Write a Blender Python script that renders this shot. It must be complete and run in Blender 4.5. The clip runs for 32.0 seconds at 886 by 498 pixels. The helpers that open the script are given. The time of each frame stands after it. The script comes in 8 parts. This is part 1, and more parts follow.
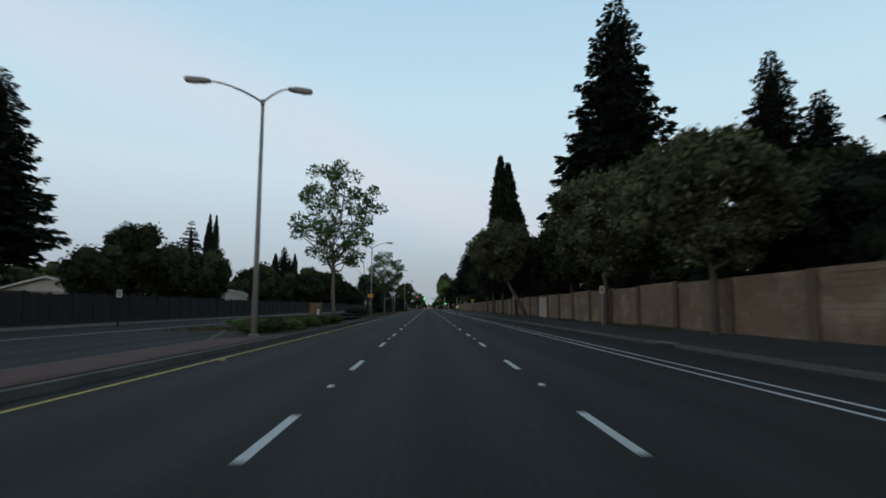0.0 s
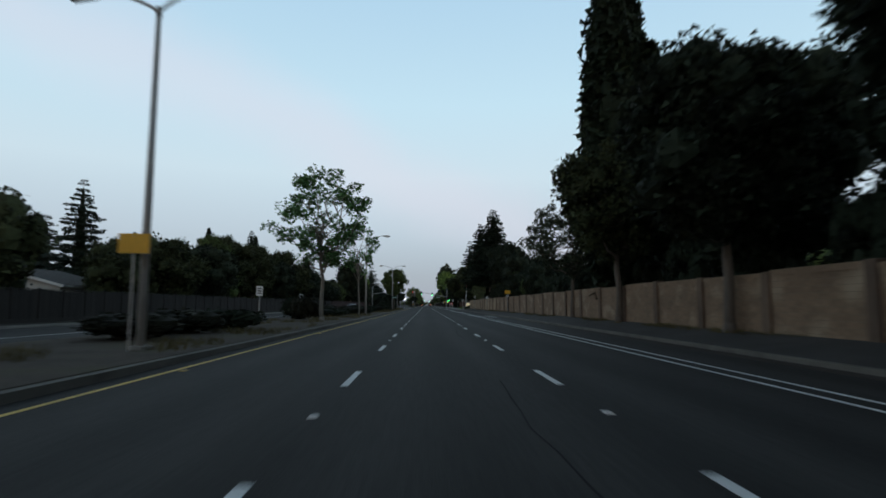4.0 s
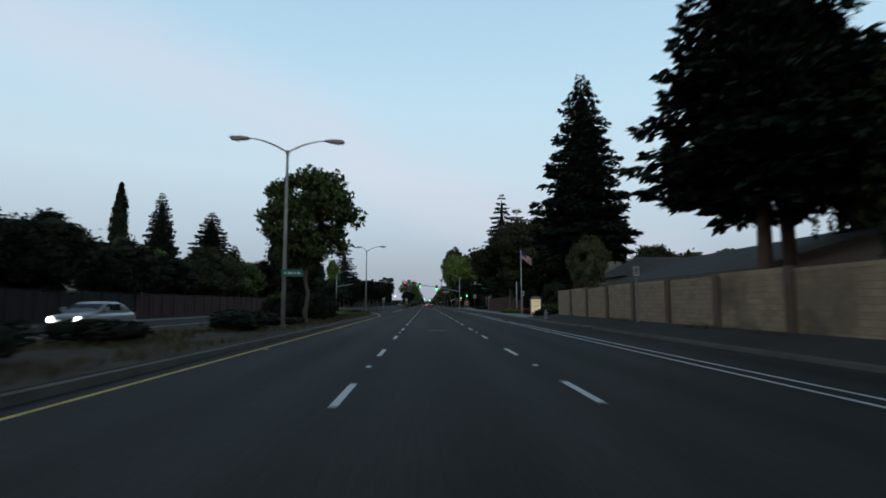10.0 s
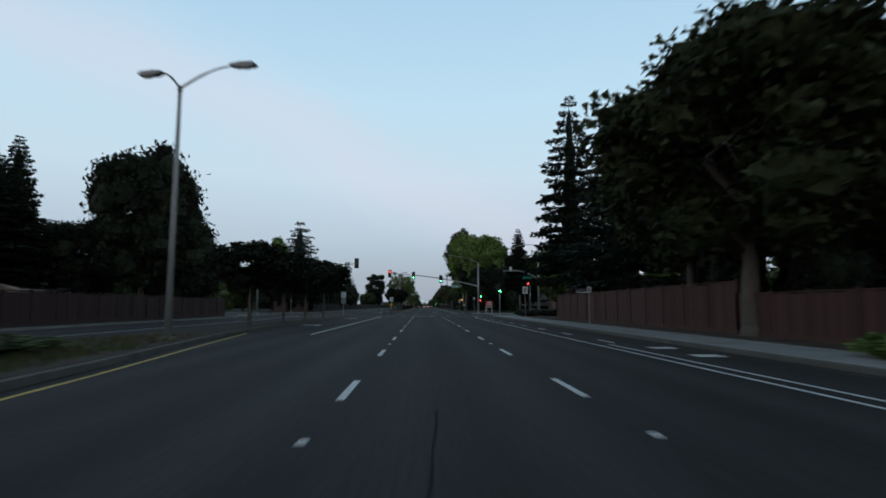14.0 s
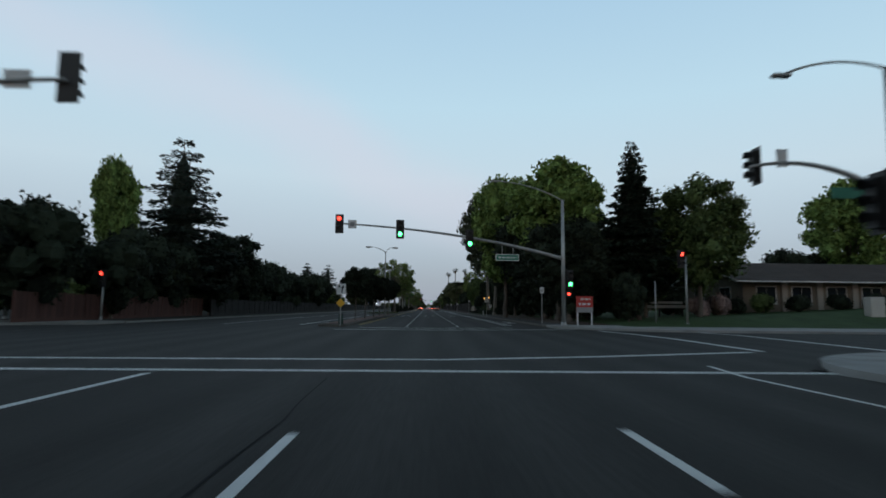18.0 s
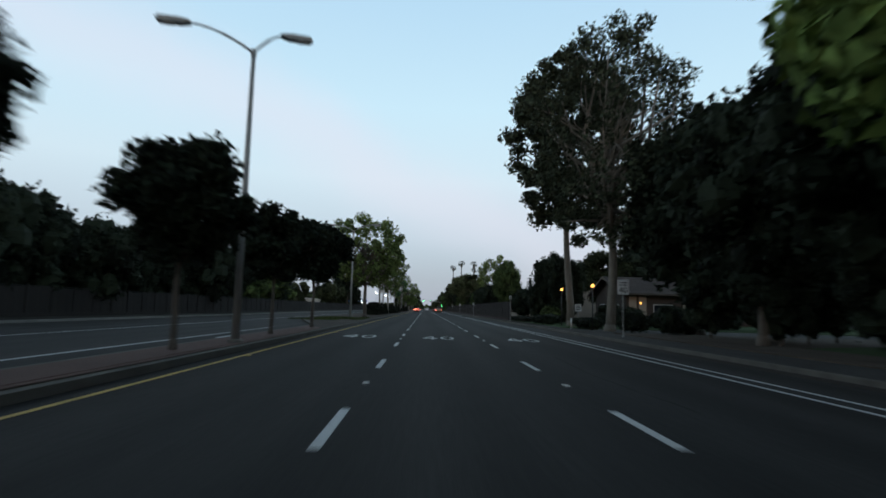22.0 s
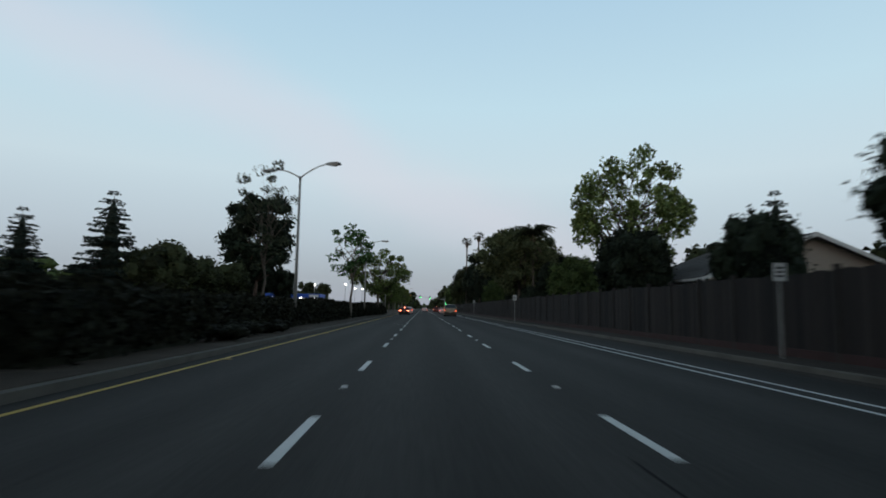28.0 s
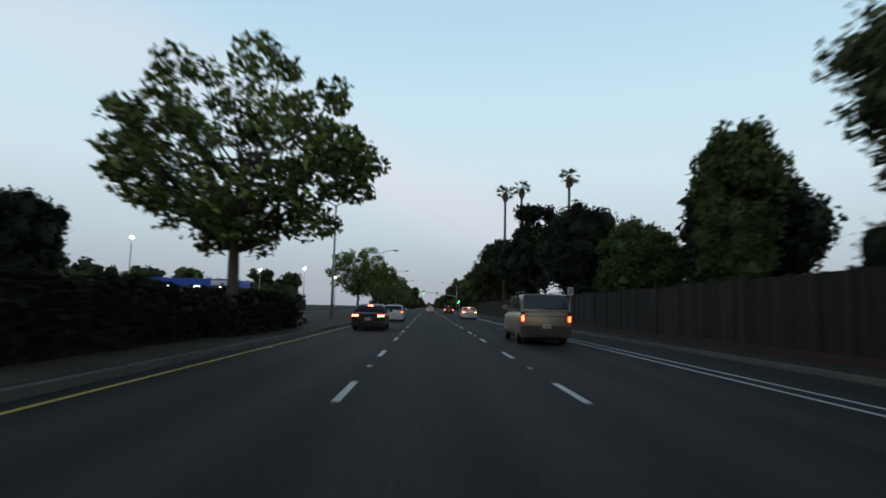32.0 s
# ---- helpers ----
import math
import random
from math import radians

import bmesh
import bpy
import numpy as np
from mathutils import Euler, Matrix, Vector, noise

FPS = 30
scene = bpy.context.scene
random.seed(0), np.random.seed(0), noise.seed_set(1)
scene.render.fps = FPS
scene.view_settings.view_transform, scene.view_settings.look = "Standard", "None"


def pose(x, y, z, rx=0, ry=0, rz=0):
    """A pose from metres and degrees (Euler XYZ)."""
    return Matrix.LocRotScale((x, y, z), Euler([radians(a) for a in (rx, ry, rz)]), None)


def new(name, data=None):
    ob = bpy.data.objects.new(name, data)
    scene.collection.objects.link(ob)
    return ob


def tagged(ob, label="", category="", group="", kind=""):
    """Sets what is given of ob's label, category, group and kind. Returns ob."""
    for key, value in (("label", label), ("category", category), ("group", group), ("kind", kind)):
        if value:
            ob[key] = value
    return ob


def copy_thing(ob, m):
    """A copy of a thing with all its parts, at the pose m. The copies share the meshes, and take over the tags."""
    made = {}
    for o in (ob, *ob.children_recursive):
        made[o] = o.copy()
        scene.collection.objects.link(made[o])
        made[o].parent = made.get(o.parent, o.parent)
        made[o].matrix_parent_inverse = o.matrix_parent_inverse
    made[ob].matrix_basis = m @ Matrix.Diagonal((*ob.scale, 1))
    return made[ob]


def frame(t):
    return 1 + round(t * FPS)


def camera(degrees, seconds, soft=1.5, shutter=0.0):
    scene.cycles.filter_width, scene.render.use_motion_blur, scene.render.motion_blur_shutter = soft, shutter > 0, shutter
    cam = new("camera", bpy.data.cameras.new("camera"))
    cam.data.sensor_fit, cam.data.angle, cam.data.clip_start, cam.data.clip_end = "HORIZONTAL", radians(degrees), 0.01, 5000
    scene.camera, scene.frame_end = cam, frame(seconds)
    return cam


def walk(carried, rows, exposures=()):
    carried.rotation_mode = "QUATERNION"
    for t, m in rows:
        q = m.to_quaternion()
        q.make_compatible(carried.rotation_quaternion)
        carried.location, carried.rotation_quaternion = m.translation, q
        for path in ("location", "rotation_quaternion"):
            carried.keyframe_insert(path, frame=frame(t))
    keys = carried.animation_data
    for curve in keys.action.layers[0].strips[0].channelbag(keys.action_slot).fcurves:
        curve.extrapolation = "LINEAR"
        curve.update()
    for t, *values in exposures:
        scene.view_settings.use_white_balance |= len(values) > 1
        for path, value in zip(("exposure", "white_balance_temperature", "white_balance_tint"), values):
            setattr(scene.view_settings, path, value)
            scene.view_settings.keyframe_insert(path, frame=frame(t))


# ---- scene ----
# The drive: seconds, distance along the road, offset, yaw, pitch, roll.
EYE = 1.354
DRIVE = [
    (0.0, -0.89, -0.19, -1.50, 5.91, 0.31),
    (0.5, 6.61, -0.26, -1.47, 5.96, 0.15),
    (1.0, 14.24, -0.31, -1.63, 5.87, 0.15),
    (1.5, 21.98, -0.34, -1.68, 5.88, 0.48),
    (2.0, 29.79, -0.36, -1.63, 5.77, 0.56),
    (2.5, 37.57, -0.38, -1.66, 5.82, 0.36),
    (3.0, 45.24, -0.40, -1.74, 5.80, 0.36),
    (3.5, 52.81, -0.44, -1.73, 5.64, 0.23),
    (4.0, 60.50, -0.49, -1.73, 5.65, 0.29),
    (4.5, 68.37, -0.53, -1.72, 5.65, 0.37),
    (5.0, 76.41, -0.57, -1.71, 5.65, 0.45),
    (5.5, 84.55, -0.61, -1.70, 5.65, 0.56),
    (6.0, 92.71, -0.64, -1.80, 5.84, 0.75),
    (6.5, 100.78, -0.66, -1.84, 5.69, 0.88),
    (7.0, 108.72, -0.68, -1.77, 5.77, 0.81),
    (7.5, 116.67, -0.69, -1.65, 5.76, 1.03),
    (8.0, 124.70, -0.67, -1.68, 5.72, 0.73),
    (8.5, 132.88, -0.64, -1.74, 5.67, 0.40),
    (9.0, 141.14, -0.61, -1.73, 5.72, 0.44),
    (9.5, 149.35, -0.60, -1.72, 5.58, 0.06),
    (10.0, 157.50, -0.61, -1.73, 5.57, 0.08),
    (10.5, 165.66, -0.61, -1.64, 5.69, 0.40),
    (11.0, 173.89, -0.63, -1.55, 5.82, 0.44),
    (11.5, 182.12, -0.65, -1.49, 6.00, 0.41),
    (12.0, 190.32, -0.68, -1.46, 5.97, 0.35),
    (12.5, 198.53, -0.71, -1.51, 5.79, 0.43),
    (13.0, 206.63, -0.72, -1.75, 5.76, 0.57),
    (13.5, 214.61, -0.69, -2.01, 5.82, 0.26),
    (14.0, 222.63, -0.64, -2.00, 5.79, 0.15),
    (14.5, 230.71, -0.56, -1.99, 5.76, 0.05),
    (15.0, 238.78, -0.50, -1.97, 5.74, -0.04),
    (15.5, 246.77, -0.44, -1.96, 5.71, -0.14),
    (16.0, 254.62, -0.43, -1.82, 5.77, -0.09),
    (16.5, 262.38, -0.42, -1.89, 5.87, -0.12),
    (17.0, 270.09, -0.41, -1.84, 5.81, -0.10),
    (17.5, 277.75, -0.41, -1.70, 5.91, 0.40),
    (18.0, 285.45, -0.42, -1.56, 5.93, 0.59),
    (18.5, 293.25, -0.47, -1.36, 6.14, 0.78),
    (19.0, 301.09, -0.53, -1.28, 6.06, 1.08),
    (19.5, 308.90, -0.58, -1.20, 5.82, 1.33),
    (20.0, 316.71, -0.63, -1.36, 5.79, 1.89),
    (20.5, 324.71, -0.68, -1.36, 5.71, 1.72),
    (21.0, 332.92, -0.74, -1.46, 6.04, 1.63),
    (21.5, 341.30, -0.79, -1.54, 6.04, 1.52),
    (22.0, 349.81, -0.82, -1.66, 6.04, 1.58),
    (22.5, 358.37, -0.82, -1.86, 6.04, 1.58),
    (23.0, 366.95, -0.79, -1.97, 6.02, 1.59),
    (23.5, 375.53, -0.75, -2.05, 5.96, 1.58),
    (24.0, 384.10, -0.70, -2.07, 6.01, 1.27),
    (24.5, 392.72, -0.66, -1.96, 5.86, 1.37),
    (25.0, 401.31, -0.64, -1.93, 5.93, 1.63),
    (25.5, 409.89, -0.63, -1.93, 6.14, 1.26),
    (26.0, 418.50, -0.61, -2.00, 6.09, 0.80),
    (26.5, 427.05, -0.58, -2.06, 5.94, 0.47),
    (27.0, 435.59, -0.56, -2.03, 5.96, 0.60),
    (27.5, 444.14, -0.55, -2.00, 5.97, 0.75),
    (28.0, 452.75, -0.54, -1.98, 5.98, 0.93),
    (28.5, 461.45, -0.53, -1.95, 5.99, 1.16),
    (29.0, 470.23, -0.52, -1.91, 6.06, 1.24),
    (29.5, 479.04, -0.51, -1.88, 5.93, 1.40),
    (30.0, 487.84, -0.51, -1.83, 6.05, 1.67),
    (30.5, 496.61, -0.52, -1.76, 5.93, 1.54),
    (31.0, 505.31, -0.55, -1.55, 5.83, 1.48),
    (31.5, 514.02, -0.56, -1.51, 5.99, 1.31),
    (32.0, 522.75, -0.58, -1.50, 5.90, 1.32),
]
cam = camera(76.2, 32.0, soft=1.7, shutter=0.5)
walk(cam, [(t, pose(x, y, EYE, 90 + up, 0, yaw) @ pose(0, 0, 0, 0, 0, roll)) for t, y, x, yaw, up, roll in DRIVE],
     exposures=[
         (0.0, 0.03, 6540, 10), (1.0, 0.09, 6580, 10), (2.0, 0.09, 6540, 10), (3.0, 0.07, 6470, 10), (6.0, 0.09, 6540, 10), (7.0, -0.06, 6250, 10),
         (8.0, -0.06, 6220, 10), (9.0, -0.02, 6300, 10), (10.0, 0.02, 6340, 10), (11.0, 0.02, 6420, 10), (12.0, 0.09, 6430, 10), (13.0, 0.00, 6270, 10),
         (16.0, 0.09, 6480, 10), (17.0, 0.06, 6540, 10), (18.0, -0.05, 6400, 10), (19.0, -0.06, 6330, 10), (20.0, 0.07, 6520, 10), (21.0, 0.18, 6520, 10),
         (22.0, 0.19, 6480, 10), (23.0, 0.19, 6630, 10), (24.0, 0.09, 6510, 10), (25.0, 0.07, 6610, 10), (26.0, 0.02, 6470, 10), (29.0, -0.03, 6680, 10),
         (30.0, -0.05, 6640, 10), (31.0, 0.06, 6520, 10), (32.0, 0.10, 6640, 10),
     ])

# ---- light: a clear dusk sky, the sun gone down behind the road's start ----
world = bpy.data.worlds.new("dusk")
scene.world = world
world.use_nodes = True
wn, wl = world.node_tree.nodes, world.node_tree.links
wn.clear()
sky = wn.new("ShaderNodeTexSky")
sky.sky_type, sky.sun_disc = "NISHITA", False
sky.sun_elevation, sky.sun_rotation = radians(4.0), radians(200)
sky.altitude, sky.air_density, sky.dust_density, sky.ozone_density = 50, 1.0, 0.6, 2.0
coord = wn.new("ShaderNodeTexCoord")
sep = wn.new("ShaderNodeSeparateXYZ")
wl.new(coord.outputs["Generated"], sep.inputs[0])
# The unseen sky past z 0.52 is darkened steeply to dim the ground.
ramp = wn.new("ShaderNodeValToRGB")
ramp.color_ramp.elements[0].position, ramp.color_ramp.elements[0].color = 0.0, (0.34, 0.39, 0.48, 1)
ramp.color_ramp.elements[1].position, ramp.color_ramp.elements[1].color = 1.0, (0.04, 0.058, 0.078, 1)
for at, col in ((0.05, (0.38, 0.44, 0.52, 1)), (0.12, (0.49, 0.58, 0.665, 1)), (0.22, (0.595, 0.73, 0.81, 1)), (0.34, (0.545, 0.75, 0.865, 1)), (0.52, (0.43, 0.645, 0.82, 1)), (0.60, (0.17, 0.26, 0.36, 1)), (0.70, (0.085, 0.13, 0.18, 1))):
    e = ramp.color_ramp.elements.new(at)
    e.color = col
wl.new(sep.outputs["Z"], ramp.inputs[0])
blend = wn.new("ShaderNodeMix")
blend.data_type, blend.inputs["Factor"].default_value = "RGBA", 0.94
skyk = wn.new("ShaderNodeMix")
skyk.data_type, skyk.blend_type, skyk.inputs["Factor"].default_value = "RGBA", "MULTIPLY", 1.0
skyk.inputs[7].default_value = (0.25, 0.25, 0.25, 1)
wl.new(sky.outputs[0], skyk.inputs[6])
wl.new(skyk.outputs[2], blend.inputs[6])
# the afterglow low in the sky behind
back = wn.new("ShaderNodeMapRange")
back.interpolation_type = "SMOOTHSTEP"
back.inputs[1].default_value, back.inputs[2].default_value, back.inputs[4].default_value = 0.05, -0.9, 0.85
wl.new(sep.outputs["Y"], back.inputs[0])
low = wn.new("ShaderNodeMapRange")
low.inputs[1].default_value, low.inputs[2].default_value, low.inputs[3].default_value, low.inputs[4].default_value = 0.0, 0.5, 1.0, 0.0
wl.new(sep.outputs["Z"], low.inputs[0])
both = wn.new("ShaderNodeMath")
both.operation = "MULTIPLY"
wl.new(back.outputs[0], both.inputs[0])
wl.new(low.outputs[0], both.inputs[1])
after = wn.new("ShaderNodeMix")
after.data_type = "RGBA"
after.inputs[7].default_value = (0.72, 0.44, 0.28, 1)
wl.new(both.outputs[0], after.inputs["Factor"])
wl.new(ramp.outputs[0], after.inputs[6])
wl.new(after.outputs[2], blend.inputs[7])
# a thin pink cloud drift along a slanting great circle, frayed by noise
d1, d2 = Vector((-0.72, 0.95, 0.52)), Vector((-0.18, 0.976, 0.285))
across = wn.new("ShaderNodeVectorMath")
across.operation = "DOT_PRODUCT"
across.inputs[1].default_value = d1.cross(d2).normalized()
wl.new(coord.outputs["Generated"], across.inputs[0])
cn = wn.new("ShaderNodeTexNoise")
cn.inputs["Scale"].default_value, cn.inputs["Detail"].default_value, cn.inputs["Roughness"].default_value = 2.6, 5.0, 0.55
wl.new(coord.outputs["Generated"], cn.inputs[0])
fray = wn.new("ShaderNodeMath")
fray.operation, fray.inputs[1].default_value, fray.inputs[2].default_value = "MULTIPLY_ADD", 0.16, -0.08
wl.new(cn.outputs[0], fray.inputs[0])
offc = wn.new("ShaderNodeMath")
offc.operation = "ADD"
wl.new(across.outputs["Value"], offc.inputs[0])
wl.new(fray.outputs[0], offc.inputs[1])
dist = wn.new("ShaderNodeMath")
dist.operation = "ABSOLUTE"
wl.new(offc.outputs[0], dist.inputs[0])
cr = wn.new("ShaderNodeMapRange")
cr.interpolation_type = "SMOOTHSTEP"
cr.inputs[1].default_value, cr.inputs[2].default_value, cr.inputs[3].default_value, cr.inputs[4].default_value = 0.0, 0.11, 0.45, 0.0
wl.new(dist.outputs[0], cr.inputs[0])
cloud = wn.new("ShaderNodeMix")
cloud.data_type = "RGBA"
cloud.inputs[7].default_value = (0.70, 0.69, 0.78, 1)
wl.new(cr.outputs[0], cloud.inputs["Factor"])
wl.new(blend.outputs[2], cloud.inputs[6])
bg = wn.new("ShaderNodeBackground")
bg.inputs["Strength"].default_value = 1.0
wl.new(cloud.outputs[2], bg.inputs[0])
wl.new(bg.outputs[0], wn.new("ShaderNodeOutputWorld").inputs[0])


# ---- materials ----
def material(name, base, rough=0.85, metal=0.0, vary=0.25, grain=8.0, bump=0.2, bump_scale=40.0, big=0.6, island=0.0, stain=None, spec=0.5, random_ob=0.0, axis=(1, 1, 1)):
    """A painted, mineral or plant surface with grain, blotches and fine relief in metres."""
    m = bpy.data.materials.new(name)
    m.use_nodes = True
    n, l = m.node_tree.nodes, m.node_tree.links
    b = n["Principled BSDF"]
    b.inputs["Roughness"].default_value, b.inputs["Metallic"].default_value = rough, metal
    b.inputs["Specular IOR Level"].default_value = spec
    geo = n.new("ShaderNodeNewGeometry")
    tc = n.new("ShaderNodeTexCoord")
    mp = n.new("ShaderNodeMapping")
    mp.inputs["Scale"].default_value = axis
    l.new(tc.outputs["Object"], mp.inputs[0])
    fine, wide = n.new("ShaderNodeTexNoise"), n.new("ShaderNodeTexNoise")
    fine.inputs["Scale"].default_value, fine.inputs["Detail"].default_value = grain, 6.0
    wide.inputs["Scale"].default_value, wide.inputs["Detail"].default_value = big, 4.0
    l.new(mp.outputs[0], fine.inputs[0])
    l.new(mp.outputs[0], wide.inputs[0])
    add = n.new("ShaderNodeMath")
    add.operation = "ADD"
    l.new(fine.outputs[0], add.inputs[0])
    l.new(wide.outputs[0], add.inputs[1])
    k = add.outputs[0]
    if island or random_ob:
        src = geo.outputs["Random Per Island"] if island else n.new("ShaderNodeObjectInfo").outputs["Random"]
        mul = n.new("ShaderNodeMath")
        mul.operation, mul.inputs[1].default_value, mul.inputs[2].default_value = "MULTIPLY_ADD", island or random_ob, -0.5 * (island or random_ob)
        l.new(src, mul.inputs[0])
        a2 = n.new("ShaderNodeMath")
        a2.operation = "ADD"
        l.new(k, a2.inputs[0])
        l.new(mul.outputs[0], a2.inputs[1])
        k = a2.outputs[0]
    mr = n.new("ShaderNodeMapRange")
    mr.inputs[1].default_value, mr.inputs[2].default_value = 0.6, 1.4
    mr.inputs[3].default_value, mr.inputs[4].default_value = 1 - vary, 1 + vary
    mr.clamp = False
    l.new(k, mr.inputs[0])
    mix = n.new("ShaderNodeMix")
    mix.data_type, mix.blend_type, mix.inputs["Factor"].default_value = "RGBA", "MULTIPLY", 1.0
    mix.inputs[6].default_value = (*base, 1)
    l.new(mr.outputs[0], mix.inputs[7])
    col = mix.outputs[2]
    if stain:
        st = n.new("ShaderNodeTexNoise")
        st.inputs["Scale"].default_value, st.inputs["Detail"].default_value = stain[1], 5.0
        l.new(mp.outputs[0], st.inputs[0])
        sr = n.new("ShaderNodeMapRange")
        sr.inputs[1].default_value, sr.inputs[2].default_value, sr.inputs[4].default_value = 0.52, 0.72, stain[2]
        l.new(st.outputs[0], sr.inputs[0])
        sm = n.new("ShaderNodeMix")
        sm.data_type = "RGBA"
        sm.inputs[7].default_value = (*stain[0], 1)
        l.new(sr.outputs[0], sm.inputs["Factor"])
        l.new(col, sm.inputs[6])
        col = sm.outputs[2]
    l.new(col, b.inputs["Base Color"])
    if bump:
        bn = n.new("ShaderNodeTexNoise")
        bn.inputs["Scale"].default_value, bn.inputs["Detail"].default_value = bump_scale, 4.0
        l.new(mp.outputs[0], bn.inputs[0])
        bp = n.new("ShaderNodeBump")
        bp.inputs["Strength"].default_value, bp.inputs["Distance"].default_value = bump, 0.02
        l.new(bn.outputs[0], bp.inputs["Height"])
        l.new(bp.outputs[0], b.inputs["Normal"])
    return m


def glow(name, col, strength):
    m = bpy.data.materials.new(name)
    m.use_nodes = True
    b = m.node_tree.nodes["Principled BSDF"]
    b.inputs["Base Color"].default_value = (*col, 1)
    b.inputs["Emission Color"].default_value = (*col, 1)
    b.inputs["Emission Strength"].default_value = strength
    return m


ASPHALT = material("asphalt", (0.0355, 0.0335, 0.0305), 0.86, vary=0.36, grain=16, bump=0.5, bump_scale=70, big=0.5, stain=((0.021, 0.0195, 0.0175), 0.55, 0.75), axis=(1, 0.07, 1), spec=0.3)


def lane_wear(m):
    """Darker drip lines down the lane centres, paler wheel paths between them."""
    n, l = m.node_tree.nodes, m.node_tree.links
    b = n["Principled BSDF"]
    src = b.inputs["Base Color"].links[0].from_socket
    geo, sep, ns = n.new("ShaderNodeNewGeometry"), n.new("ShaderNodeSeparateXYZ"), n.new("ShaderNodeTexNoise")
    l.new(geo.outputs["Position"], sep.inputs[0])
    ns.inputs["Scale"].default_value, ns.inputs["Detail"].default_value = 0.12, 3.0
    l.new(geo.outputs["Position"], ns.inputs[0])
    wave = n.new("ShaderNodeMath")
    wave.operation, wave.inputs[1].default_value = "MULTIPLY", 2 * math.pi / 1.83
    l.new(sep.outputs["X"], wave.inputs[0])
    cosn = n.new("ShaderNodeMath")
    cosn.operation = "COSINE"
    l.new(wave.outputs[0], cosn.inputs[0])
    amp = n.new("ShaderNodeMath")
    amp.operation = "MULTIPLY"
    l.new(cosn.outputs[0], amp.inputs[0])
    l.new(ns.outputs[0], amp.inputs[1])
    gain = n.new("ShaderNodeMath")
    gain.operation, gain.inputs[1].default_value, gain.inputs[2].default_value = "MULTIPLY_ADD", -0.42, 1.0
    l.new(amp.outputs[0], gain.inputs[0])
    mix = n.new("ShaderNodeMix")
    mix.data_type, mix.blend_type, mix.inputs["Factor"].default_value = "RGBA", "MULTIPLY", 1.0
    l.new(src, mix.inputs[6])
    l.new(gain.outputs[0], mix.inputs[7])
    l.new(mix.outputs[2], b.inputs["Base Color"])


lane_wear(ASPHALT)
OLD_ASPHALT = material("old_asphalt", (0.060, 0.057, 0.054), 0.92, vary=0.3, grain=25, bump=0.4, bump_scale=70, stain=((0.05, 0.046, 0.04), 0.7, 0.6), spec=0.3)
CONCRETE = material("concrete", (0.23, 0.22, 0.20), 0.9, vary=0.22, grain=14, bump=0.25, bump_scale=60, stain=((0.11, 0.10, 0.09), 1.1, 0.6))
PALE_CONCRETE = material("pale_concrete", (0.33, 0.325, 0.31), 0.9, vary=0.2, grain=14, bump=0.25, stain=((0.17, 0.16, 0.15), 0.9, 0.5))
PAINT_WHITE = material("road_paint_white", (0.80, 0.80, 0.77), 0.7, vary=0.2, grain=20, bump=0.2, stain=((0.35, 0.35, 0.35), 6.0, 0.4))
PAINT_YELLOW = material("road_paint_yellow", (0.72, 0.48, 0.10), 0.7, vary=0.2, grain=20, bump=0.2, stain=((0.16, 0.12, 0.06), 5.0, 0.6))
MARKER_WHITE = material("marker_ceramic", (0.85, 0.85, 0.82), 0.35, vary=0.08, bump=0.0)
MARKER_YELLOW = material("marker_amber", (0.6, 0.4, 0.1), 0.4, vary=0.08, bump=0.0)
DARK_PATH = material("dirty_path", (0.060, 0.051, 0.044), 0.96, vary=0.35, grain=12, bump=0.5, bump_scale=40, stain=((0.045, 0.038, 0.032), 0.7, 0.8), spec=0.2)
KERB_STONE = material("kerb_concrete", (0.13, 0.118, 0.10), 0.92, vary=0.3, grain=12, bump=0.35, stain=((0.07, 0.062, 0.053), 1.0, 0.8))
POST_WOOD = material("grey_post", (0.040, 0.033, 0.029), 0.92, vary=0.35, grain=6, bump=0.4, bump_scale=20, axis=(3, 3, 0.4))
DIRT = material("dirt", (0.078, 0.062, 0.048), 0.97, vary=0.4, grain=9, bump=0.6, bump_scale=25, stain=((0.07, 0.065, 0.035), 0.6, 0.8), spec=0.2)
BARE = material("bark_mulch", (0.082, 0.064, 0.050), 0.97, vary=0.45, grain=14, bump=0.7, bump_scale=30, stain=((0.105, 0.085, 0.066), 0.5, 0.7), spec=0.2)
LAWN = material("lawn", (0.05, 0.085, 0.03), 0.95, vary=0.45, grain=20, bump=0.7, bump_scale=60, spec=0.2)
GRASS = material("grass_blades", (0.075, 0.10, 0.03), 0.9, vary=0.4, grain=5, bump=0, island=0.8, spec=0.2)
DRY_GRASS = material("dry_grass_blades", (0.115, 0.095, 0.042), 0.9, vary=0.4, grain=5, bump=0, island=0.8, spec=0.2)
GROUND = material("far_ground", (0.042, 0.040, 0.032), 0.97, vary=0.35, grain=2, bump=0.3, big=0.05, spec=0.2)
PAVER = material("red_paver", (0.15, 0.078, 0.062), 0.9, vary=0.25, grain=10, bump=0.3, random_ob=0.6)
PAVER_BED = material("paver_bed", (0.15, 0.08, 0.066), 0.95, vary=0.3, grain=16, bump=0.4)
WALL_BED = material("wall_mortar", (0.22, 0.165, 0.112), 0.95, vary=0.2, grain=12, bump=0.4, stain=((0.12, 0.09, 0.07), 0.6, 0.5))
BLOCK = material("tan_block", (0.34, 0.245, 0.155), 0.93, vary=0.3, grain=7, bump=0.5, bump_scale=22, random_ob=0.35, big=0.9, stain=((0.14, 0.095, 0.062), 0.5, 0.85))
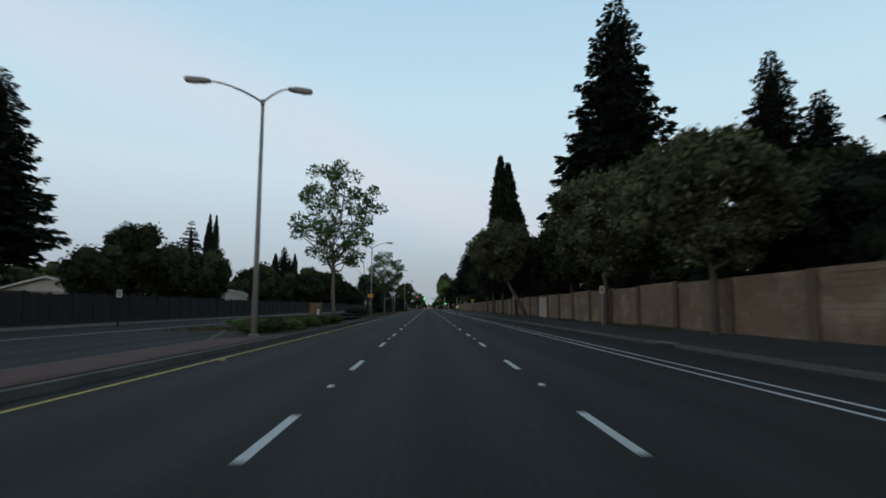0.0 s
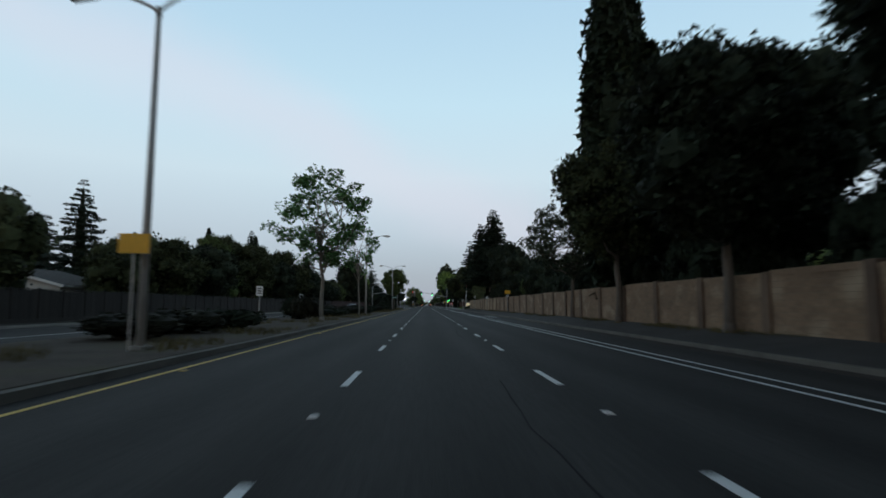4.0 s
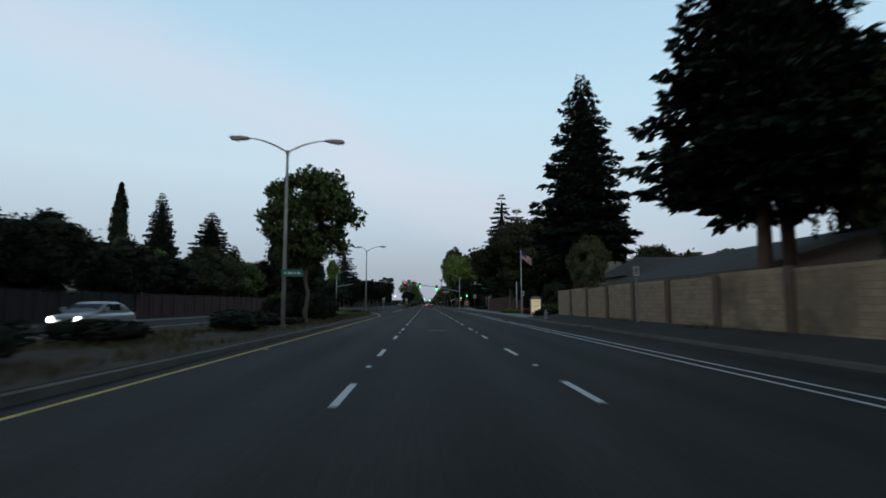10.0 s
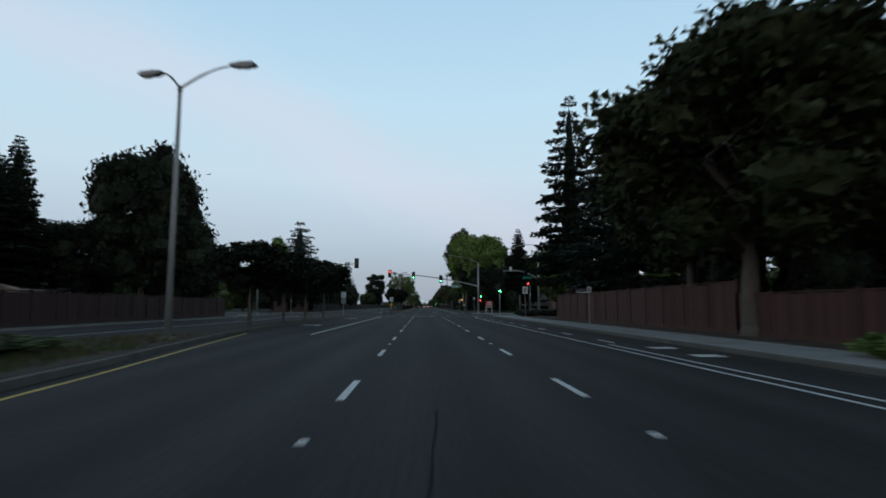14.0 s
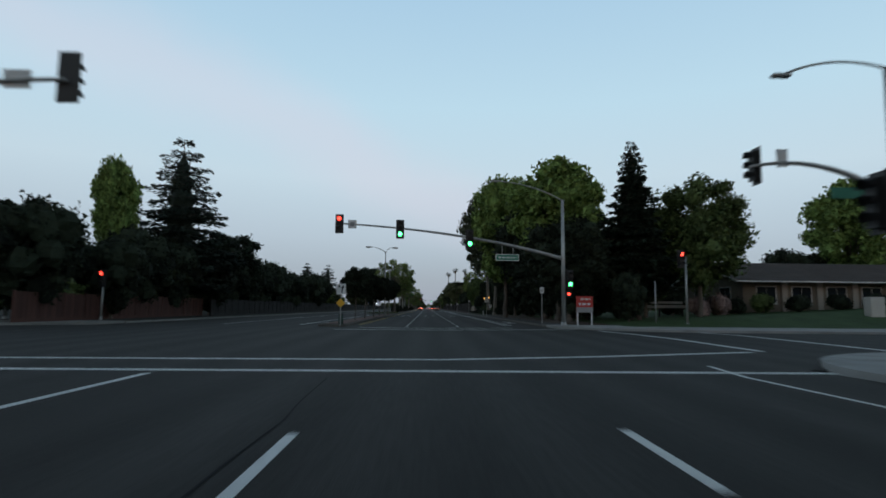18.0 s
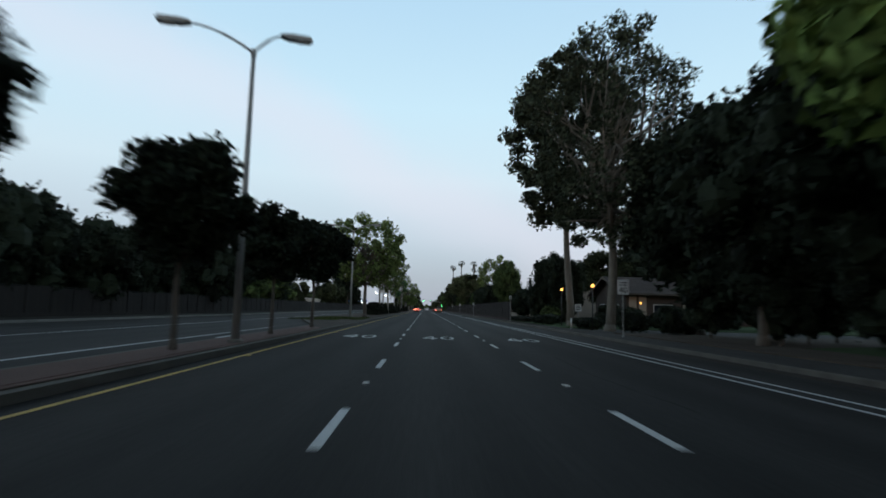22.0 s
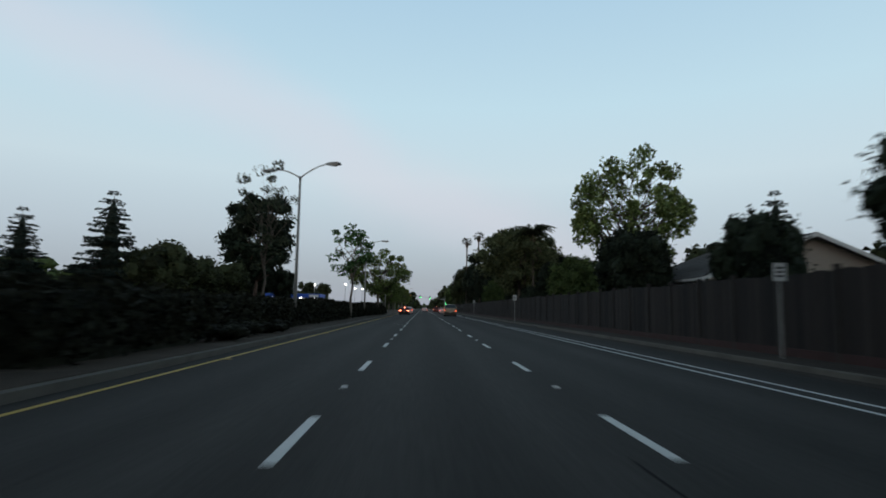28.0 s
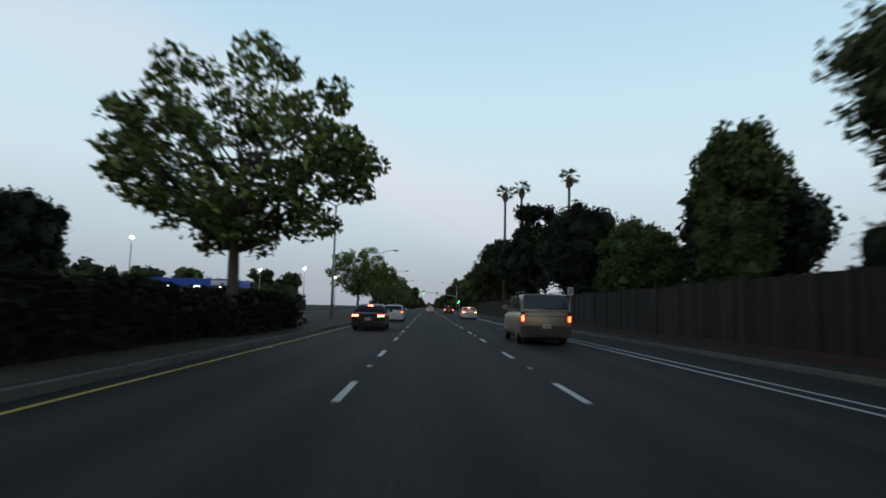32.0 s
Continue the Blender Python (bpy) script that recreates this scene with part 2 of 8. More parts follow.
BLOCKS = material("tan_blocks", (0.36, 0.255, 0.16), 0.93, vary=0.3, grain=7, bump=0.5, bump_scale=22, island=0.35, big=0.9, stain=((0.14, 0.095, 0.062), 0.5, 0.85))
BLOCKS_BROWN = material("brown_blocks", (0.235, 0.152, 0.095), 0.93, vary=0.3, grain=6, bump=0.5, bump_scale=22, island=0.25, big=0.7, stain=((0.44, 0.33, 0.225), 0.75, 0.75), axis=(1, 1, 1.5))
PILASTER = material("stained_pilaster", (0.15, 0.10, 0.068), 0.94, vary=0.35, grain=7, bump=0.5, bump_scale=22, stain=((0.075, 0.05, 0.036), 0.8, 0.8), axis=(2, 2, 0.5))
BLOCK_PALE = material("pale_patch_block", (0.50, 0.45, 0.38), 0.92, vary=0.14, grain=9, bump=0.4, bump_scale=22, island=0.3)
FENCE_WOOD = material("weathered_fence", (0.021, 0.0155, 0.0135), 0.92, vary=0.42, grain=6, bump=0.4, bump_scale=20, island=1.3, axis=(3, 3, 0.4))
FENCE_PLANK = material("weathered_plank", (0.021, 0.0155, 0.0135), 0.92, vary=0.42, grain=6, bump=0.4, bump_scale=20, random_ob=1.3, axis=(3, 3, 0.4))
FENCE_RED = material("redwood_fence", (0.088, 0.038, 0.028), 0.9, vary=0.3, grain=6, bump=0.4, bump_scale=20, island=0.7, axis=(3, 3, 0.4))
RED_PLANK = material("redwood_plank", (0.088, 0.038, 0.028), 0.9, vary=0.3, grain=6, bump=0.4, bump_scale=20, random_ob=0.7, axis=(3, 3, 0.4))
FENCE_MAROON = material("maroon_fence", (0.046, 0.021, 0.019), 0.92, vary=0.35, grain=6, bump=0.4, bump_scale=20, island=0.7, axis=(3, 3, 0.4))
FENCE_DARK = material("dark_fence", (0.018, 0.015, 0.0135), 0.92, vary=0.35, grain=6, bump=0.4, bump_scale=20, island=0.7, axis=(3, 3, 0.4))
STEEL = material("galvanized_steel", (0.40, 0.40, 0.385), 0.5, 0.55, vary=0.15, grain=5, bump=0.08, bump_scale=30)
POLE = material("pole_concrete_grey", (0.36, 0.35, 0.33), 0.65, 0.1, vary=0.15, grain=6, bump=0.1)
LAMP_HEAD = material("lamp_housing", (0.30, 0.29, 0.27), 0.5, 0.4, vary=0.12, grain=8, bump=0.05)
LAMP_GLASS = material("lamp_lens", (0.55, 0.55, 0.52), 0.2, vary=0.08, bump=0.0)
BLACK = material("black_plastic", (0.02, 0.02, 0.02), 0.5, vary=0.15, bump=0.05)
DARK_GREEN = material("dark_green_enamel", (0.02, 0.06, 0.045), 0.5, vary=0.2, bump=0.05)
CABINET_BROWN = material("brown_enamel", (0.20, 0.115, 0.05), 0.6, vary=0.2, grain=5, bump=0.08, stain=((0.10, 0.055, 0.03), 1.5, 0.5))
SIGN_GREEN = material("sign_green", (0.015, 0.19, 0.12), 0.45, vary=0.1, bump=0.0)
SIGN_WHITE = material("sign_white", (0.72, 0.72, 0.70), 0.45, vary=0.1, bump=0.0)
SIGN_YELLOW = material("sign_orange_yellow", (0.80, 0.42, 0.03), 0.45, vary=0.1, bump=0.0)
SIGN_RED = material("sign_red", (0.55, 0.045, 0.035), 0.5, vary=0.1, bump=0.0)
SIGN_BLUE = material("canopy_blue", (0.02, 0.10, 0.50), 0.45, vary=0.08, bump=0.0)
INK = material("sign_black", (0.02, 0.02, 0.02), 0.6, vary=0.1, bump=0.0)
GREY_WRITING = material("sign_grey", (0.30, 0.30, 0.30), 0.6, vary=0.1, bump=0.0)
BARK = material("bark", (0.13, 0.105, 0.085), 0.95, vary=0.4, grain=7, bump=0.8, bump_scale=18, axis=(3, 3, 0.6))
BARK_PALE = material("pale_bark", (0.34, 0.30, 0.25), 0.9, vary=0.35, grain=5, bump=0.4, bump_scale=14, stain=((0.16, 0.13, 0.10), 1.8, 0.7))
BARK_GREY = material("grey_bark", (0.19, 0.165, 0.135), 0.92, vary=0.35, grain=6, bump=0.5, bump_scale=16, axis=(2, 2, 0.6))
BARK_RED = material("redwood_bark", (0.10, 0.065, 0.05), 0.95, vary=0.4, grain=8, bump=0.8, bump_scale=18, axis=(3, 3, 0.4))


def leaf_material(name, col, vary=0.45):
    m = material(name, col, 0.75, vary=vary, grain=3, bump=0, big=0.5, island=1.1, spec=0.12)
    return m


LEAF_OAK = leaf_material("dark_oak_leaves", (0.040, 0.048, 0.022))
LEAF_OLIVE = leaf_material("olive_leaves", (0.115, 0.132, 0.066))
LEAF_FRESH = leaf_material("fresh_green_leaves", (0.075, 0.155, 0.055))
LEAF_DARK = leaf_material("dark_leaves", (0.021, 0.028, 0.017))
LEAF_MID = leaf_material("green_leaves", (0.075, 0.105, 0.036))
LEAF_LIGHT = leaf_material("light_green_leaves", (0.145, 0.215, 0.06))
LEAF_SYC = leaf_material("sycamore_leaves", (0.15, 0.20, 0.065))
LEAF_EUC = leaf_material("grey_green_leaves", (0.058, 0.070, 0.042))
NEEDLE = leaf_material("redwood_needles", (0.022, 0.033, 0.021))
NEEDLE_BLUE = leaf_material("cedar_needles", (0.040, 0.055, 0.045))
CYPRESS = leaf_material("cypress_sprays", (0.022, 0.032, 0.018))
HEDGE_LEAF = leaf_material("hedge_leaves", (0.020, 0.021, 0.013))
PALM_LEAF = leaf_material("palm_leaves", (0.05, 0.06, 0.03))
DRY_FROND = leaf_material("dry_fronds", (0.20, 0.15, 0.11))
FLOWER_RED = leaf_material("red_flowers", (0.22, 0.03, 0.035))
FLOWER_PINK = leaf_material("pale_pink_flowers", (0.20, 0.145, 0.135))
STUCCO = material("beige_stucco", (0.36, 0.31, 0.26), 0.93, vary=0.15, grain=20, bump=0.4, bump_scale=60)
OFFICE_WALL = material("tan_office_wall", (0.17, 0.135, 0.10), 0.93, vary=0.2, grain=14, bump=0.3, stain=((0.10, 0.08, 0.06), 0.8, 0.5))
STUCCO_PALE = material("pale_stucco", (0.55, 0.52, 0.47), 0.93, vary=0.12, grain=20, bump=0.3, bump_scale=60)
TRIM = material("white_trim", (0.66, 0.65, 0.62), 0.6, vary=0.1, bump=0.05)
SHINGLE = material("dark_shingles", (0.075, 0.068, 0.064), 0.93, vary=0.3, grain=6, bump=0.6, bump_scale=12, island=0.4)
SHINGLE_BROWN = material("brown_shingles", (0.062, 0.045, 0.037), 0.93, vary=0.3, grain=6, bump=0.6, bump_scale=12, island=0.4)
WINDOW = material("window_glass", (0.02, 0.024, 0.03), 0.06, vary=0.1, bump=0.0)
CHIMNEY_BRICK = material("chimney_brick", (0.26, 0.11, 0.08), 0.92, vary=0.25, grain=12, bump=0.4)
DARK_SIDING = material("dark_siding", (0.065, 0.046, 0.037), 0.9, vary=0.25, grain=9, bump=0.3, axis=(1, 1, 6))
CLAY = material("terracotta_wall", (0.13, 0.075, 0.055), 0.93, vary=0.2, grain=12, bump=0.3)
TAN_PAINT = material("champagne_paint", (0.38, 0.32, 0.24), 0.32, 0.35, vary=0.07, grain=1.5, bump=0.0)
WHITE_PAINT = material("white_car_paint", (0.62, 0.61, 0.60), 0.3, 0.1, vary=0.05, bump=0.0)
DARK_PAINT = material("charcoal_car_paint", (0.035, 0.037, 0.042), 0.28, 0.3, vary=0.06, bump=0.0)
RED_PAINT = material("dark_red_car_paint", (0.16, 0.02, 0.018), 0.3, 0.2, vary=0.06, bump=0.0)
GREY_PAINT = material("silver_car_paint", (0.36, 0.37, 0.38), 0.32, 0.5, vary=0.06, bump=0.0)
TYRE = material("tyre_rubber", (0.018, 0.018, 0.018), 0.85, vary=0.2, bump=0.2)
CHROME = material("alloy", (0.55, 0.55, 0.55), 0.25, 0.9, vary=0.05, bump=0.0)
BUMPER_GREY = material("dark_bumper", (0.075, 0.066, 0.052), 0.5, 0.2, vary=0.1, bump=0.0)
PLATE = material("pale_plate", (0.62, 0.60, 0.50), 0.5, vary=0.05, bump=0.0)
TAIL = glow("tail_light", (1.0, 0.13, 0.045), 6.0)
BRAKE = glow("brake_light", (1.0, 0.13, 0.06), 22.0)
AMBER = glow("amber_lamp", (1.0, 0.50, 0.10), 7.0)
PORCH = glow("porch_lamp", (1.0, 0.46, 0.09), 2.2)
HEAD = glow("headlamp", (1.0, 0.95, 0.85), 30.0)
SIG_GREEN = glow("signal_green", (0.07, 1.0, 0.22), 9.0)
SIG_RED = glow("signal_red", (1.0, 0.05, 0.03), 5.0)
LOT_LAMP = glow("parking_lot_lamp", (1.0, 0.97, 0.9), 25.0)
SIGN_LIT = glow("lit_sign_face", (1.0, 0.82, 0.52), 0.35)


# ---- building helpers ----
class Mesh:
    """Collects corners and faces of one part."""

    def __init__(self):
        self.v, self.f = [], []

    def box(self, x0, x1, y0, y1, z0, z1, m=None, ch=0.0):
        c = [(x0, y0, z0), (x1, y0, z0), (x1, y1, z0), (x0, y1, z0)]
        if ch:
            c += [(x0, y0, z1 - ch), (x1, y0, z1 - ch), (x1, y1, z1 - ch), (x0, y1, z1 - ch),
                  (x0 + ch, y0 + ch, z1), (x1 - ch, y0 + ch, z1), (x1 - ch, y1 - ch, z1), (x0 + ch, y1 - ch, z1)]
            fs = [(3, 2, 1, 0), (8, 9, 10, 11)]
            for a in (0, 4):
                fs += [(a, a + 1, a + 5, a + 4), (a + 1, a + 2, a + 6, a + 5), (a + 2, a + 3, a + 7, a + 6), (a + 3, a, a + 4, a + 7)]
        else:
            c += [(x0, y0, z1), (x1, y0, z1), (x1, y1, z1), (x0, y1, z1)]
            fs = [(3, 2, 1, 0), (4, 5, 6, 7), (0, 1, 5, 4), (1, 2, 6, 5), (2, 3, 7, 6), (3, 0, 4, 7)]
        return self.add(c, fs, m)

    def add(self, corners, faces, m=None):
        n = len(self.v)
        self.v += [tuple(m @ Vector(c)) for c in corners] if m is not None else corners
        self.f += [tuple(i + n for i in f) for f in faces]
        return self

    def tube(self, pts, radii, n=8, cap=True):
        """A round bar along pts."""
        rings, pts = [], [Vector(p) for p in pts]
        for i, p in enumerate(pts):
            d = (pts[min(i + 1, len(pts) - 1)] - pts[max(i - 1, 0)]).normalized()
            a = d.orthogonal().normalized() if i == 0 else (a - d * a.dot(d)).normalized()
            b = d.cross(a)
            r = radii[i] if isinstance(radii, (list, tuple)) else radii
            rings.append([tuple(p + a * (r * math.cos(t)) + b * (r * math.sin(t))) for t in [2 * math.pi * k / n for k in range(n)]])
        s = len(self.v)
        self.v += [c for ring in rings for c in ring]
        for i in range(len(pts) - 1):
            self.f += [(s + i * n + k, s + i * n + (k + 1) % n, s + (i + 1) * n + (k + 1) % n, s + (i + 1) * n + k) for k in range(n)]
        if cap:
            self.f += [tuple(s + k for k in reversed(range(n))), tuple(s + (len(pts) - 1) * n + k for k in range(n))]
        return self

    def slab(self, poly, z0, z1, m=None):
        """A flat plate with the outline poly, counter-clockwise."""
        n = len(poly)
        c = [(x, y, z0) for x, y in poly] + [(x, y, z1) for x, y in poly]
        return self.add(c, [tuple(range(n, 2 * n)), tuple(reversed(range(n)))] + [(k, (k + 1) % n, n + (k + 1) % n, n + k) for k in range(n)], m)

    def outline(self, poly, depth, m):
        """A plate in m's x-z plane with the outline poly, as deep as depth along y."""
        n = len(poly)
        c = [(x, 0, z) for x, z in poly] + [(x, depth, z) for x, z in poly]
        return self.add(c, [tuple(range(n)), tuple(reversed(range(n, 2 * n)))] + [(k, n + k, n + (k + 1) % n, (k + 1) % n) for k in range(n)], m)

    def disc(self, centre, r, depth, n=20, axis="y"):
        x, y, z = centre
        ring = [(r * math.cos(2 * math.pi * k / n), r * math.sin(2 * math.pi * k / n)) for k in range(n)]
        m = {"y": pose(x, y, z), "x": pose(x, y, z, 0, 0, 90), "z": pose(x, y, z, 90)}[axis]
        return self.outline(ring, depth, m)

    def blob(self, centre, rx, ry, rz, rough, seed, n=8, rings=6):
        """A lumpy closed ball."""
        s, c = len(self.v), Vector(centre)
        o = Vector((seed * 7.3, seed * 3.1, seed * 1.7))
        def at(d):
            k = 1 + rough * noise.noise(d * 1.7 + o)
            return (c.x + d.x * rx * k, c.y + d.y * ry * k, c.z + d.z * rz * k)
        self.v.append(at(Vector((0, 0, -1))))
        for i in range(1, rings):
            a = math.pi * i / rings
            self.v += [at(Vector((math.sin(a) * math.cos(2 * math.pi * k / n), math.sin(a) * math.sin(2 * math.pi * k / n), -math.cos(a)))) for k in range(n)]
        self.v.append(at(Vector((0, 0, 1))))
        e = len(self.v) - 1
        for k in range(n):
            self.f.append((s, s + 1 + (k + 1) % n, s + 1 + k))
            self.f.append((e, e - n + k, e - n + (k + 1) % n))
            for i in range(rings - 2):
                a = s + 1 + i * n
                self.f.append((a + k, a + (k + 1) % n, a + n + (k + 1) % n, a + n + k))
        return self

    def quads(self, arr):
        """Many loose leaves: arr is (n, corners, 3)."""
        s, k = len(self.v), arr.shape[1]
        self.v += [tuple(p) for p in arr.reshape(-1, 3).tolist()]
        self.f += [tuple(range(s + k * i, s + k * i + k)) for i in range(len(arr))]
        return self

    def data(self, name, mat, smooth=False):
        me = bpy.data.meshes.new(name)
        me.from_pydata(self.v, [], self.f)
        if smooth:
            me.polygons.foreach_set("use_smooth", [True] * len(me.polygons))
        me.materials.append(mat)
        me.update()
        return me


def part(name, mesh, mat, parent=None, label="", smooth=False, at=None):
    """Links a mesh as one object under a thing or part, or as a thing of its own."""
    ob = new(name, mesh.data(name, mat, smooth) if isinstance(mesh, Mesh) else mesh)
    if parent is not None:
        ob.parent = parent
    if at is not None:
        ob.matrix_basis = at
    if label:
        tagged(ob, label)
    return ob


def thing(name, m, label, category, group="", kind=""):
    ob = new(name)
    ob.empty_display_size = 0.3
    ob.matrix_basis = m
    return tagged(ob, label, category, group, kind)


def structure(name, mesh, mat, label, category, smooth=False):
    return tagged(part(name, mesh, mat, None, "", smooth), label, category, "", "structure")


# ---- the ground, the road and its edges ----
structure("ground", Mesh().slab([(-2500, -700), (2500, -700), (2500, 3500), (-2500, 3500)], -0.3, -0.05), GROUND, "dark earth ground reaching to the horizon", "ground")
KERB_L, KERB_R = -6.1, 8.4
CROSS0, CROSS1 = 302.5, 319.5
END = 1500
road = structure("road", Mesh().box(-22.4, KERB_R + 0.02, -80, END, -0.2, 0.0), ASPHALT, "dark asphalt road with three lanes and painted lines", "road")
structure("cross_road_east", Mesh().box(KERB_R + 0.02, 180, CROSS0 - 4, CROSS1 + 4, -0.2, 0.0), ASPHALT, "dark asphalt side street at the crossing", "road")
structure("cross_road_west", Mesh().box(-180, -22.4, CROSS0 - 4, CROSS1 + 4, -0.2, 0.0), ASPHALT, "dark asphalt side street at the crossing", "road")


def corner(cx, cy, r, a0, a1, n=10):
    return [(cx + r * math.cos(radians(a0 + (a1 - a0) * k / n)), cy + r * math.sin(radians(a0 + (a1 - a0) * k / n))) for k in range(n + 1)]


def inset(poly, d):
    """The outline moved inwards by d."""
    out = []
    for k, (x, y) in enumerate(poly):
        a, b = Vector(poly[k - 1]), Vector(poly[(k + 1) % len(poly)])
        p = Vector((x, y))
        n1 = (p - a).normalized()
        n2 = (b - p).normalized()
        t = Vector((-n1.y - n2.y, n1.x + n2.x))
        t = t.normalized() * (d / max(0.4, t.length / 2)) if t.length > 1e-6 else Vector((0, 0))
        out.append((x + t.x, y + t.y))
    return out


# medians: a concrete kerb plate with the planted bed on it
MEDIAN_A = [(KERB_L, -80), (KERB_L, 218), (-6.6, 226), (-7.6, 235), (-8.9, 244), (-9.8, 251), (-10.1, 258), (-10.1, 296)] + corner(-10.9, 296.3, 0.8, 0, 180)[1:-1] + [(-11.8, 296), (-12.2, 262), (-13, 240), (-13, 37), (-8.2, 20), (-8.2, -80)]
MEDIAN_B = [(-6.0, 325), (-6.0, END), (-12.5, END), (-12.5, 404), (-7.9, 386), (-7.9, 325)] + corner(-6.95, 325, 0.95, 180, 360)[1:-1]
for name, poly, bed in (("median_a", MEDIAN_A, DIRT), ("median_b", MEDIAN_B, BARE)):
    structure(name + "_kerb", Mesh().slab(poly, -0.1, 0.15), KERB_STONE, "concrete kerb round the planted median", "kerb")
    structure(name + "_bed", Mesh().slab(inset(poly, 0.22), 0.0, 0.165), bed, "dry soil and leaf litter bed of the planted median", "ground")
paver_bed = structure("median_paving", Mesh().slab([(-6.34, -80), (-6.34, 24), (-7.95, 20.2), (-7.95, -80)], 0.1, 0.172), PAVER_BED, "red brick paving on the narrow median", "pavement")
paver_bed_b = structure("median_paving_far", Mesh().slab([(-6.25, 326), (-6.25, 380), (-7.65, 384), (-7.65, 326)], 0.1, 0.172), PAVER_BED, "red brick paving on the narrow median", "pavement")


def verge(name, x0, x1, y0, y1, z0, z1, mat, label, category="pavement"):
    """A strip that rises from z0 at x0 to z1 at x1."""
    m = Mesh()
    n = 6
    rnd = random.Random(int(y0 * 7 + x0))
    steps = max(2, int((y1 - y0) / 6))
    for i in range(steps + 1):
        y = y0 + (y1 - y0) * i / steps
        for k in range(n + 1):
            u = k / n
            z = z0 + (z1 - z0) * u + (rnd.uniform(-0.03, 0.03) if 0 < k < n else 0)
            m.v.append((x0 + (x1 - x0) * u, y, z))
    w = n + 1
    for i in range(steps):
        for k in range(n):
            a = i * w + k
            f = (a, a + 1, a + w + 1, a + w)
            m.f.append(f if x1 > x0 else f[::-1])
    return structure(name, m, mat, label, category, True)


# right side: kerb, path and rising verge
for k, (y0, y1) in enumerate(((-80, CROSS0 - 8), (CROSS1 + 8, END))):
    s = "_south" if k == 0 else "_north"
    structure("kerb_east" + s, Mesh().box(KERB_R, KERB_R + 0.17, y0, y1, -0.1, 0.14, ch=0.02), KERB_STONE, "concrete kerb along the road", "kerb")
    structure("gutter_east" + s, Mesh().box(KERB_R - 0.5, KERB_R, y0, y1, -0.1, 0.006), DARK_PATH, "dirty concrete gutter along the kerb", "kerb")
    structure("kerb_west" + s, Mesh().box(-22.4, -22.2, y0, y1, -0.1, 0.15, ch=0.02), CONCRETE, "concrete kerb along the far side of the road", "kerb")
    verge("verge_west" + s, -22.4, -60, y0, y1, 0.14, 0.3, GROUND, "dark bare ground beside the road", "ground")
verge("verge_east", KERB_R + 0.17, 11.3, -80, 209, 0.14, 0.5, OLD_ASPHALT, "worn asphalt path rising to the block wall", "pavement")
verge("yard_east", 11.3, 60, -80, 209, 0.45, 0.5, GROUND, "dark garden ground behind the wall", "ground")
structure("pavement_driveway", Mesh().box(KERB_R + 0.17, 11.2, 209, CROSS0 - 8, -0.1, 0.15), PALE_CONCRETE, "pale concrete pavement with a driveway apron", "pavement")
structure("car_park", Mesh().box(11.2, 60, 221.5, 232, -0.1, 0.145), ASPHALT, "asphalt driveway and car park", "pavement")
structure("church_lawn", Mesh().box(11.2, 60, 204, 221.5, -0.1, 0.25), BARE, "bark bed before the building", "ground")
structure("garden_east", Mesh().box(11.2, 60, 232, CROSS0 - 8, -0.1, 0.20), BARE, "leaf litter under the oak trees", "ground")
structure("corner_bed", Mesh().slab([(11.4, 294.4), (60, 294.4), (60, 299.4), (15.2, 299.4), (12.6, 298.2)], 0.0, 0.215), BARE, "bark bed inside the street corner", "ground")
# corners of the crossing
for name, cx, cy, a0, pts in (
    ("corner_south_east", KERB_R + 6.5, CROSS0 - 6.5, 90, [(KERB_R + 60, CROSS0), (KERB_R + 60, CROSS0 - 9)]),
    ("corner_north_east", KERB_R + 9, CROSS1 + 9, 180, [(KERB_R + 60, CROSS1 + 9), (KERB_R + 60, CROSS1)]),
):
    if a0 == 90:
        poly = [(KERB_R, CROSS0 - 9.02)] + [(KERB_R + 60, CROSS0 - 9.02), (KERB_R + 60, CROSS0)] + corner(cx, cy, 6.5, 90, 180)
    else:
        poly = corner(cx, cy, 9, 180, 270) + [(KERB_R + 60, CROSS1), (KERB_R + 60, CROSS1 + 9.02), (KERB_R, CROSS1 + 9.02)]
    structure(name, Mesh().slab(poly, -0.1, 0.152), PALE_CONCRETE, "pale concrete pavement at the rounded street corner", "pavement")
for name, y0, y1 in (("corner_south_west", CROSS0 - 9, CROSS0), ("corner_north_west", CROSS1, CROSS1 + 9)):
    poly = [(-80, y0), (-22.4, y0)] + corner(-31.4, CROSS0 - 9, 9, 0, 90) + [(-80, CROSS0)] if y1 == CROSS0 else [(-80, y0)] + corner(-31.4, CROSS1 + 9, 9, 270, 360) + [(-22.4, y1), (-80, y1)]
    structure(name, Mesh().slab(poly, -0.1, 0.152), CONCRETE, "concrete pavement at the rounded street corner", "pavement")
lawn = Mesh()
for j in range(25):
    for i in range(31):
        x, y = 14 + 2 * i, 325.5 + 46.5 * j / 24
        lawn.v.append((x, y, 0.16 + min((x - 14) * 0.05, max(0.0, y - 327) * 0.13) + 0.02 * math.sin(x * 1.3 + y)))
for j in range(24):
    lawn.f += [(j * 31 + i, j * 31 + i + 1, j * 31 + i + 32, j * 31 + i + 31) for i in range(30)]
structure("corner_lawn", lawn, LAWN, "mown lawn rising from the street corner", "ground", True)
structure("shade_garden", Mesh().slab([(10.6, 331), (14, 331), (14, 372), (70, 372), (70, 384), (10.6, 384)], 0.0, 0.2), BARE, "leaf litter under dense trees", "ground")
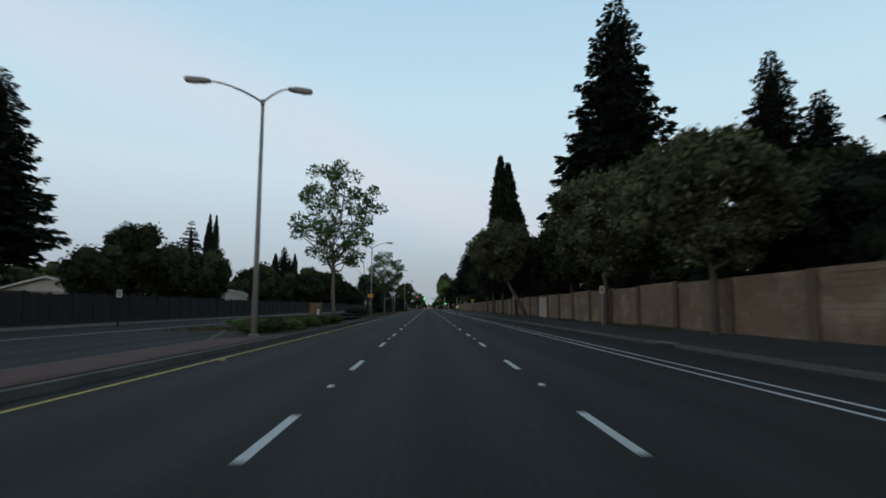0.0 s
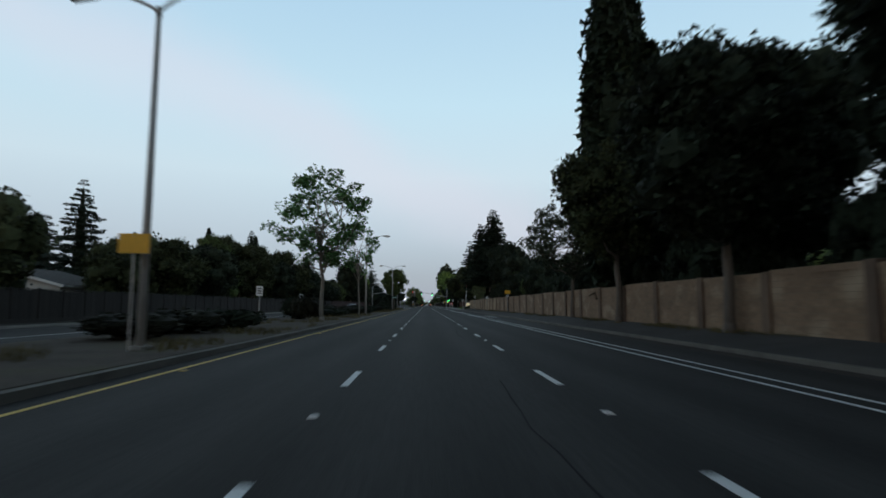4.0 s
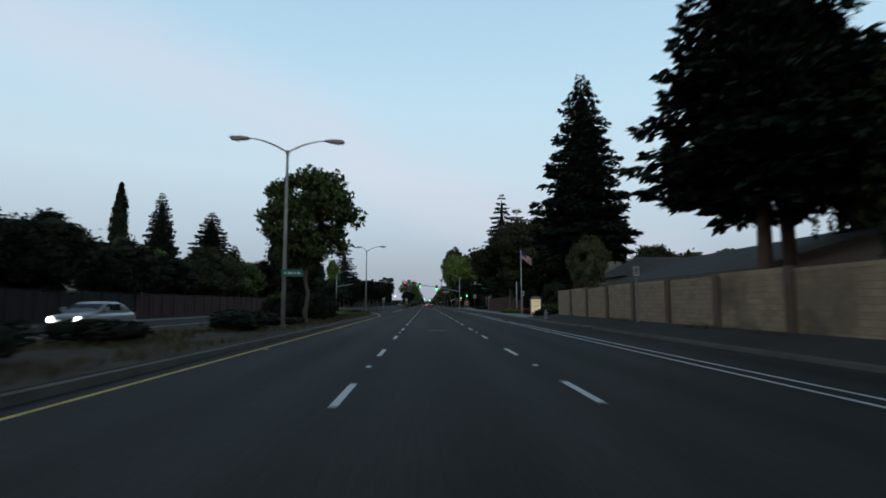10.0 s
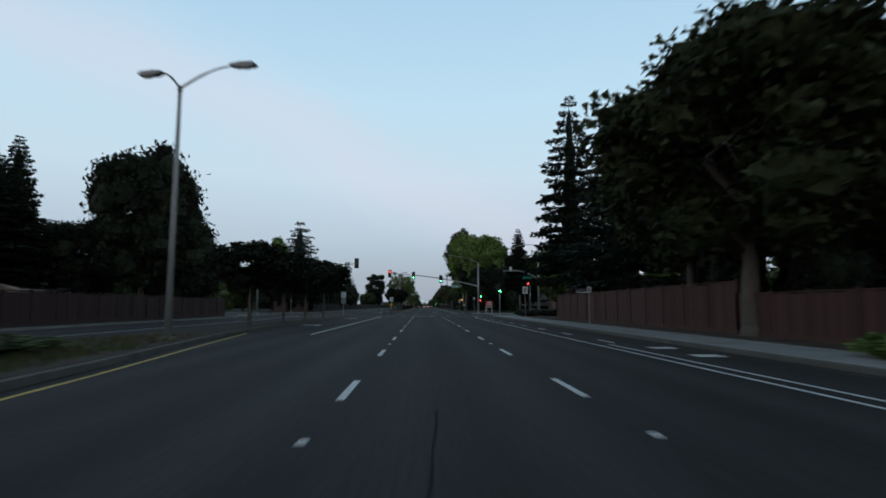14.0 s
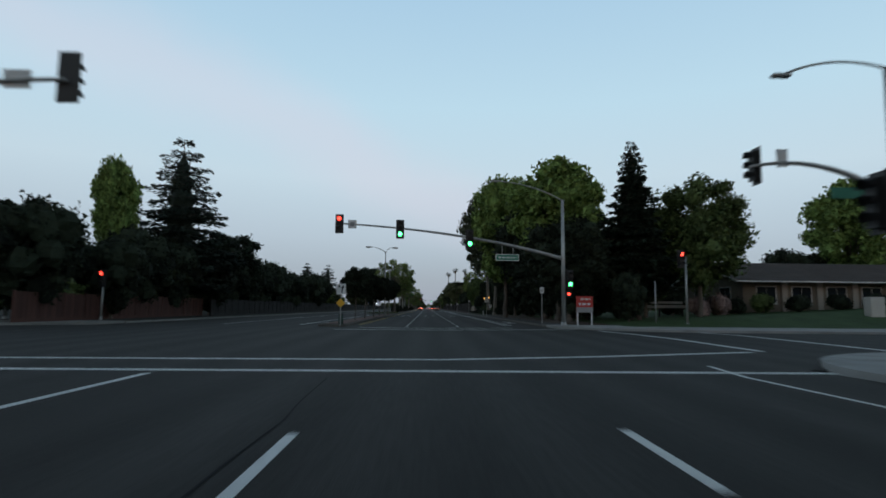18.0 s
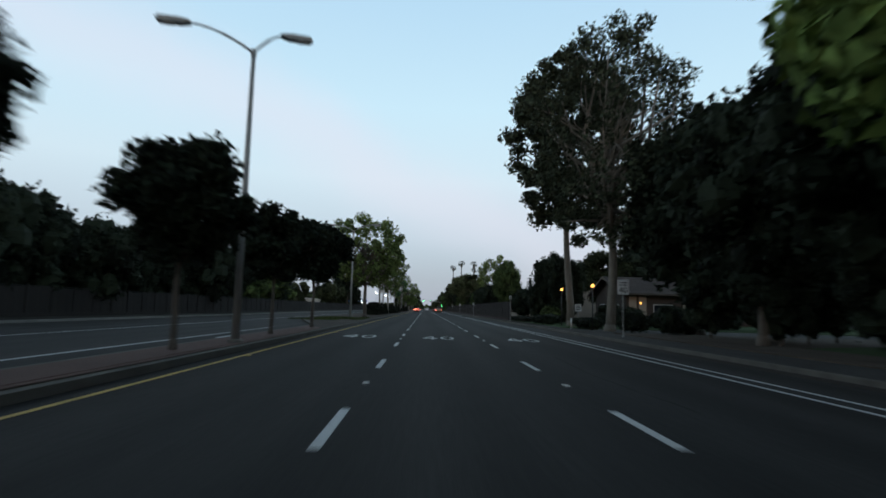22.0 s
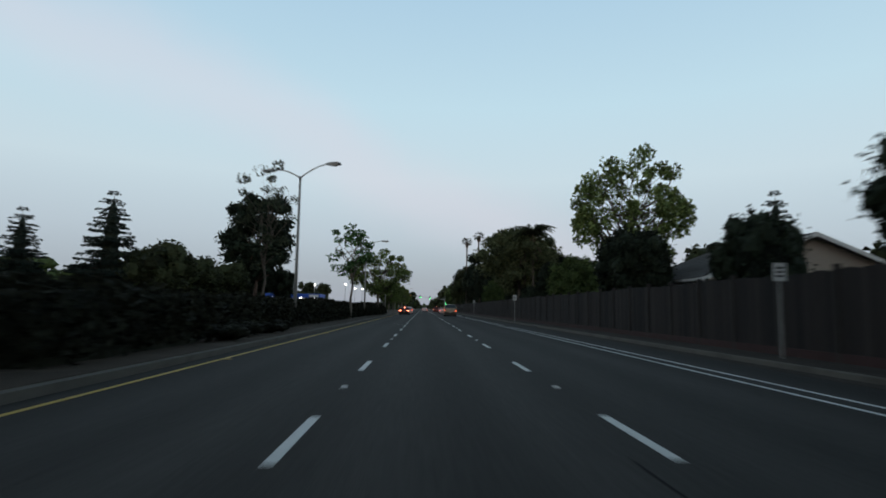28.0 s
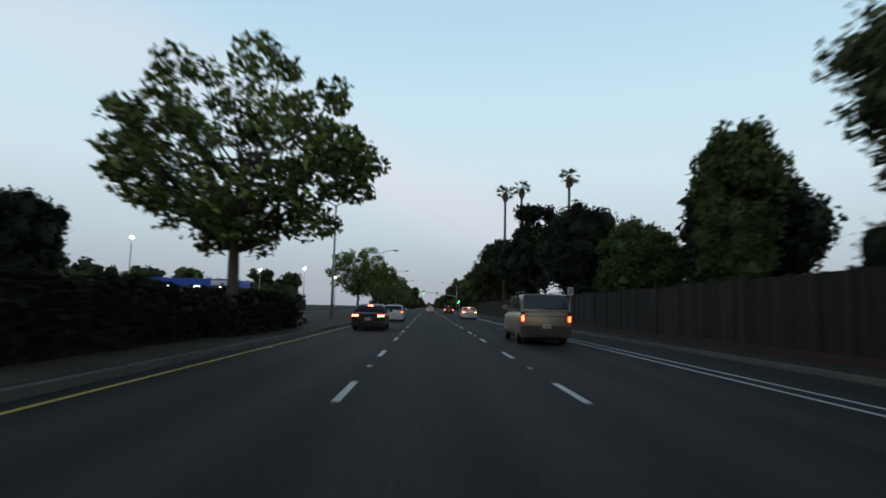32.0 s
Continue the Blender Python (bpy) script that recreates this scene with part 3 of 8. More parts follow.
structure("pavement_north", Mesh().box(KERB_R + 0.17, 10.6, CROSS1 + 9.02, 384, -0.1, 0.15), OLD_ASPHALT, "worn pavement under the trees", "pavement")
structure("pavement_houses", Mesh().box(KERB_R + 0.17, 9.9, 384, END, -0.1, 0.15), DARK_PATH, "dirty worn pavement beside the fence", "pavement")
structure("side_drive", Mesh().box(9.9, 60, 384, 393, -0.1, 0.146), ASPHALT, "asphalt driveway to the houses", "pavement")
structure("front_garden", Mesh().box(9.9, 60, 393, 421, -0.1, 0.2), LAWN, "dark lawn before the house", "ground")
structure("yard_north", Mesh().box(10.1, 70, 421, 640, -0.1, 0.2), GROUND, "dark garden ground behind the fence", "ground")
structure("far_yard", Mesh().box(9.9, 200, 640, END, -0.1, 0.12), GROUND, "dark ground beside the far road", "ground")

# ---- painted lines ----
PERIOD, PHASE, DASH = 7.315, -0.93, 2.13


def stripe(name, x0, x1, y0, y1, mat, z=0.006):
    return part(name, Mesh().box(x0, x1, y0, y1, -0.02, z), mat, road)


dash = Mesh().box(-0.06, 0.06, -DASH, 0, -0.02, 0.006).data("lane_dash", PAINT_WHITE)
stud_w = Mesh().box(-0.055, 0.055, -0.055, 0.055, 0, 0.024, ch=0.012).data("road_stud", MARKER_WHITE)
stud_y = Mesh().box(-0.055, 0.055, -0.055, 0.055, 0, 0.024, ch=0.012).data("amber_stud", MARKER_YELLOW)
far_dashes = Mesh()
for k in range(-3, 150):
    y = PHASE + PERIOD * k
    if CROSS0 - 6 < y < CROSS1 + 7:
        continue
    for x, dy in ((-1.83, 0.0), (1.83, 0.25)):
        if k < 92:
            part("lane_dash", dash, PAINT_WHITE, road, at=pose(x, y + dy, 0))
            if k % 2 == 1:
                part("road_stud", stud_w, MARKER_WHITE, road, at=pose(x, y + dy + 2.6, 0))
        else:
            far_dashes.box(x - 0.06, x + 0.06, y - DASH, y, -0.02, 0.006)
    if k % 2 == 0 and k < 92 and not 220 < y < 330:
        part("amber_stud", stud_y, MARKER_YELLOW, road, at=pose(-5.35, y, 0))
tagged(part("far_lane_dashes", far_dashes, PAINT_WHITE, road), kind="stuff")


def line_along(name, pts, w, mat):
    """A painted line of width w through plan points."""
    m = Mesh()
    for k, (x, y) in enumerate(pts):
        m.v += [(x - w / 2, y, 0.0065), (x + w / 2, y, 0.0065)]
        if k:
            a = 2 * k - 2
            m.f.append((a, a + 1, a + 3, a + 2))
    return part(name, m, mat, road)


line_along("yellow_edge_line", [(-5.56, -80), (-5.56, 217), (-6.0, 225), (-7.0, 234), (-8.4, 244), (-9.3, 251)], 0.11, PAINT_YELLOW)
line_along("yellow_edge_line", [(-5.5, 329), (-5.5, END)], 0.11, PAINT_YELLOW)
line_along("turn_lane_line", [(-5.95, 250), (-5.95, 297)], 0.16, PAINT_WHITE)
line_along("bike_lane_line", [(5.45, -80), (5.45, 208)], 0.11, PAINT_WHITE)
line_along("bike_lane_line", [(5.95, -80), (5.95, 203)], 0.11, PAINT_WHITE)
line_along("bike_lane_line", [(5.55, 207), (5.55, 243), (5.6, 289), (6.15, 293.6), (6.1, 297), (6.45, 299.2)], 0.11, PAINT_WHITE)
line_along("bike_lane_line", [(6.05, 207), (6.05, 243)], 0.11, PAINT_WHITE)
for y in range(244, 292, 6):
    stripe("bike_lane_dash", 6.5, 6.62, y, y + 1.9, PAINT_WHITE)
line_along("bike_lane_line", [(5.75, 330), (5.75, END)], 0.11, PAINT_WHITE)
line_along("bike_lane_line", [(6.25, 330), (6.25, 497)], 0.11, PAINT_WHITE)
line_along("bike_lane_line", [(6.25, 500), (6.25, END)], 0.11, PAINT_WHITE)
line_along("pocket_line", [(-9.8, 328), (-9.8, 384)], 0.14, PAINT_WHITE)
line_along("pocket_line", [(-16.5, -80), (-16.5, 296)], 0.11, PAINT_WHITE)
line_along("pocket_line", [(-15.5, 328), (-15.5, 700)], 0.11, PAINT_WHITE)
# crosswalks and stop lines
def band(name, pts, w, mat):
    """A painted line of width w that may turn any way."""
    m = Mesh()
    p = [Vector(q) for q in pts]
    for k, q in enumerate(p):
        d = (p[min(k + 1, len(p) - 1)] - p[max(k - 1, 0)]).normalized()
        s = Vector((-d.y, d.x)) * w / 2
        m.v += [(q.x + s.x, q.y + s.y, 0.0068), (q.x - s.x, q.y - s.y, 0.0068)]
        if k:
            a = 2 * k - 2
            m.f.append((a, a + 1, a + 3, a + 2))
    return part(name, m, mat, road)


band("stop_line", [(-9.5, 297.6), (8.6, 297.8)], 0.3, PAINT_WHITE)
band("crosswalk_line", [(-21.5, 299.8), (0, 300.4), (4.5, 301.7), (10.2, 303.9)], 0.28, PAINT_WHITE)
band("crosswalk_line", [(-4.88, 323.47), (-2.32, 323.01), (-0.42, 322.8), (2.15, 323.31), (5.5, 324.38)], 0.28, PAINT_WHITE)
band("crosswalk_line", [(-6, 319.7), (0, 320.0), (4, 321.0), (7.2, 322.3), (9.3, 322.4)], 0.28, PAINT_WHITE)
band("crosswalk_line", [(10.3, 320.8), (11.0, 316), (11.2, 312), (10.8, 304.3)], 0.28, PAINT_WHITE)
band("crosswalk_line", [(15.7, 322.6), (16.7, 316), (16.1, 308), (15.6, 303.5)], 0.28, PAINT_WHITE)
for x, y0, y1 in ((-25.5, 303, 319), (-29, 303, 319)):
    stripe("crosswalk_line", x, x + 0.3, y0, y1, PAINT_WHITE)


def arrow(x, y, turn, back=False):
    """A painted lane arrow that bends to one side."""
    shaft = [(-0.12, 0), (0.12, 0), (0.12, 1.6), (-0.12, 1.6)]
    m = Mesh()
    a = pose(x, y, 0, 0, 0, 180 if back else 0)
    m.slab(shaft, -0.02, 0.0066, a)
    m.slab([(0.12, 1.2), (0.12, 1.75), (-0.75 * turn - 0.0, 1.95), (-0.75 * turn, 1.55)] if turn > 0 else [(-0.12, 1.75), (-0.12, 1.2), (0.75, 1.55), (0.75, 1.95)], -0.02, 0.0070, a)
    t = -1 if turn > 0 else 1
    m.slab([(0.7 * t, 1.25), (1.45 * t, 1.8), (0.7 * t, 2.35)][:: (1 if t > 0 else -1)], -0.02, 0.0074, a)
    part("turn_arrow", m, PAINT_WHITE, road)


for y in (262, 284):
    arrow(-8.0, y, 1)
for y in (333, 352, 372):
    arrow(-8.8, y + 2, 1, True)


def digit_four(m, a, w, h):
    m.slab([(0.62 * w, 0), (0.80 * w, 0), (0.80 * w, h), (0.62 * w, h)], -0.02, 0.0066, a)
    m.slab([(0, 0.25 * h), (w, 0.25 * h), (w, 0.38 * h), (0, 0.38 * h)], -0.02, 0.0070, a)
    m.slab([(0, 0.36 * h), (0.20 * w, 0.36 * h), (0.74 * w, h), (0.56 * w, h)], -0.02, 0.0074, a)


def digit_zero(m, a, w, h):
    n = 20
    ring = [(0.5 * w + 0.5 * w * s * math.cos(2 * math.pi * k / n), 0.5 * h + 0.5 * h * (1 - (1 - s) * 0.6) * math.sin(2 * math.pi * k / n)) for s in (1.0, 0.62) for k in range(n)]
    m.add([(x, y, 0.0066) for x, y in ring], [(k, (k + 1) % n, n + (k + 1) % n, n + k) for k in range(n)], a)


for x in (-3.75, -0.15, 3.75):
    mark = Mesh()
    digit_four(mark, pose(x - 0.72, 375.0, 0), 0.64, 2.45)
    digit_zero(mark, pose(x + 0.08, 375.0, 0), 0.64, 2.45)
    part("speed_marking", mark, PAINT_WHITE, road, "worn white painted numerals 40")
# bike lane legends and patches on the right
for y in (125.5, 128.5, 131, 238, 241, 337, 340):
    stripe("bike_legend", 6.9, 7.7, y, y + 0.7, PAINT_WHITE)
for x, y in ((0.0, 186.5), (0.1, 226.0)):
    stripe("lane_patch", x - 0.45, x + 0.45, y, y + 0.5, CONCRETE, 0.004)
for x0, y0 in ((14.0, 229.0), (16.6, 229.0), (19.2, 229.0)):
    part("stall_line", Mesh().box(x0, x0 + 0.12, y0 - 4.6, y0 + 2.6, 0.1, 0.1505), PAINT_WHITE, bpy.data.objects["car_park"])
structure("manhole_cover", Mesh().disc((-2.5, 499.5, 0.0), 0.36, -0.008, 24, "z"), STEEL, "round steel manhole cover in the road", "cover")

# ---- the block wall ----
WALL_X, WALL_TOP, WALL_FOOT = 11.05, 2.5, 0.35


def block_run(mesh, x, y0, y1, z0, z1, face, bl=0.40, bh=0.2, each=None):
    """Courses of split blocks on one face of a wall; each(m) may take a block as an object."""
    rows = int(round((z1 - z0) / bh))
    for r in range(rows):
        z = z0 + r * (z1 - z0) / rows
        y = y0 - (bl / 2 if r % 2 else 0)
        while y < y1:
            a, b = max(y, y0) + 0.006, min(y + bl, y1) - 0.006
            if b - a > 0.05:
                d = 0.022 + 0.008 * math.sin(y * 12.9 + r * 4.1)
                if each:
                    each(a, b, z)
                else:
                    mesh.box(x - d if face < 0 else x, x if face < 0 else x + d, a, b, z + 0.006, z + bh - 0.006)
            y += bl


PANEL = 4.57
near_block = Mesh().box(-0.026, 0, 0.006, 0.394, 0.006, 0.194).data("block", BLOCK)
n_panels = int((207 + 60) / PANEL)
for k in range(n_panels):
    y0 = 207 - PANEL * (k + 1)
    pale = 50.0 < y0 + PANEL / 2 < 54.6
    w = structure("wall_panel_%d" % (k + 1), Mesh().box(WALL_X, WALL_X + 0.19, y0, y0 + PANEL, WALL_FOOT - 0.3, WALL_TOP), WALL_BED,
                  "pale repainted panel of the concrete block wall" if pale else "weathered concrete block wall panel beside the path", "wall")
    if y0 > 178 and not pale:
        n_b = [0]

        def each(a, b, z, w=w):
            o = part("block", near_block, BLOCK, w, at=pose(WALL_X, a - 0.006, z) @ Matrix.Diagonal((1, (b - a + 0.012) / 0.4, 1, 1)))

        block_run(None, WALL_X, y0 + 0.42, y0 + PANEL, WALL_FOOT, WALL_TOP - 0.12, -1, each=each)
    else:
        bm = Mesh()
        block_run(bm, WALL_X, y0 + 0.42, y0 + PANEL, WALL_FOOT, WALL_TOP - 0.12, -1)
        tagged(part("block_courses", bm, BLOCK_PALE if pale else (BLOCKS if y0 > 148 else BLOCKS_BROWN), w), kind="stuff")
    tan = y0 > 148
    part("cap", Mesh().box(WALL_X - 0.05, WALL_X + 0.24, y0 + 0.42, y0 + PANEL, WALL_TOP - 0.13, WALL_TOP + 0.02 + 0.05 * math.sin(k * 2.3), ch=0.02), BLOCKS if tan else BLOCKS_BROWN, w)
    part("pilaster", Mesh().box(WALL_X - 0.12, WALL_X + 0.28, y0, y0 + 0.42, WALL_FOOT - 0.3, WALL_TOP + 0.05 + 0.05 * math.sin(k * 2.3), ch=0.03), PILASTER, w)


# ---- fences ----
def fence(name, x, y0, y1, z0, h, mat, face, label, board=0.15, bay=2.4, singles=None):
    """Upright boards on rails between posts, boards on the side that faces the road."""
    bays = max(1, int(round((y1 - y0) / bay)))
    f = tagged(part(name, Mesh().box(x - 0.02, x + 0.02, y0, y1, z0, z0 + 0.2), mat), label, "fence", "", "structure")
    boards = Mesh()
    rnd = random.Random(int(y0))
    for z in (0.35, h - 0.3):
        part("rail", Mesh().box(min(x - 0.02 * face, x - 0.06 * face), max(x - 0.02 * face, x - 0.06 * face), y0, y1, z0 + z, z0 + z + 0.09), mat, f)
    if mat is not FENCE_WOOD:
        part("cap_rail", Mesh().box(x - 0.09, x + 0.07, y0, y1, z0 + h + 0.03, z0 + h + 0.07, ch=0.01), mat, f)
    part("kickboard", Mesh().box(min(x + face * 0.05, x + face * 0.09), max(x + face * 0.05, x + face * 0.09), y0, y1, z0 - 0.02, z0 + 0.24, ch=0.01), FENCE_MAROON if mat is FENCE_WOOD else mat, f, "reddish kickboard along the foot" if mat is FENCE_WOOD else "")
    for k in range(bays + 1):
        y = y0 + (y1 - y0) * k / bays
        part("post", Mesh().box(x - (0.10 if face < 0 else 0.06), x + (0.10 if face > 0 else 0.06), y - 0.055, y + 0.055, z0 - 0.1, z0 + h + 0.12 + 0.03 * math.sin(y), ch=0.02), POST_WOOD if mat is FENCE_WOOD else mat, f)
    plank = FENCE_PLANK if mat is FENCE_WOOD else RED_PLANK
    y = y0
    one = Mesh().box(-0.012, 0.012, 0, board - 0.008, 0, h, ch=0.01).data("board", plank)
    count = 0
    while y < y1 - 0.05:
        top = rnd.uniform(-0.05, 0.02) + 0.03 * math.sin(y * 0.8)
        xx = x + face * 0.035 + rnd.uniform(-0.008, 0.008)
        if (singles and singles[0] <= y <= singles[1] or (y1 - y0) / board < 300) and count < 295:
            part("board", one, plank, f, at=pose(xx, y, z0 + 0.04 + top))
            count += 1
        else:
            boards.box(xx - 0.012, xx + 0.012, y, y + board - 0.008, z0 + 0.04, z0 + h + top)
        y += board
    if boards.v:
        tagged(part("far_boards", boards, mat, f), kind="stuff")
    return f


fence("fence_east_gardens", 10.0, 421, 640, 0.15, 2.35, FENCE_WOOD, -1, "weathered grey-brown board fence with posts", 0.15, 2.4, (498, 543))
fence("fence_east_low", 12.6, 235, 246, 0.15, 1.7, FENCE_RED, -1, "low reddish brown board fence under the oaks", 0.15, 2.4)
fence("fence_east_brown", 12.6, 246, 278, 0.15, 2.25, FENCE_RED, -1, "reddish brown board fence under the trees", 0.15, 2.4)
fence("fence_west", -24.6, -60, 205, 0.15, 2.0, FENCE_DARK, 1, "dark stained board fence across the road", 0.18, 2.4)
fence("fence_west_red", -24.6, 205, 292, 0.15, 2.0, FENCE_MAROON, 1, "dark reddish board fence across the road", 0.18, 2.4)
fence("fence_west_corner", -26.5, 322, 352, 0.15, 1.9, FENCE_RED, 1, "reddish board fence at the far corner", 0.18, 2.4)
fence("fence_west_north", -25.5, 352, 640, 0.15, 1.9, FENCE_DARK, 1, "dark board fence behind the hedge", 0.18, 2.4)


# ---- pavers on the narrow medians, tar seams on the road ----
def pave(bed, y0, y1, x0, x1, near):
    """Stamped brick courses; those in the stretch near are parts of their own."""
    one = Mesh().box(0.004, 0.196, 0.004, 0.396, 0, 0.012, ch=0.004).data("paver", PAVER)
    rest = Mesh()
    n = 0
    rows = int((x1 - x0) / 0.2)
    for r in range(rows):
        y = y0 - (0.2 if r % 2 else 0)
        while y < y1 - 0.4:
            if y >= y0:
                if near[0] <= y <= near[1] and n < 290:
                    part("paver", one, PAVER, bed, at=pose(x0 + 0.2 * r, y, 0.171))
                    n += 1
                else:
                    rest.box(x0 + 0.2 * r + 0.004, x0 + 0.2 * r + 0.196, y + 0.004, y + 0.396, 0.16, 0.183)
            y += 0.4
    tagged(part("paving_courses", rest, PAVER, bed), kind="stuff")


pave(paver_bed, 2, 20, -7.85, -6.4, (4, 20))
pave(paver_bed_b, 326.4, 380, -7.6, -6.3, (328, 346))
TAR = material("crack_seal_tar", (0.026, 0.026, 0.0265), 0.97, vary=0.2, grain=9, bump=0.3, spec=0.1)
ts = random.Random(21)
for k in range(24):
    x, y = ts.uniform(-5.0, 5.0), 14 + k * 23.0 + ts.uniform(-4, 4)
    if 292 < y < 326:
        continue
    m = Mesh()
    long = ts.random() < 0.8
    n = 9
    for i in range(n + 1):
        u = i / n
        w = 0.014 * ts.uniform(0.6, 1.3)
        if long:
            px_, py_ = x + 0.10 * math.sin(u * 5 + k) + ts.uniform(-0.03, 0.03), y + 9 * u
            m.v += [(px_ - w, py_, 0.0055), (px_ + w, py_, 0.0055)]
        else:
            px_, py_ = -5.0 + 10.2 * u, y + 0.25 * math.sin(u * 7 + k) + ts.uniform(-0.08, 0.08)
            m.v += [(px_, py_ + w, 0.0055), (px_, py_ - w, 0.0055)]
        if i:
            a = 2 * i - 2
            m.f.append((a, a + 1, a + 3, a + 2))
    part("tar_seam", m, TAR, road)


# ---- plants ----
def leaves_at(centres, size, rng, up=0.3, long=1.6):
    """Leaf blades round the centres: diamonds, or plain wedges where they are large."""
    n = len(centres)
    d = rng.normal(size=(n, 3))
    d[:, 2] = d[:, 2] * 0.6 - up
    d /= np.linalg.norm(d, axis=1, keepdims=True)
    s = np.cross(d, rng.normal(size=(n, 3)))
    s /= np.linalg.norm(s, axis=1, keepdims=True) + 1e-9
    k = size * rng.uniform(0.6, 1.35, (n, 1))
    c = np.asarray(centres)
    if size > 0.145:
        return np.stack([c - d * k * long / 2 - s * k * 0.5, c - d * k * long / 2 + s * k * 0.5, c + d * k * long / 2], 1)
    return np.stack([c - d * k * long / 2, c + s * k * 0.5, c + d * k * long / 2, c - s * k * 0.5], 1)


def tree_root(name, label, group=""):
    return thing(name, Matrix.Identity(4), label, "tree", group)


def limb(m, a, b, r0, r1, rng, n=6, bend=0.12, steps=4):
    a, b = np.array(a), np.array(b)
    l = np.linalg.norm(b - a)
    mid = [tuple(a + (b - a) * t + (rng.normal(size=3) * l * bend * math.sin(math.pi * t) * 0.5)) for t in np.linspace(0, 1, steps)]
    m.tube(mid, [r0 + (r1 - r0) * t for t in np.linspace(0, 1, steps)], n)


def broadleaf(seed, h, r, clear, clumps, per, leaf, leaf_mat, bark, core=0.75, clump_r=0.30, trunk_r=0.16, lean=0.0, shape=1.0, forks=7, base=(0.0, 0.0)):
    """A spreading tree: trunk, limbs and a crown of leafy clumps with gaps."""
    rng = np.random.default_rng(seed)
    root = tree_root("tree", "")
    trunk, crown = Mesh(), Mesh()
    cz, rz = (h + clear) / 2, (h - clear) / 2
    cs = []
    tries = 0
    while len(cs) < clumps and tries < 4000:
        tries += 1
        d = rng.normal(size=3)
        d /= np.linalg.norm(d)
        q = rng.uniform(0.35, 1.0) ** 0.5
        sq = 1.0 - 0.25 * max(0.0, -d[2]) * shape
        p = np.array([d[0] * r * q * sq, d[1] * r * q * sq, cz + d[2] * rz * q])
        k = 1 - clump_r * 0.8
        p[:2] *= k
        p[2] = cz + (p[2] - cz) * k
        if all(np.linalg.norm((p - c) / (r, r, rz)) > 0.16 for c, _ in cs):
            cs.append((p, clump_r * min(r, rz) * rng.uniform(0.7, 1.25)))
    fork = np.array([lean * 0.5, 0, clear + 0.25 * (h - clear)])
    limb(trunk, (base[0], base[1], -0.2), tuple(fork), trunk_r, trunk_r * 0.62, rng, 9, 0.025, 6)
    trunk.tube([(base[0], base[1], -0.2), (base[0], base[1], 0.35)], [trunk_r * 1.5, trunk_r * 1.0], 9)
    for p, cr in cs[:forks]:
        s = fork * rng.uniform(0.65, 1.0)
        limb(trunk, tuple(s), tuple(p), trunk_r * 0.5, trunk_r * 0.12, rng, 6, 0.2, 5)
    for p, cr in cs[forks: forks * 3]:
        s = fork + (np.array([0, 0, h]) - fork) * rng.uniform(0, 0.35)
        limb(trunk, tuple(s), tuple(p), trunk_r * 0.22, trunk_r * 0.05, rng, 5, 0.2, 4)
    for i, (p, cr) in enumerate(cs):
        d = rng.normal(size=(per, 3))
        d /= np.linalg.norm(d, axis=1, keepdims=True)
        q = rng.uniform(0.55, 1.12, (per, 1)) * np.where(rng.random((per, 1)) < 0.16, rng.uniform(1.03, 1.22, (per, 1)), 1.0)
        crown.quads(leaves_at(p + d * q * cr * (1, 1, 0.8), leaf, rng))
        if core:
            crown.blob(p, cr * core, cr * core, cr * core * 0.8, 0.5, seed + i, 7, 5)
    part("trunk", trunk, bark, root, smooth=True)
    part("crown", crown, leaf_mat, root)
    return root


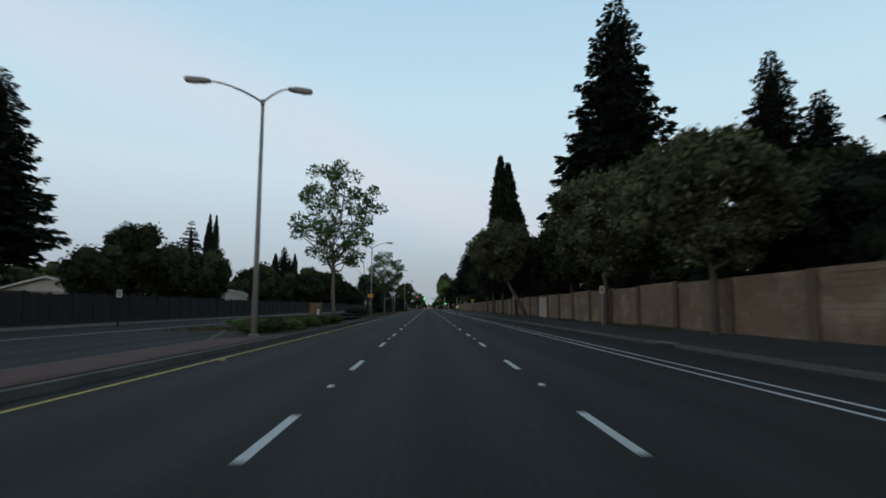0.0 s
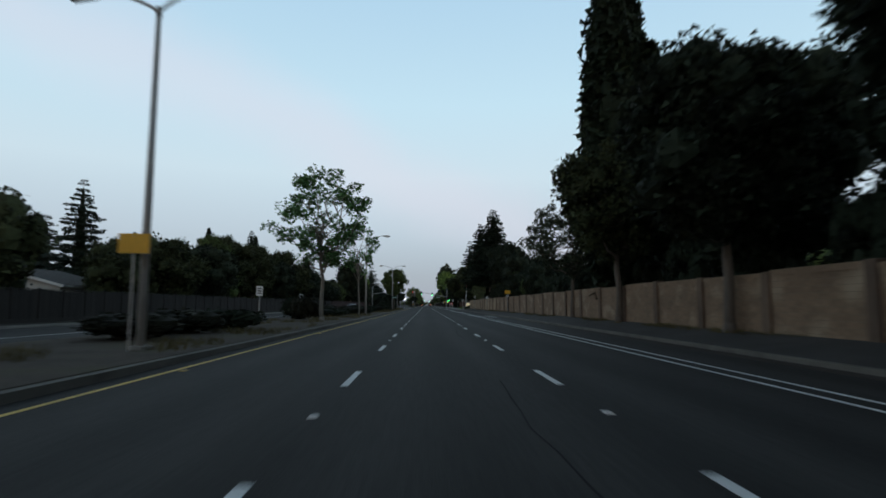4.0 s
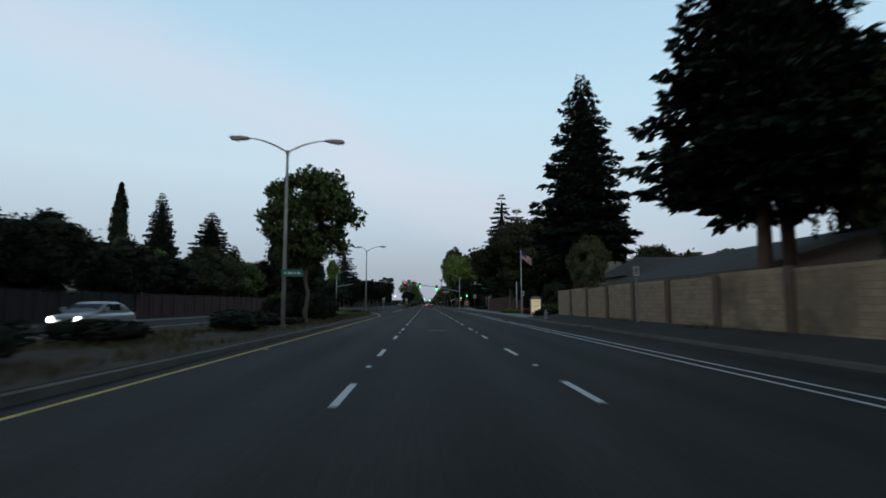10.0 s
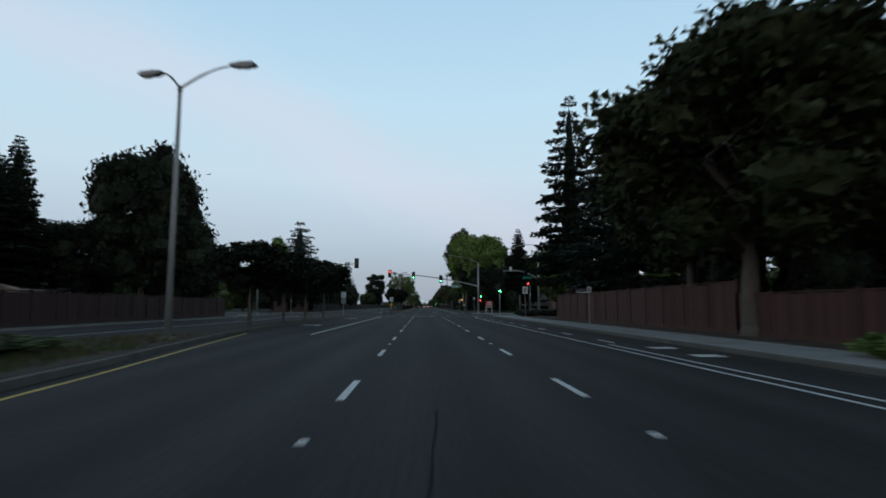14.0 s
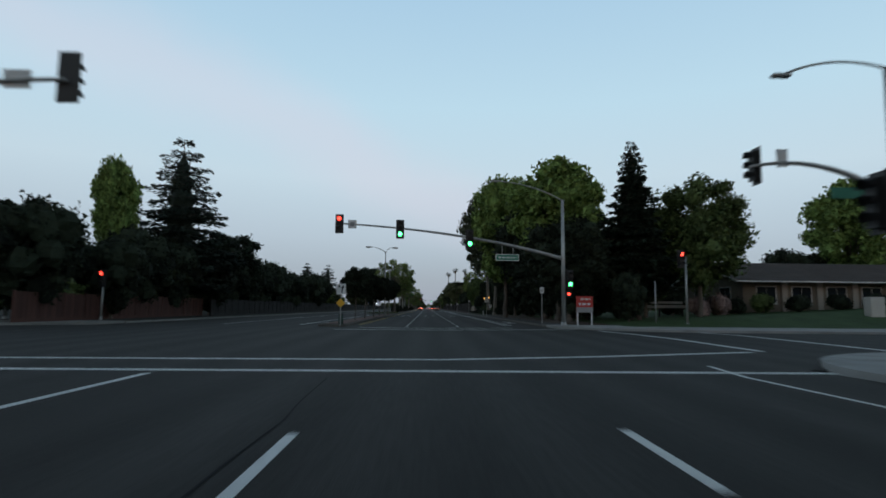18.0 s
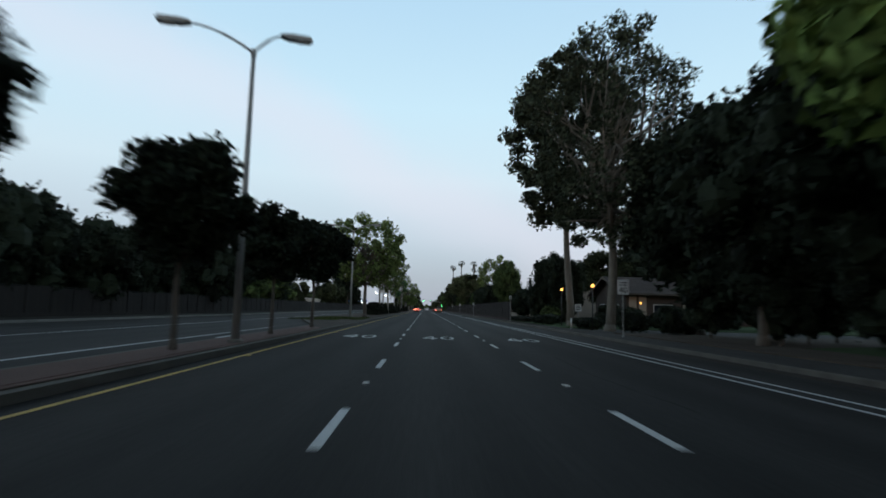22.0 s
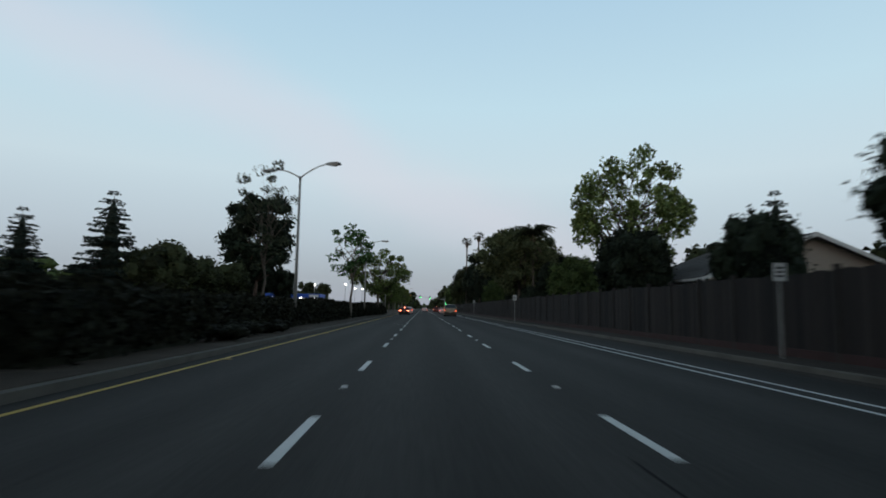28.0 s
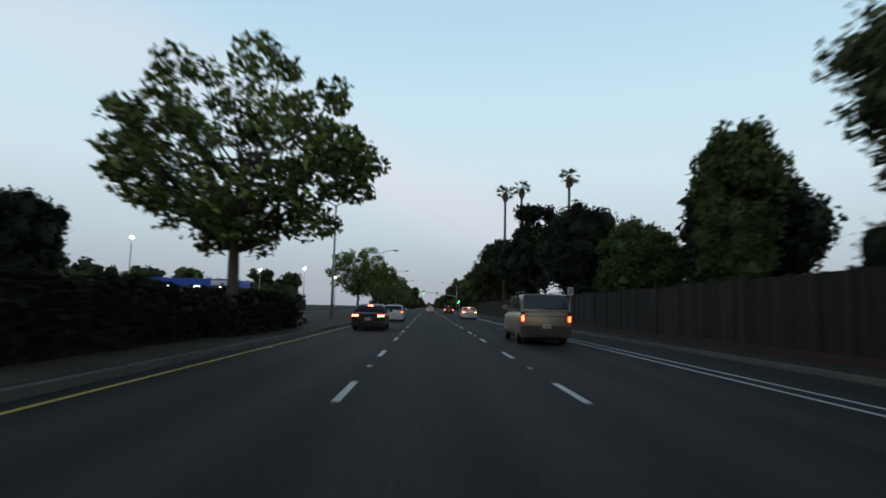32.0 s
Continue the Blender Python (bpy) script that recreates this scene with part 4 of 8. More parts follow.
def conifer(seed, h, r, clear, needle_mat, bark, levels=30, per=9, dense=13, droop=0.18, power=0.9, trunk_r=0.32, core=0.4, size=0.5, trunks=1):
    """A conifer: whorls of flat boughs, each a fan of needle sprays."""
    rng = np.random.default_rng(seed)
    root = tree_root("conifer", "")
    trunk, crown = Mesh(), Mesh()
    for k in range(trunks):
        x = 0.75 * (-1) ** k if trunks > 1 else 0.0
        trunk.tube([(x, 0.3 * k, -0.2), (x, 0.3 * k, 0.5), (x * 0.8, 0, h * 0.5), (0, 0, h * 0.985)], [trunk_r * 1.35, trunk_r, trunk_r * 0.6, 0.02], 9)
    quads = []
    for i in range(levels):
        u = min(max((i + rng.uniform(-0.35, 0.35)) / (levels - 1), 0), 0.985)
        z = clear + (h - clear) * u
        reach = r * (1 - u) ** power * rng.uniform(0.86, 1.08) + 0.18
        if u < 0.15:
            reach *= 0.72 + 1.9 * u
        nb = max(4, int(per * (1 - 0.4 * u)))
        a0 = rng.uniform(0, 6.28)
        for k in range(nb):
            a = a0 + 6.283 * k / nb + rng.uniform(-0.3, 0.3)
            l = reach * rng.choice([0.72, 0.92, 1.0, 1.14])
            out = np.array([math.cos(a), math.sin(a), 0.0])
            side = np.array([-math.sin(a), math.cos(a), 0.0])
            rise = rng.uniform(-0.5, 1.0) * droop
            if l > 0.8:
                trunk.tube([(0, 0, z), tuple(out * l * 0.5 + (0, 0, z - 0.4 * rise * l)), tuple(out * l + (0, 0, z - rise * l))], [0.03 + 0.008 * l, 0.03, 0.012], 4, False)
            n = max(6, int(dense * l))
            t = rng.uniform(0.12, 1.0, n) ** 0.75
            q = rng.uniform(-1, 1, n) * (0.10 + 0.30 * l * np.sin(np.pi * np.clip(t, 0.05, 0.97)) ** 0.8)
            c = out * (l * t)[:, None] + side * q[:, None]
            c[:, 2] = z - rise * l * t ** 1.5 - 0.22 * np.abs(q) + rng.normal(size=n) * 0.06
            d = out + side * (np.sign(q) * rng.uniform(0.2, 1.0, n))[:, None] + np.array([0, 0, -0.25]) + rng.normal(size=(n, 3)) * 0.25
            d /= np.linalg.norm(d, axis=1, keepdims=True)
            w = np.cross(d, rng.normal(size=(n, 3)) * 0.6 + (0, 0, 1.0))
            w /= np.linalg.norm(w, axis=1, keepdims=True)
            e = (size * rng.uniform(0.6, 1.25, n) * (0.55 + 0.45 * (1 - u)))[:, None]
            quads.append(np.stack([c, c + d * e * 0.5 + w * e * 0.22, c + d * e, c + d * e * 0.5 - w * e * 0.22], 1))
    crown.quads(np.concatenate(quads))
    if core:
        n, rows, s = 9, 16, len(crown.v)
        for i in range(rows):
            u = i / (rows - 1)
            z = clear + 0.6 + (h - clear - 1.6) * u
            for k in range(n):
                a = 6.283 * (k + 0.5 * (i % 2)) / n
                q = core * r * (1 - u) ** power * (0.75 + 0.5 * (i % 2)) * (1 + 0.4 * noise.noise(Vector((math.cos(a) * 2, math.sin(a) * 2, z * 0.8 + seed))))
                crown.v.append((math.cos(a) * q, math.sin(a) * q, z))
        for i in range(rows - 1):
            crown.f += [(s + i * n + k, s + i * n + (k + 1) % n, s + (i + 1) * n + (k + 1) % n, s + (i + 1) * n + k) for k in range(n)]
    part("trunk", trunk, bark, root, smooth=True)
    part("crown", crown, needle_mat, root)
    return root


def column(seed, h, r, leaf_mat, bark):
    """A narrow cypress of upright sprays."""
    rng = np.random.default_rng(seed)
    root = tree_root("cypress", "")
    crown = Mesh()
    n = 3400
    u = rng.uniform(0, 1, n)
    a = rng.uniform(0, 6.283, n)
    w = np.array([r * (0.35 + 1.6 * t) if t < 0.35 else r * (0.91 + 0.09 * math.sin(t * 9)) * (1 - ((t - 0.35) / 0.65) ** 2.2) for t in u])
    w *= 1 + 0.16 * np.sin(a * 3 + u * 14) + 0.22 * np.array([noise.noise(Vector((math.cos(b) * 1.6, math.sin(b) * 1.6, t * 9 + seed))) for b, t in zip(a, u)])
    q = rng.uniform(0.75, 1.06, n)
    p = np.stack([np.cos(a) * w * q, np.sin(a) * w * q, 0.4 + u * (h - 0.4)], 1)
    crown.quads(leaves_at(p, 0.16, rng, -0.9, 3.0))
    crown.blob((0, 0, h * 0.45), r * 0.68, r * 0.68, h * 0.45, 0.3, seed, 9, 10)
    part("trunk", Mesh().tube([(0, 0, -0.2), (0, 0, h * 0.3)], [0.16, 0.1], 8), bark, root)
    part("crown", crown, leaf_mat, root)
    return root


def weeping(seed, h, r, leaf_mat, bark):
    """A tree whose leafy strands hang from arching limbs."""
    rng = np.random.default_rng(seed)
    root = tree_root("tree", "")
    trunk, crown = Mesh(), Mesh()
    trunk.tube([(0, 0, -0.2), (0.1, 0, h * 0.4), (0, 0.1, h * 0.9)], [0.2, 0.14, 0.04], 8)
    for k in range(34):
        a, u = rng.uniform(0, 6.283), rng.uniform(0.35, 1.0)
        out = np.array([math.cos(a), math.sin(a), 0.0])
        reach = r * (1.05 - 0.55 * u) * rng.uniform(0.55, 1.1)
        z0 = h * (0.25 + 0.6 * u)
        arc = [out * reach * t + (0, 0, z0 + h * 0.13 * math.sin(math.pi * 0.62 * t)) for t in np.linspace(0, 1, 6)]
        trunk.tube([tuple(p) for p in arc], [0.05, 0.045, 0.04, 0.03, 0.02, 0.01], 4, False)
        for p in arc[2:]:
            for _ in range(3):
                l = rng.uniform(0.2, 0.42) * h * (0.5 + 0.5 * u)
                n = int(l * 26)
                t = rng.uniform(0, 1, n)
                c = p + rng.normal(size=3) * 0.25 + rng.normal(size=(n, 3)) * (0.09, 0.09, 0.02)
                c[:, 2] -= l * t
                crown.quads(leaves_at(c, 0.13, rng, 1.2, 2.0))
    part("trunk", trunk, bark, root, smooth=True)
    part("crown", crown, leaf_mat, root)
    return root


def bare_tree(seed, h, bark):
    """A leafless tree of forking limbs."""
    rng = np.random.default_rng(seed)
    root = tree_root("tree", "")
    trunk, twigs = Mesh(), Mesh()

    def grow(p, d, l, r, depth):
        e = p + d * l
        mid = (p + e) / 2 + rng.normal(size=3) * l * 0.05
        (trunk if depth < 2 else twigs).tube([tuple(p), tuple(mid), tuple(e)], [r, r * 0.85, r * 0.65], 7 if depth < 2 else 4, False)
        if depth < 6:
            for _ in range(2 if depth < 1 else rng.integers(2, 4)):
                k = d + rng.normal(size=3) * (0.42 if depth else 0.3)
                k[2] = abs(k[2]) * 0.8 + 0.25
                grow(e, k / np.linalg.norm(k), l * rng.uniform(0.62, 0.82), max(r * 0.6, 0.006), depth + 1)

    grow(np.array([0, 0, -0.2]), np.array([0.06, 0, 1.0]), h * 0.36, 0.11, 0)
    part("trunk", trunk, bark, root, smooth=True)
    tagged(part("branchwork", twigs, bark, root), kind="stuff")
    return root


def fan_palm(seed, h):
    rng = np.random.default_rng(seed)
    root = tree_root("palm", "")
    t = Mesh().tube([(0, 0, -0.2), (0.1, 0, h * 0.5), (0, 0, h - 0.6)], [0.3, 0.2, 0.18], 9)
    part("trunk", t, BARK, root, smooth=True)
    part("skirt", Mesh().blob((0, 0, h - 1.3), 0.5, 0.5, 0.9, 0.5, seed), BARK, root)
    for k in range(26):
        a, e = rng.uniform(0, 6.283), rng.uniform(-0.75, 1.2)
        m = Mesh()
        l = rng.uniform(1.0, 1.4)
        m.tube([(0, 0, 0), (l * 0.75, 0, 0)], [0.03, 0.02], 4)
        for j in range(11):
            b = -1.25 + 2.5 * j / 10
            w = 0.05
            tip = (l * 0.75 + math.cos(b) * 0.85, math.sin(b) * 0.85, -0.25 * abs(b) - 0.05)
            m.add([(l * 0.75, -w, 0), (l * 0.75 + tip[0] * 0.12, w, 0.02), tip], [(0, 1, 2)])
        part("frond", m, PALM_LEAF, root, at=Matrix.Translation((0, 0, h - 0.6)) @ Euler((0, -e, a)).to_matrix().to_4x4())
    return root


def feather_palm(seed, h):
    rng = np.random.default_rng(seed)
    root = tree_root("palm", "")
    part("trunk", Mesh().tube([(0, 0, -0.2), (0.1, 0, h * 0.5), (0, 0, h)], [0.17, 0.13, 0.12], 9), BARK, root, smooth=True)
    for k in range(40):
        dead = k >= 34
        a, e = rng.uniform(0, 6.283), -0.5 if dead else rng.uniform(0.15, 1.5)
        m = Mesh()
        n = 16
        pts = []
        for j in range(n + 1):
            u = j / n
            pts.append(Vector(((1.3 if dead else 2.7) * u * math.cos(e * (1 - u)), 0, 3.0 * math.sin(e) * u - (1.5 if dead else 2.5) * u * u)))
        m.tube([tuple(p) for p in pts], [0.035 * (1 - 0.8 * j / n) for j in range(n + 1)], 4)
        for j in range(1, n + 1):
            for s in (-1, 1):
                p = pts[j]
                l = (0.5 if dead else 0.72) * math.sin(math.pi * (j / n) ** 0.7) + 0.15
                m.add([tuple(p), (p.x + 0.15, p.y, p.z + 0.02), (p.x + 0.24 + rng.uniform(-0.08, 0.08), p.y + s * l * 0.7, p.z - l * rng.uniform(0.6, 0.9))], [(0, 1, 2)])
        part("frond", m, DRY_FROND if dead else PALM_LEAF, root, "dry brown hanging frond" if dead else "", at=pose(0, 0, h - (0.5 if dead else 0), 0, 0, math.degrees(a)))
    return root


def shrub(seed, leaf_mat, clumps=9, per=150, leaf=0.09, name="shrub"):
    """A dense bush about 2 m wide and 1 m high."""
    rng = np.random.default_rng(seed)
    root = thing(name, Matrix.Identity(4), "", "shrub")
    m = Mesh()
    for i in range(clumps):
        a, q = rng.uniform(0, 6.283), rng.uniform(0, 0.62)
        r = rng.uniform(0.36, 0.5)
        p = np.array([math.cos(a) * q, math.sin(a) * q, rng.uniform(0.28, 0.6)])
        d = rng.normal(size=(per, 3))
        d /= np.linalg.norm(d, axis=1, keepdims=True)
        m.quads(leaves_at(p + d * r * rng.uniform(0.75, 1.12, (per, 1)) * (1, 1, 0.9), leaf, rng, 0.0))
        m.blob(p, r * 0.84, r * 0.84, r * 0.78, 0.4, seed + i, 8, 6)
    stems = Mesh()
    for k in range(5):
        a = k * 1.3
        stems.tube([(0, 0, -0.15), (0.35 * math.cos(a), 0.35 * math.sin(a), 0.45)], [0.03, 0.015], 5)
    part("stems", stems, BARK, root)
    part("foliage", m, leaf_mat, root)
    return root


PLANTS = {
    "oak": lambda: broadleaf(11, 10, 5.0, 1.6, 66, 250, 0.20, LEAF_OAK, BARK, 0.66, 0.27, 0.26),
    "oak2": lambda: broadleaf(12, 10, 4.2, 1.0, 66, 200, 0.20, LEAF_DARK, BARK, 0.70, 0.28, 0.24),
    "green": lambda: broadleaf(13, 10, 4.0, 1.2, 80, 190, 0.18, LEAF_MID, BARK, 0.55, 0.23, 0.2),
    "street_oak": lambda: broadleaf(24, 10, 4.6, 2.8, 70, 250, 0.17, LEAF_OAK, BARK, 0.58, 0.25, 0.2),
    "light": lambda: broadleaf(14, 10, 3.6, 1.8, 70, 200, 0.21, LEAF_LIGHT, BARK, 0.58, 0.24, 0.2),
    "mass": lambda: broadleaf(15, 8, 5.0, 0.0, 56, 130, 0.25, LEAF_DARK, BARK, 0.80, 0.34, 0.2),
    "green_clear": lambda: broadleaf(25, 10, 3.9, 2.9, 80, 150, 0.20, LEAF_MID, BARK, 0.42, 0.20, 0.16, 0.0, 1.0, 12),
    "far_oak": lambda: broadleaf(51, 10, 5.0, 0.6, 46, 110, 0.33, LEAF_OAK, BARK, 0.8, 0.32, 0.26),
    "far_green": lambda: broadleaf(52, 10, 4.4, 0.6, 46, 110, 0.32, LEAF_MID, BARK, 0.8, 0.30, 0.26),
    "dome": lambda: broadleaf(16, 6, 2.3, 2.0, 64, 150, 0.15, LEAF_DARK, BARK, 0.62, 0.25, 0.10),
    "sycamore": lambda: broadleaf(17, 11, 5.4, 2.5, 92, 100, 0.19, LEAF_SYC, BARK, 0.0, 0.155, 0.23, 0.05, 1.0, 22),
    "airy": lambda: broadleaf(18, 13, 4.0, 3.3, 80, 70, 0.165, LEAF_FRESH, BARK_GREY, 0.0, 0.15, 0.15, 0.5, 1.0, 16),
    "airy2": lambda: broadleaf(19, 12, 2.6, 3.4, 28, 60, 0.18, LEAF_FRESH, BARK_GREY, 0.0, 0.19, 0.12, -0.5, 1.0, 14),
    "tallsyc": lambda: broadleaf(20, 13, 4.2, 3.8, 84, 105, 0.19, LEAF_SYC, BARK_PALE, 0.0, 0.15, 0.19, 0.4, 1.0, 14),
    "euc": lambda: broadleaf(21, 18, 4.4, 4.3, 150, 150, 0.18, LEAF_EUC, BARK_GREY, 0.48, 0.15, 0.24, 0.8, 1.0, 16),
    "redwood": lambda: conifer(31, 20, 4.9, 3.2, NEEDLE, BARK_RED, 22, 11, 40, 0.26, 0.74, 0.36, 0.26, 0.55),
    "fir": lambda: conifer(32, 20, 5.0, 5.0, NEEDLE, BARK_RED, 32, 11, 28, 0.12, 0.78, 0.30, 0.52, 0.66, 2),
    "cedar": lambda: conifer(33, 16, 4.6, 2.9, NEEDLE_BLUE, BARK_RED, 22, 9, 44, 0.16, 0.66, 0.25, 0.34, 0.48),
    "pine": lambda: broadleaf(34, 14, 4.4, 2.0, 60, 150, 0.26, NEEDLE, BARK_RED, 0.66, 0.24, 0.26),
    "street_olive": lambda: broadleaf(29, 10, 4.8, 2.6, 84, 260, 0.16, LEAF_OLIVE, BARK, 0.5, 0.23, 0.2),
    "street_dark": lambda: broadleaf(30, 10, 5.0, 2.2, 76, 240, 0.18, LEAF_DARK, BARK, 0.66, 0.26, 0.22),
    "leaning": lambda: broadleaf(31, 10, 4.6, 3.2, 84, 240, 0.16, LEAF_OLIVE, BARK, 0.5, 0.23, 0.22, 0.2, 1.0, 9, (3.0, -1.2)),
    "pepper": lambda: broadleaf(26, 9.5, 5.2, 2.9, 100, 150, 0.12, LEAF_EUC, BARK, 0.0, 0.17, 0.20, -0.5, 1.0, 9),
    "open_euc": lambda: broadleaf(27, 18, 5.8, 3.6, 130, 120, 0.16, LEAF_EUC, BARK_GREY, 0.0, 0.14, 0.30, 0.4, 1.0, 26),
    "wispy": lambda: broadleaf(28, 10, 1.9, 2.6, 44, 46, 0.10, LEAF_EUC, BARK, 0.0, 0.17, 0.07, 0.3, 1.0, 8),
    "weeper": lambda: weeping(47, 12, 3.2, LEAF_OLIVE, BARK),
    "cypress": lambda: column(35, 12, 1.25, CYPRESS, BARK),
    "bare": lambda: bare_tree(36, 9.5, BARK),
    "bare_pale": lambda: bare_tree(37, 7, BARK_PALE),
    "palm": lambda: fan_palm(38, 20),
    "feather": lambda: feather_palm(39, 10),
    "bush": lambda: shrub(41, HEDGE_LEAF),
    "bush_dark": lambda: shrub(42, LEAF_DARK),
    "bush_green": lambda: shrub(43, LEAF_MID),
    "bush_light": lambda: shrub(44, LEAF_LIGHT),
    "flowers": lambda: shrub(45, FLOWER_RED, 7, 90, 0.08),
    "pink": lambda: shrub(46, FLOWER_PINK, 9, 60, 0.09),
}
KIND_TEXT = {
    "green_clear": "leafy green street tree on a bare trunk",
    "leaning": "leaning olive-green street tree", "street_olive": "olive-green full street tree", "street_dark": "dense dark tree", "pepper": "spreading tree with loose foliage", "open_euc": "tall forked eucalyptus with open crown", "wispy": "thin tree with wispy sparse foliage", "weeper": "weeping tree with hanging leafy strands",
    "far_oak": "dark broadleaf tree", "far_green": "green broadleaf tree",
    "street_oak": "dark street tree with overhanging crown", "oak": "broad dark oak with dense crown", "oak2": "dense dark-leaved tree", "green": "rounded green broadleaf tree",
    "light": "light green broadleaf tree", "mass": "dense dark tree leafy to the ground", "dome": "small dark domed street tree",
    "sycamore": "spreading sycamore with a gappy crown", "airy": "tall thin tree with sparse crown", "airy2": "slender tree with a few leafy tufts",
    "tallsyc": "tall sycamore with a mottled pale trunk", "euc": "tall grey-green eucalyptus", "redwood": "tall dark redwood with drooping boughs",
    "fir": "dense dark conical conifer", "cedar": "open layered cedar with bluish boughs", "pine": "dark bushy pine", "cypress": "narrow dark column cypress",
    "bare": "leafless tree with fine twigs", "bare_pale": "small leafless tree with pale twigs", "palm": "tall fan palm with a slim trunk", "feather": "feather palm with arching fronds",
    "bush": "clipped dark hedge shrub", "bush_dark": "low dark shrub", "bush_green": "rounded green shrub", "bush_light": "light green shrub",
    "flowers": "low bed shrub with red flowers", "pink": "shrub covered in pale pink blossom",
}
planting = {}


def plant(kind, x, y, h, where, w=1.0, z=0.15, turn=None):
    """Remember a plant: kind, place, height in metres, where it stands, widening."""
    planting.setdefault(kind, []).append((x, y, z, h, w, where, turn))


MED, WALLS, OPP = "in the planted median", "behind the block wall", "across the road"
rr = random.Random(5)
# the median before the crossing
plant("airy", -7.7, 45.1, 13.6, MED, 1.0, turn=200)
plant("bare", -7.3, 66.8, 8.3, MED, 0.85, turn=140)
plant("airy", -7.9, 101.5, 11.5, MED, 1.25, turn=140)
plant("airy2", -8.0, 124.7, 12.0, MED, 0.85, turn=70)
plant("green_clear", -7.8, 191.8, 9.8, MED, 0.88)
for y, x in ((259, -11.6), (267, -11.4), (276, -11.6), (285.5, -11.6)):
    plant("dome", x, y, 5.6 if y < 280 else 6.5, "on the narrow median", 1.35)
# the median after the crossing
for y, h, w in ((337.7, 5.0, 0.78), (345.8, 5.2, 0.85), (355.5, 5.2, 0.9), (364, 5.5, 0.95), (372.8, 5.4, 0.9), (381, 6.2, 1.0)):
    plant("dome", -6.95, y, h, "on the paved median", w)
plant("sycamore", -7.8, 416.1, 12.8, MED, 0.9)
plant("tallsyc", -7.95, 439.3, 12.6, MED, 1.0)
plant("tallsyc", -7.7, 455.6, 11.4, MED, 1.15, turn=200)
plant("wispy", -8.9, 482.4, 9.6, MED, 1.0, turn=10)
plant("airy2", -7.9, 511, 11.5, MED, 1.25, turn=150)
plant("sycamore", -7.7, 543.5, 10.8, MED, 1.12, turn=80)
for y in (588, 607, 640, 662, 700):
    plant("sycamore", -8.5, y, rr.uniform(7, 9), MED)
# behind the block wall
for x, y, h, k, w in (
    (15.5, 8, 11, "mass", 0.9), (24, 20, 14, "fir", 0.9), (26.5, 41, 21.3, "fir", 0.75), (31, 42, 18.5, "fir", 0.85), (22, 26, 9, "oak2", 1.0), (16, 22, 7.0, "oak2", 1.2), (26, 34, 12, "oak", 0.8),
    (18.4, 52.8, 32, "fir", 0.88), (15.5, 37.5, 13.2, "street_oak", 0.6), (15.8, 60, 19, "cedar", 0.75), (14.8, 31, 7.5, "oak", 1.0), (14.5, 45, 9.8, "oak", 0.95), (13.6, 53, 10, "street_oak", 0.9), (18.6, 63, 24, "fir", 0.85), (14.6, 68.5, 10, "oak2", 0.8), (15.5, 75, 11, "oak2", 0.8), (13.6, 62, 9, "oak2", 0.65), (14.5, 72, 5, "mass", 0.6), (16, 66.8, 5.4, "mass", 0.5), 
    (14, 84, 13, "oak2", 0.8), (15.5, 91, 13.5, "oak", 0.7), (12.9, 100, 28.5, "cypress", 1.35), (14.5, 101.6, 27.6, "cypress", 1.35), (12.4, 98.6, 20, "cypress", 1.5), (15.6, 99.4, 20, "cypress", 1.5), (14, 110, 4.6, "oak2", 0.9), (14, 116, 4.4, "oak2", 0.9), 
    (14.2, 147, 6.8, "oak2", 0.9), (17, 156, 8.5, "green", 0.9), (15, 164, 8.5, "oak", 0.9), (21, 170, 10, "oak", 0.9), (15, 151, 7, "green", 0.9),
    (13.9, 180.5, 21.6, "fir", 1.0), (13.8, 208.3, 22.4, "fir", 0.9), (13.0, 204.3, 7.0, "street_olive", 0.62), (20, 160, 11, "oak2", 0.8),
    (24, 146, 9.5, "oak", 0.9), (19, 138, 7.5, "oak2", 0.8), (15, 141, 6.0, "green", 0.9), (14.2, 133.5, 7.6, "oak2", 0.8), (13.6, 129.5, 6.8, "oak2", 0.7), (14.5, 126, 4.6, "oak2", 0.9), (14, 122, 4.2, "oak2", 0.9),
):
    plant(k, x, y, h, WALLS, w, 0.4)
plant("leaning", 7.3, 57.6, 10.4, "in front of the block wall", 0.88, 0.3, turn=0)
plant("pepper", 10.9, 104.2, 9.4, "in front of the block wall", 0.88, 0.35, turn=200)
plant("oak2", 16.8, 109.5, 7.2, WALLS, 0.85, 0.4)
for y, h in ((111.5, 4.4), (116, 4.2), (120, 4.2), (157, 5.2), (162, 5.4), (167, 5.2), (172, 4.8)):
    plant("mass", 13.2, y, h, WALLS, 0.5, 0.4)
plant("weeper", 18.2, 178.5, 12.0, WALLS, 1.0, 0.4)
plant("weeper", 21.0, 183.0, 10.5, WALLS, 1.0, 0.4)
for y, h, w, k in ((20.3, 8.2, 1.0, "street_olive"), (33.4, 9.8, 0.95, "street_olive"), (69, 10.5, 0.9, "street_dark"), (81, 11.5, 0.85, "street_dark"), (93, 11.5, 0.85, "street_oak")):
    plant(k, 10.65, y, h, "in front of the block wall", w, 0.35)
for y in (61, 66, 77, 89):
    plant("mass", 13.3, y, 5.0, WALLS, 0.5, 0.4)
plant("street_dark", 14.4, 162.6, 13.0, WALLS, 0.74, 0.4)
plant("oak2", 16.5, 166, 11.0, WALLS, 0.8, 0.4)
plant("oak2", 14.5, 152, 10.2, WALLS, 0.75, 0.4)
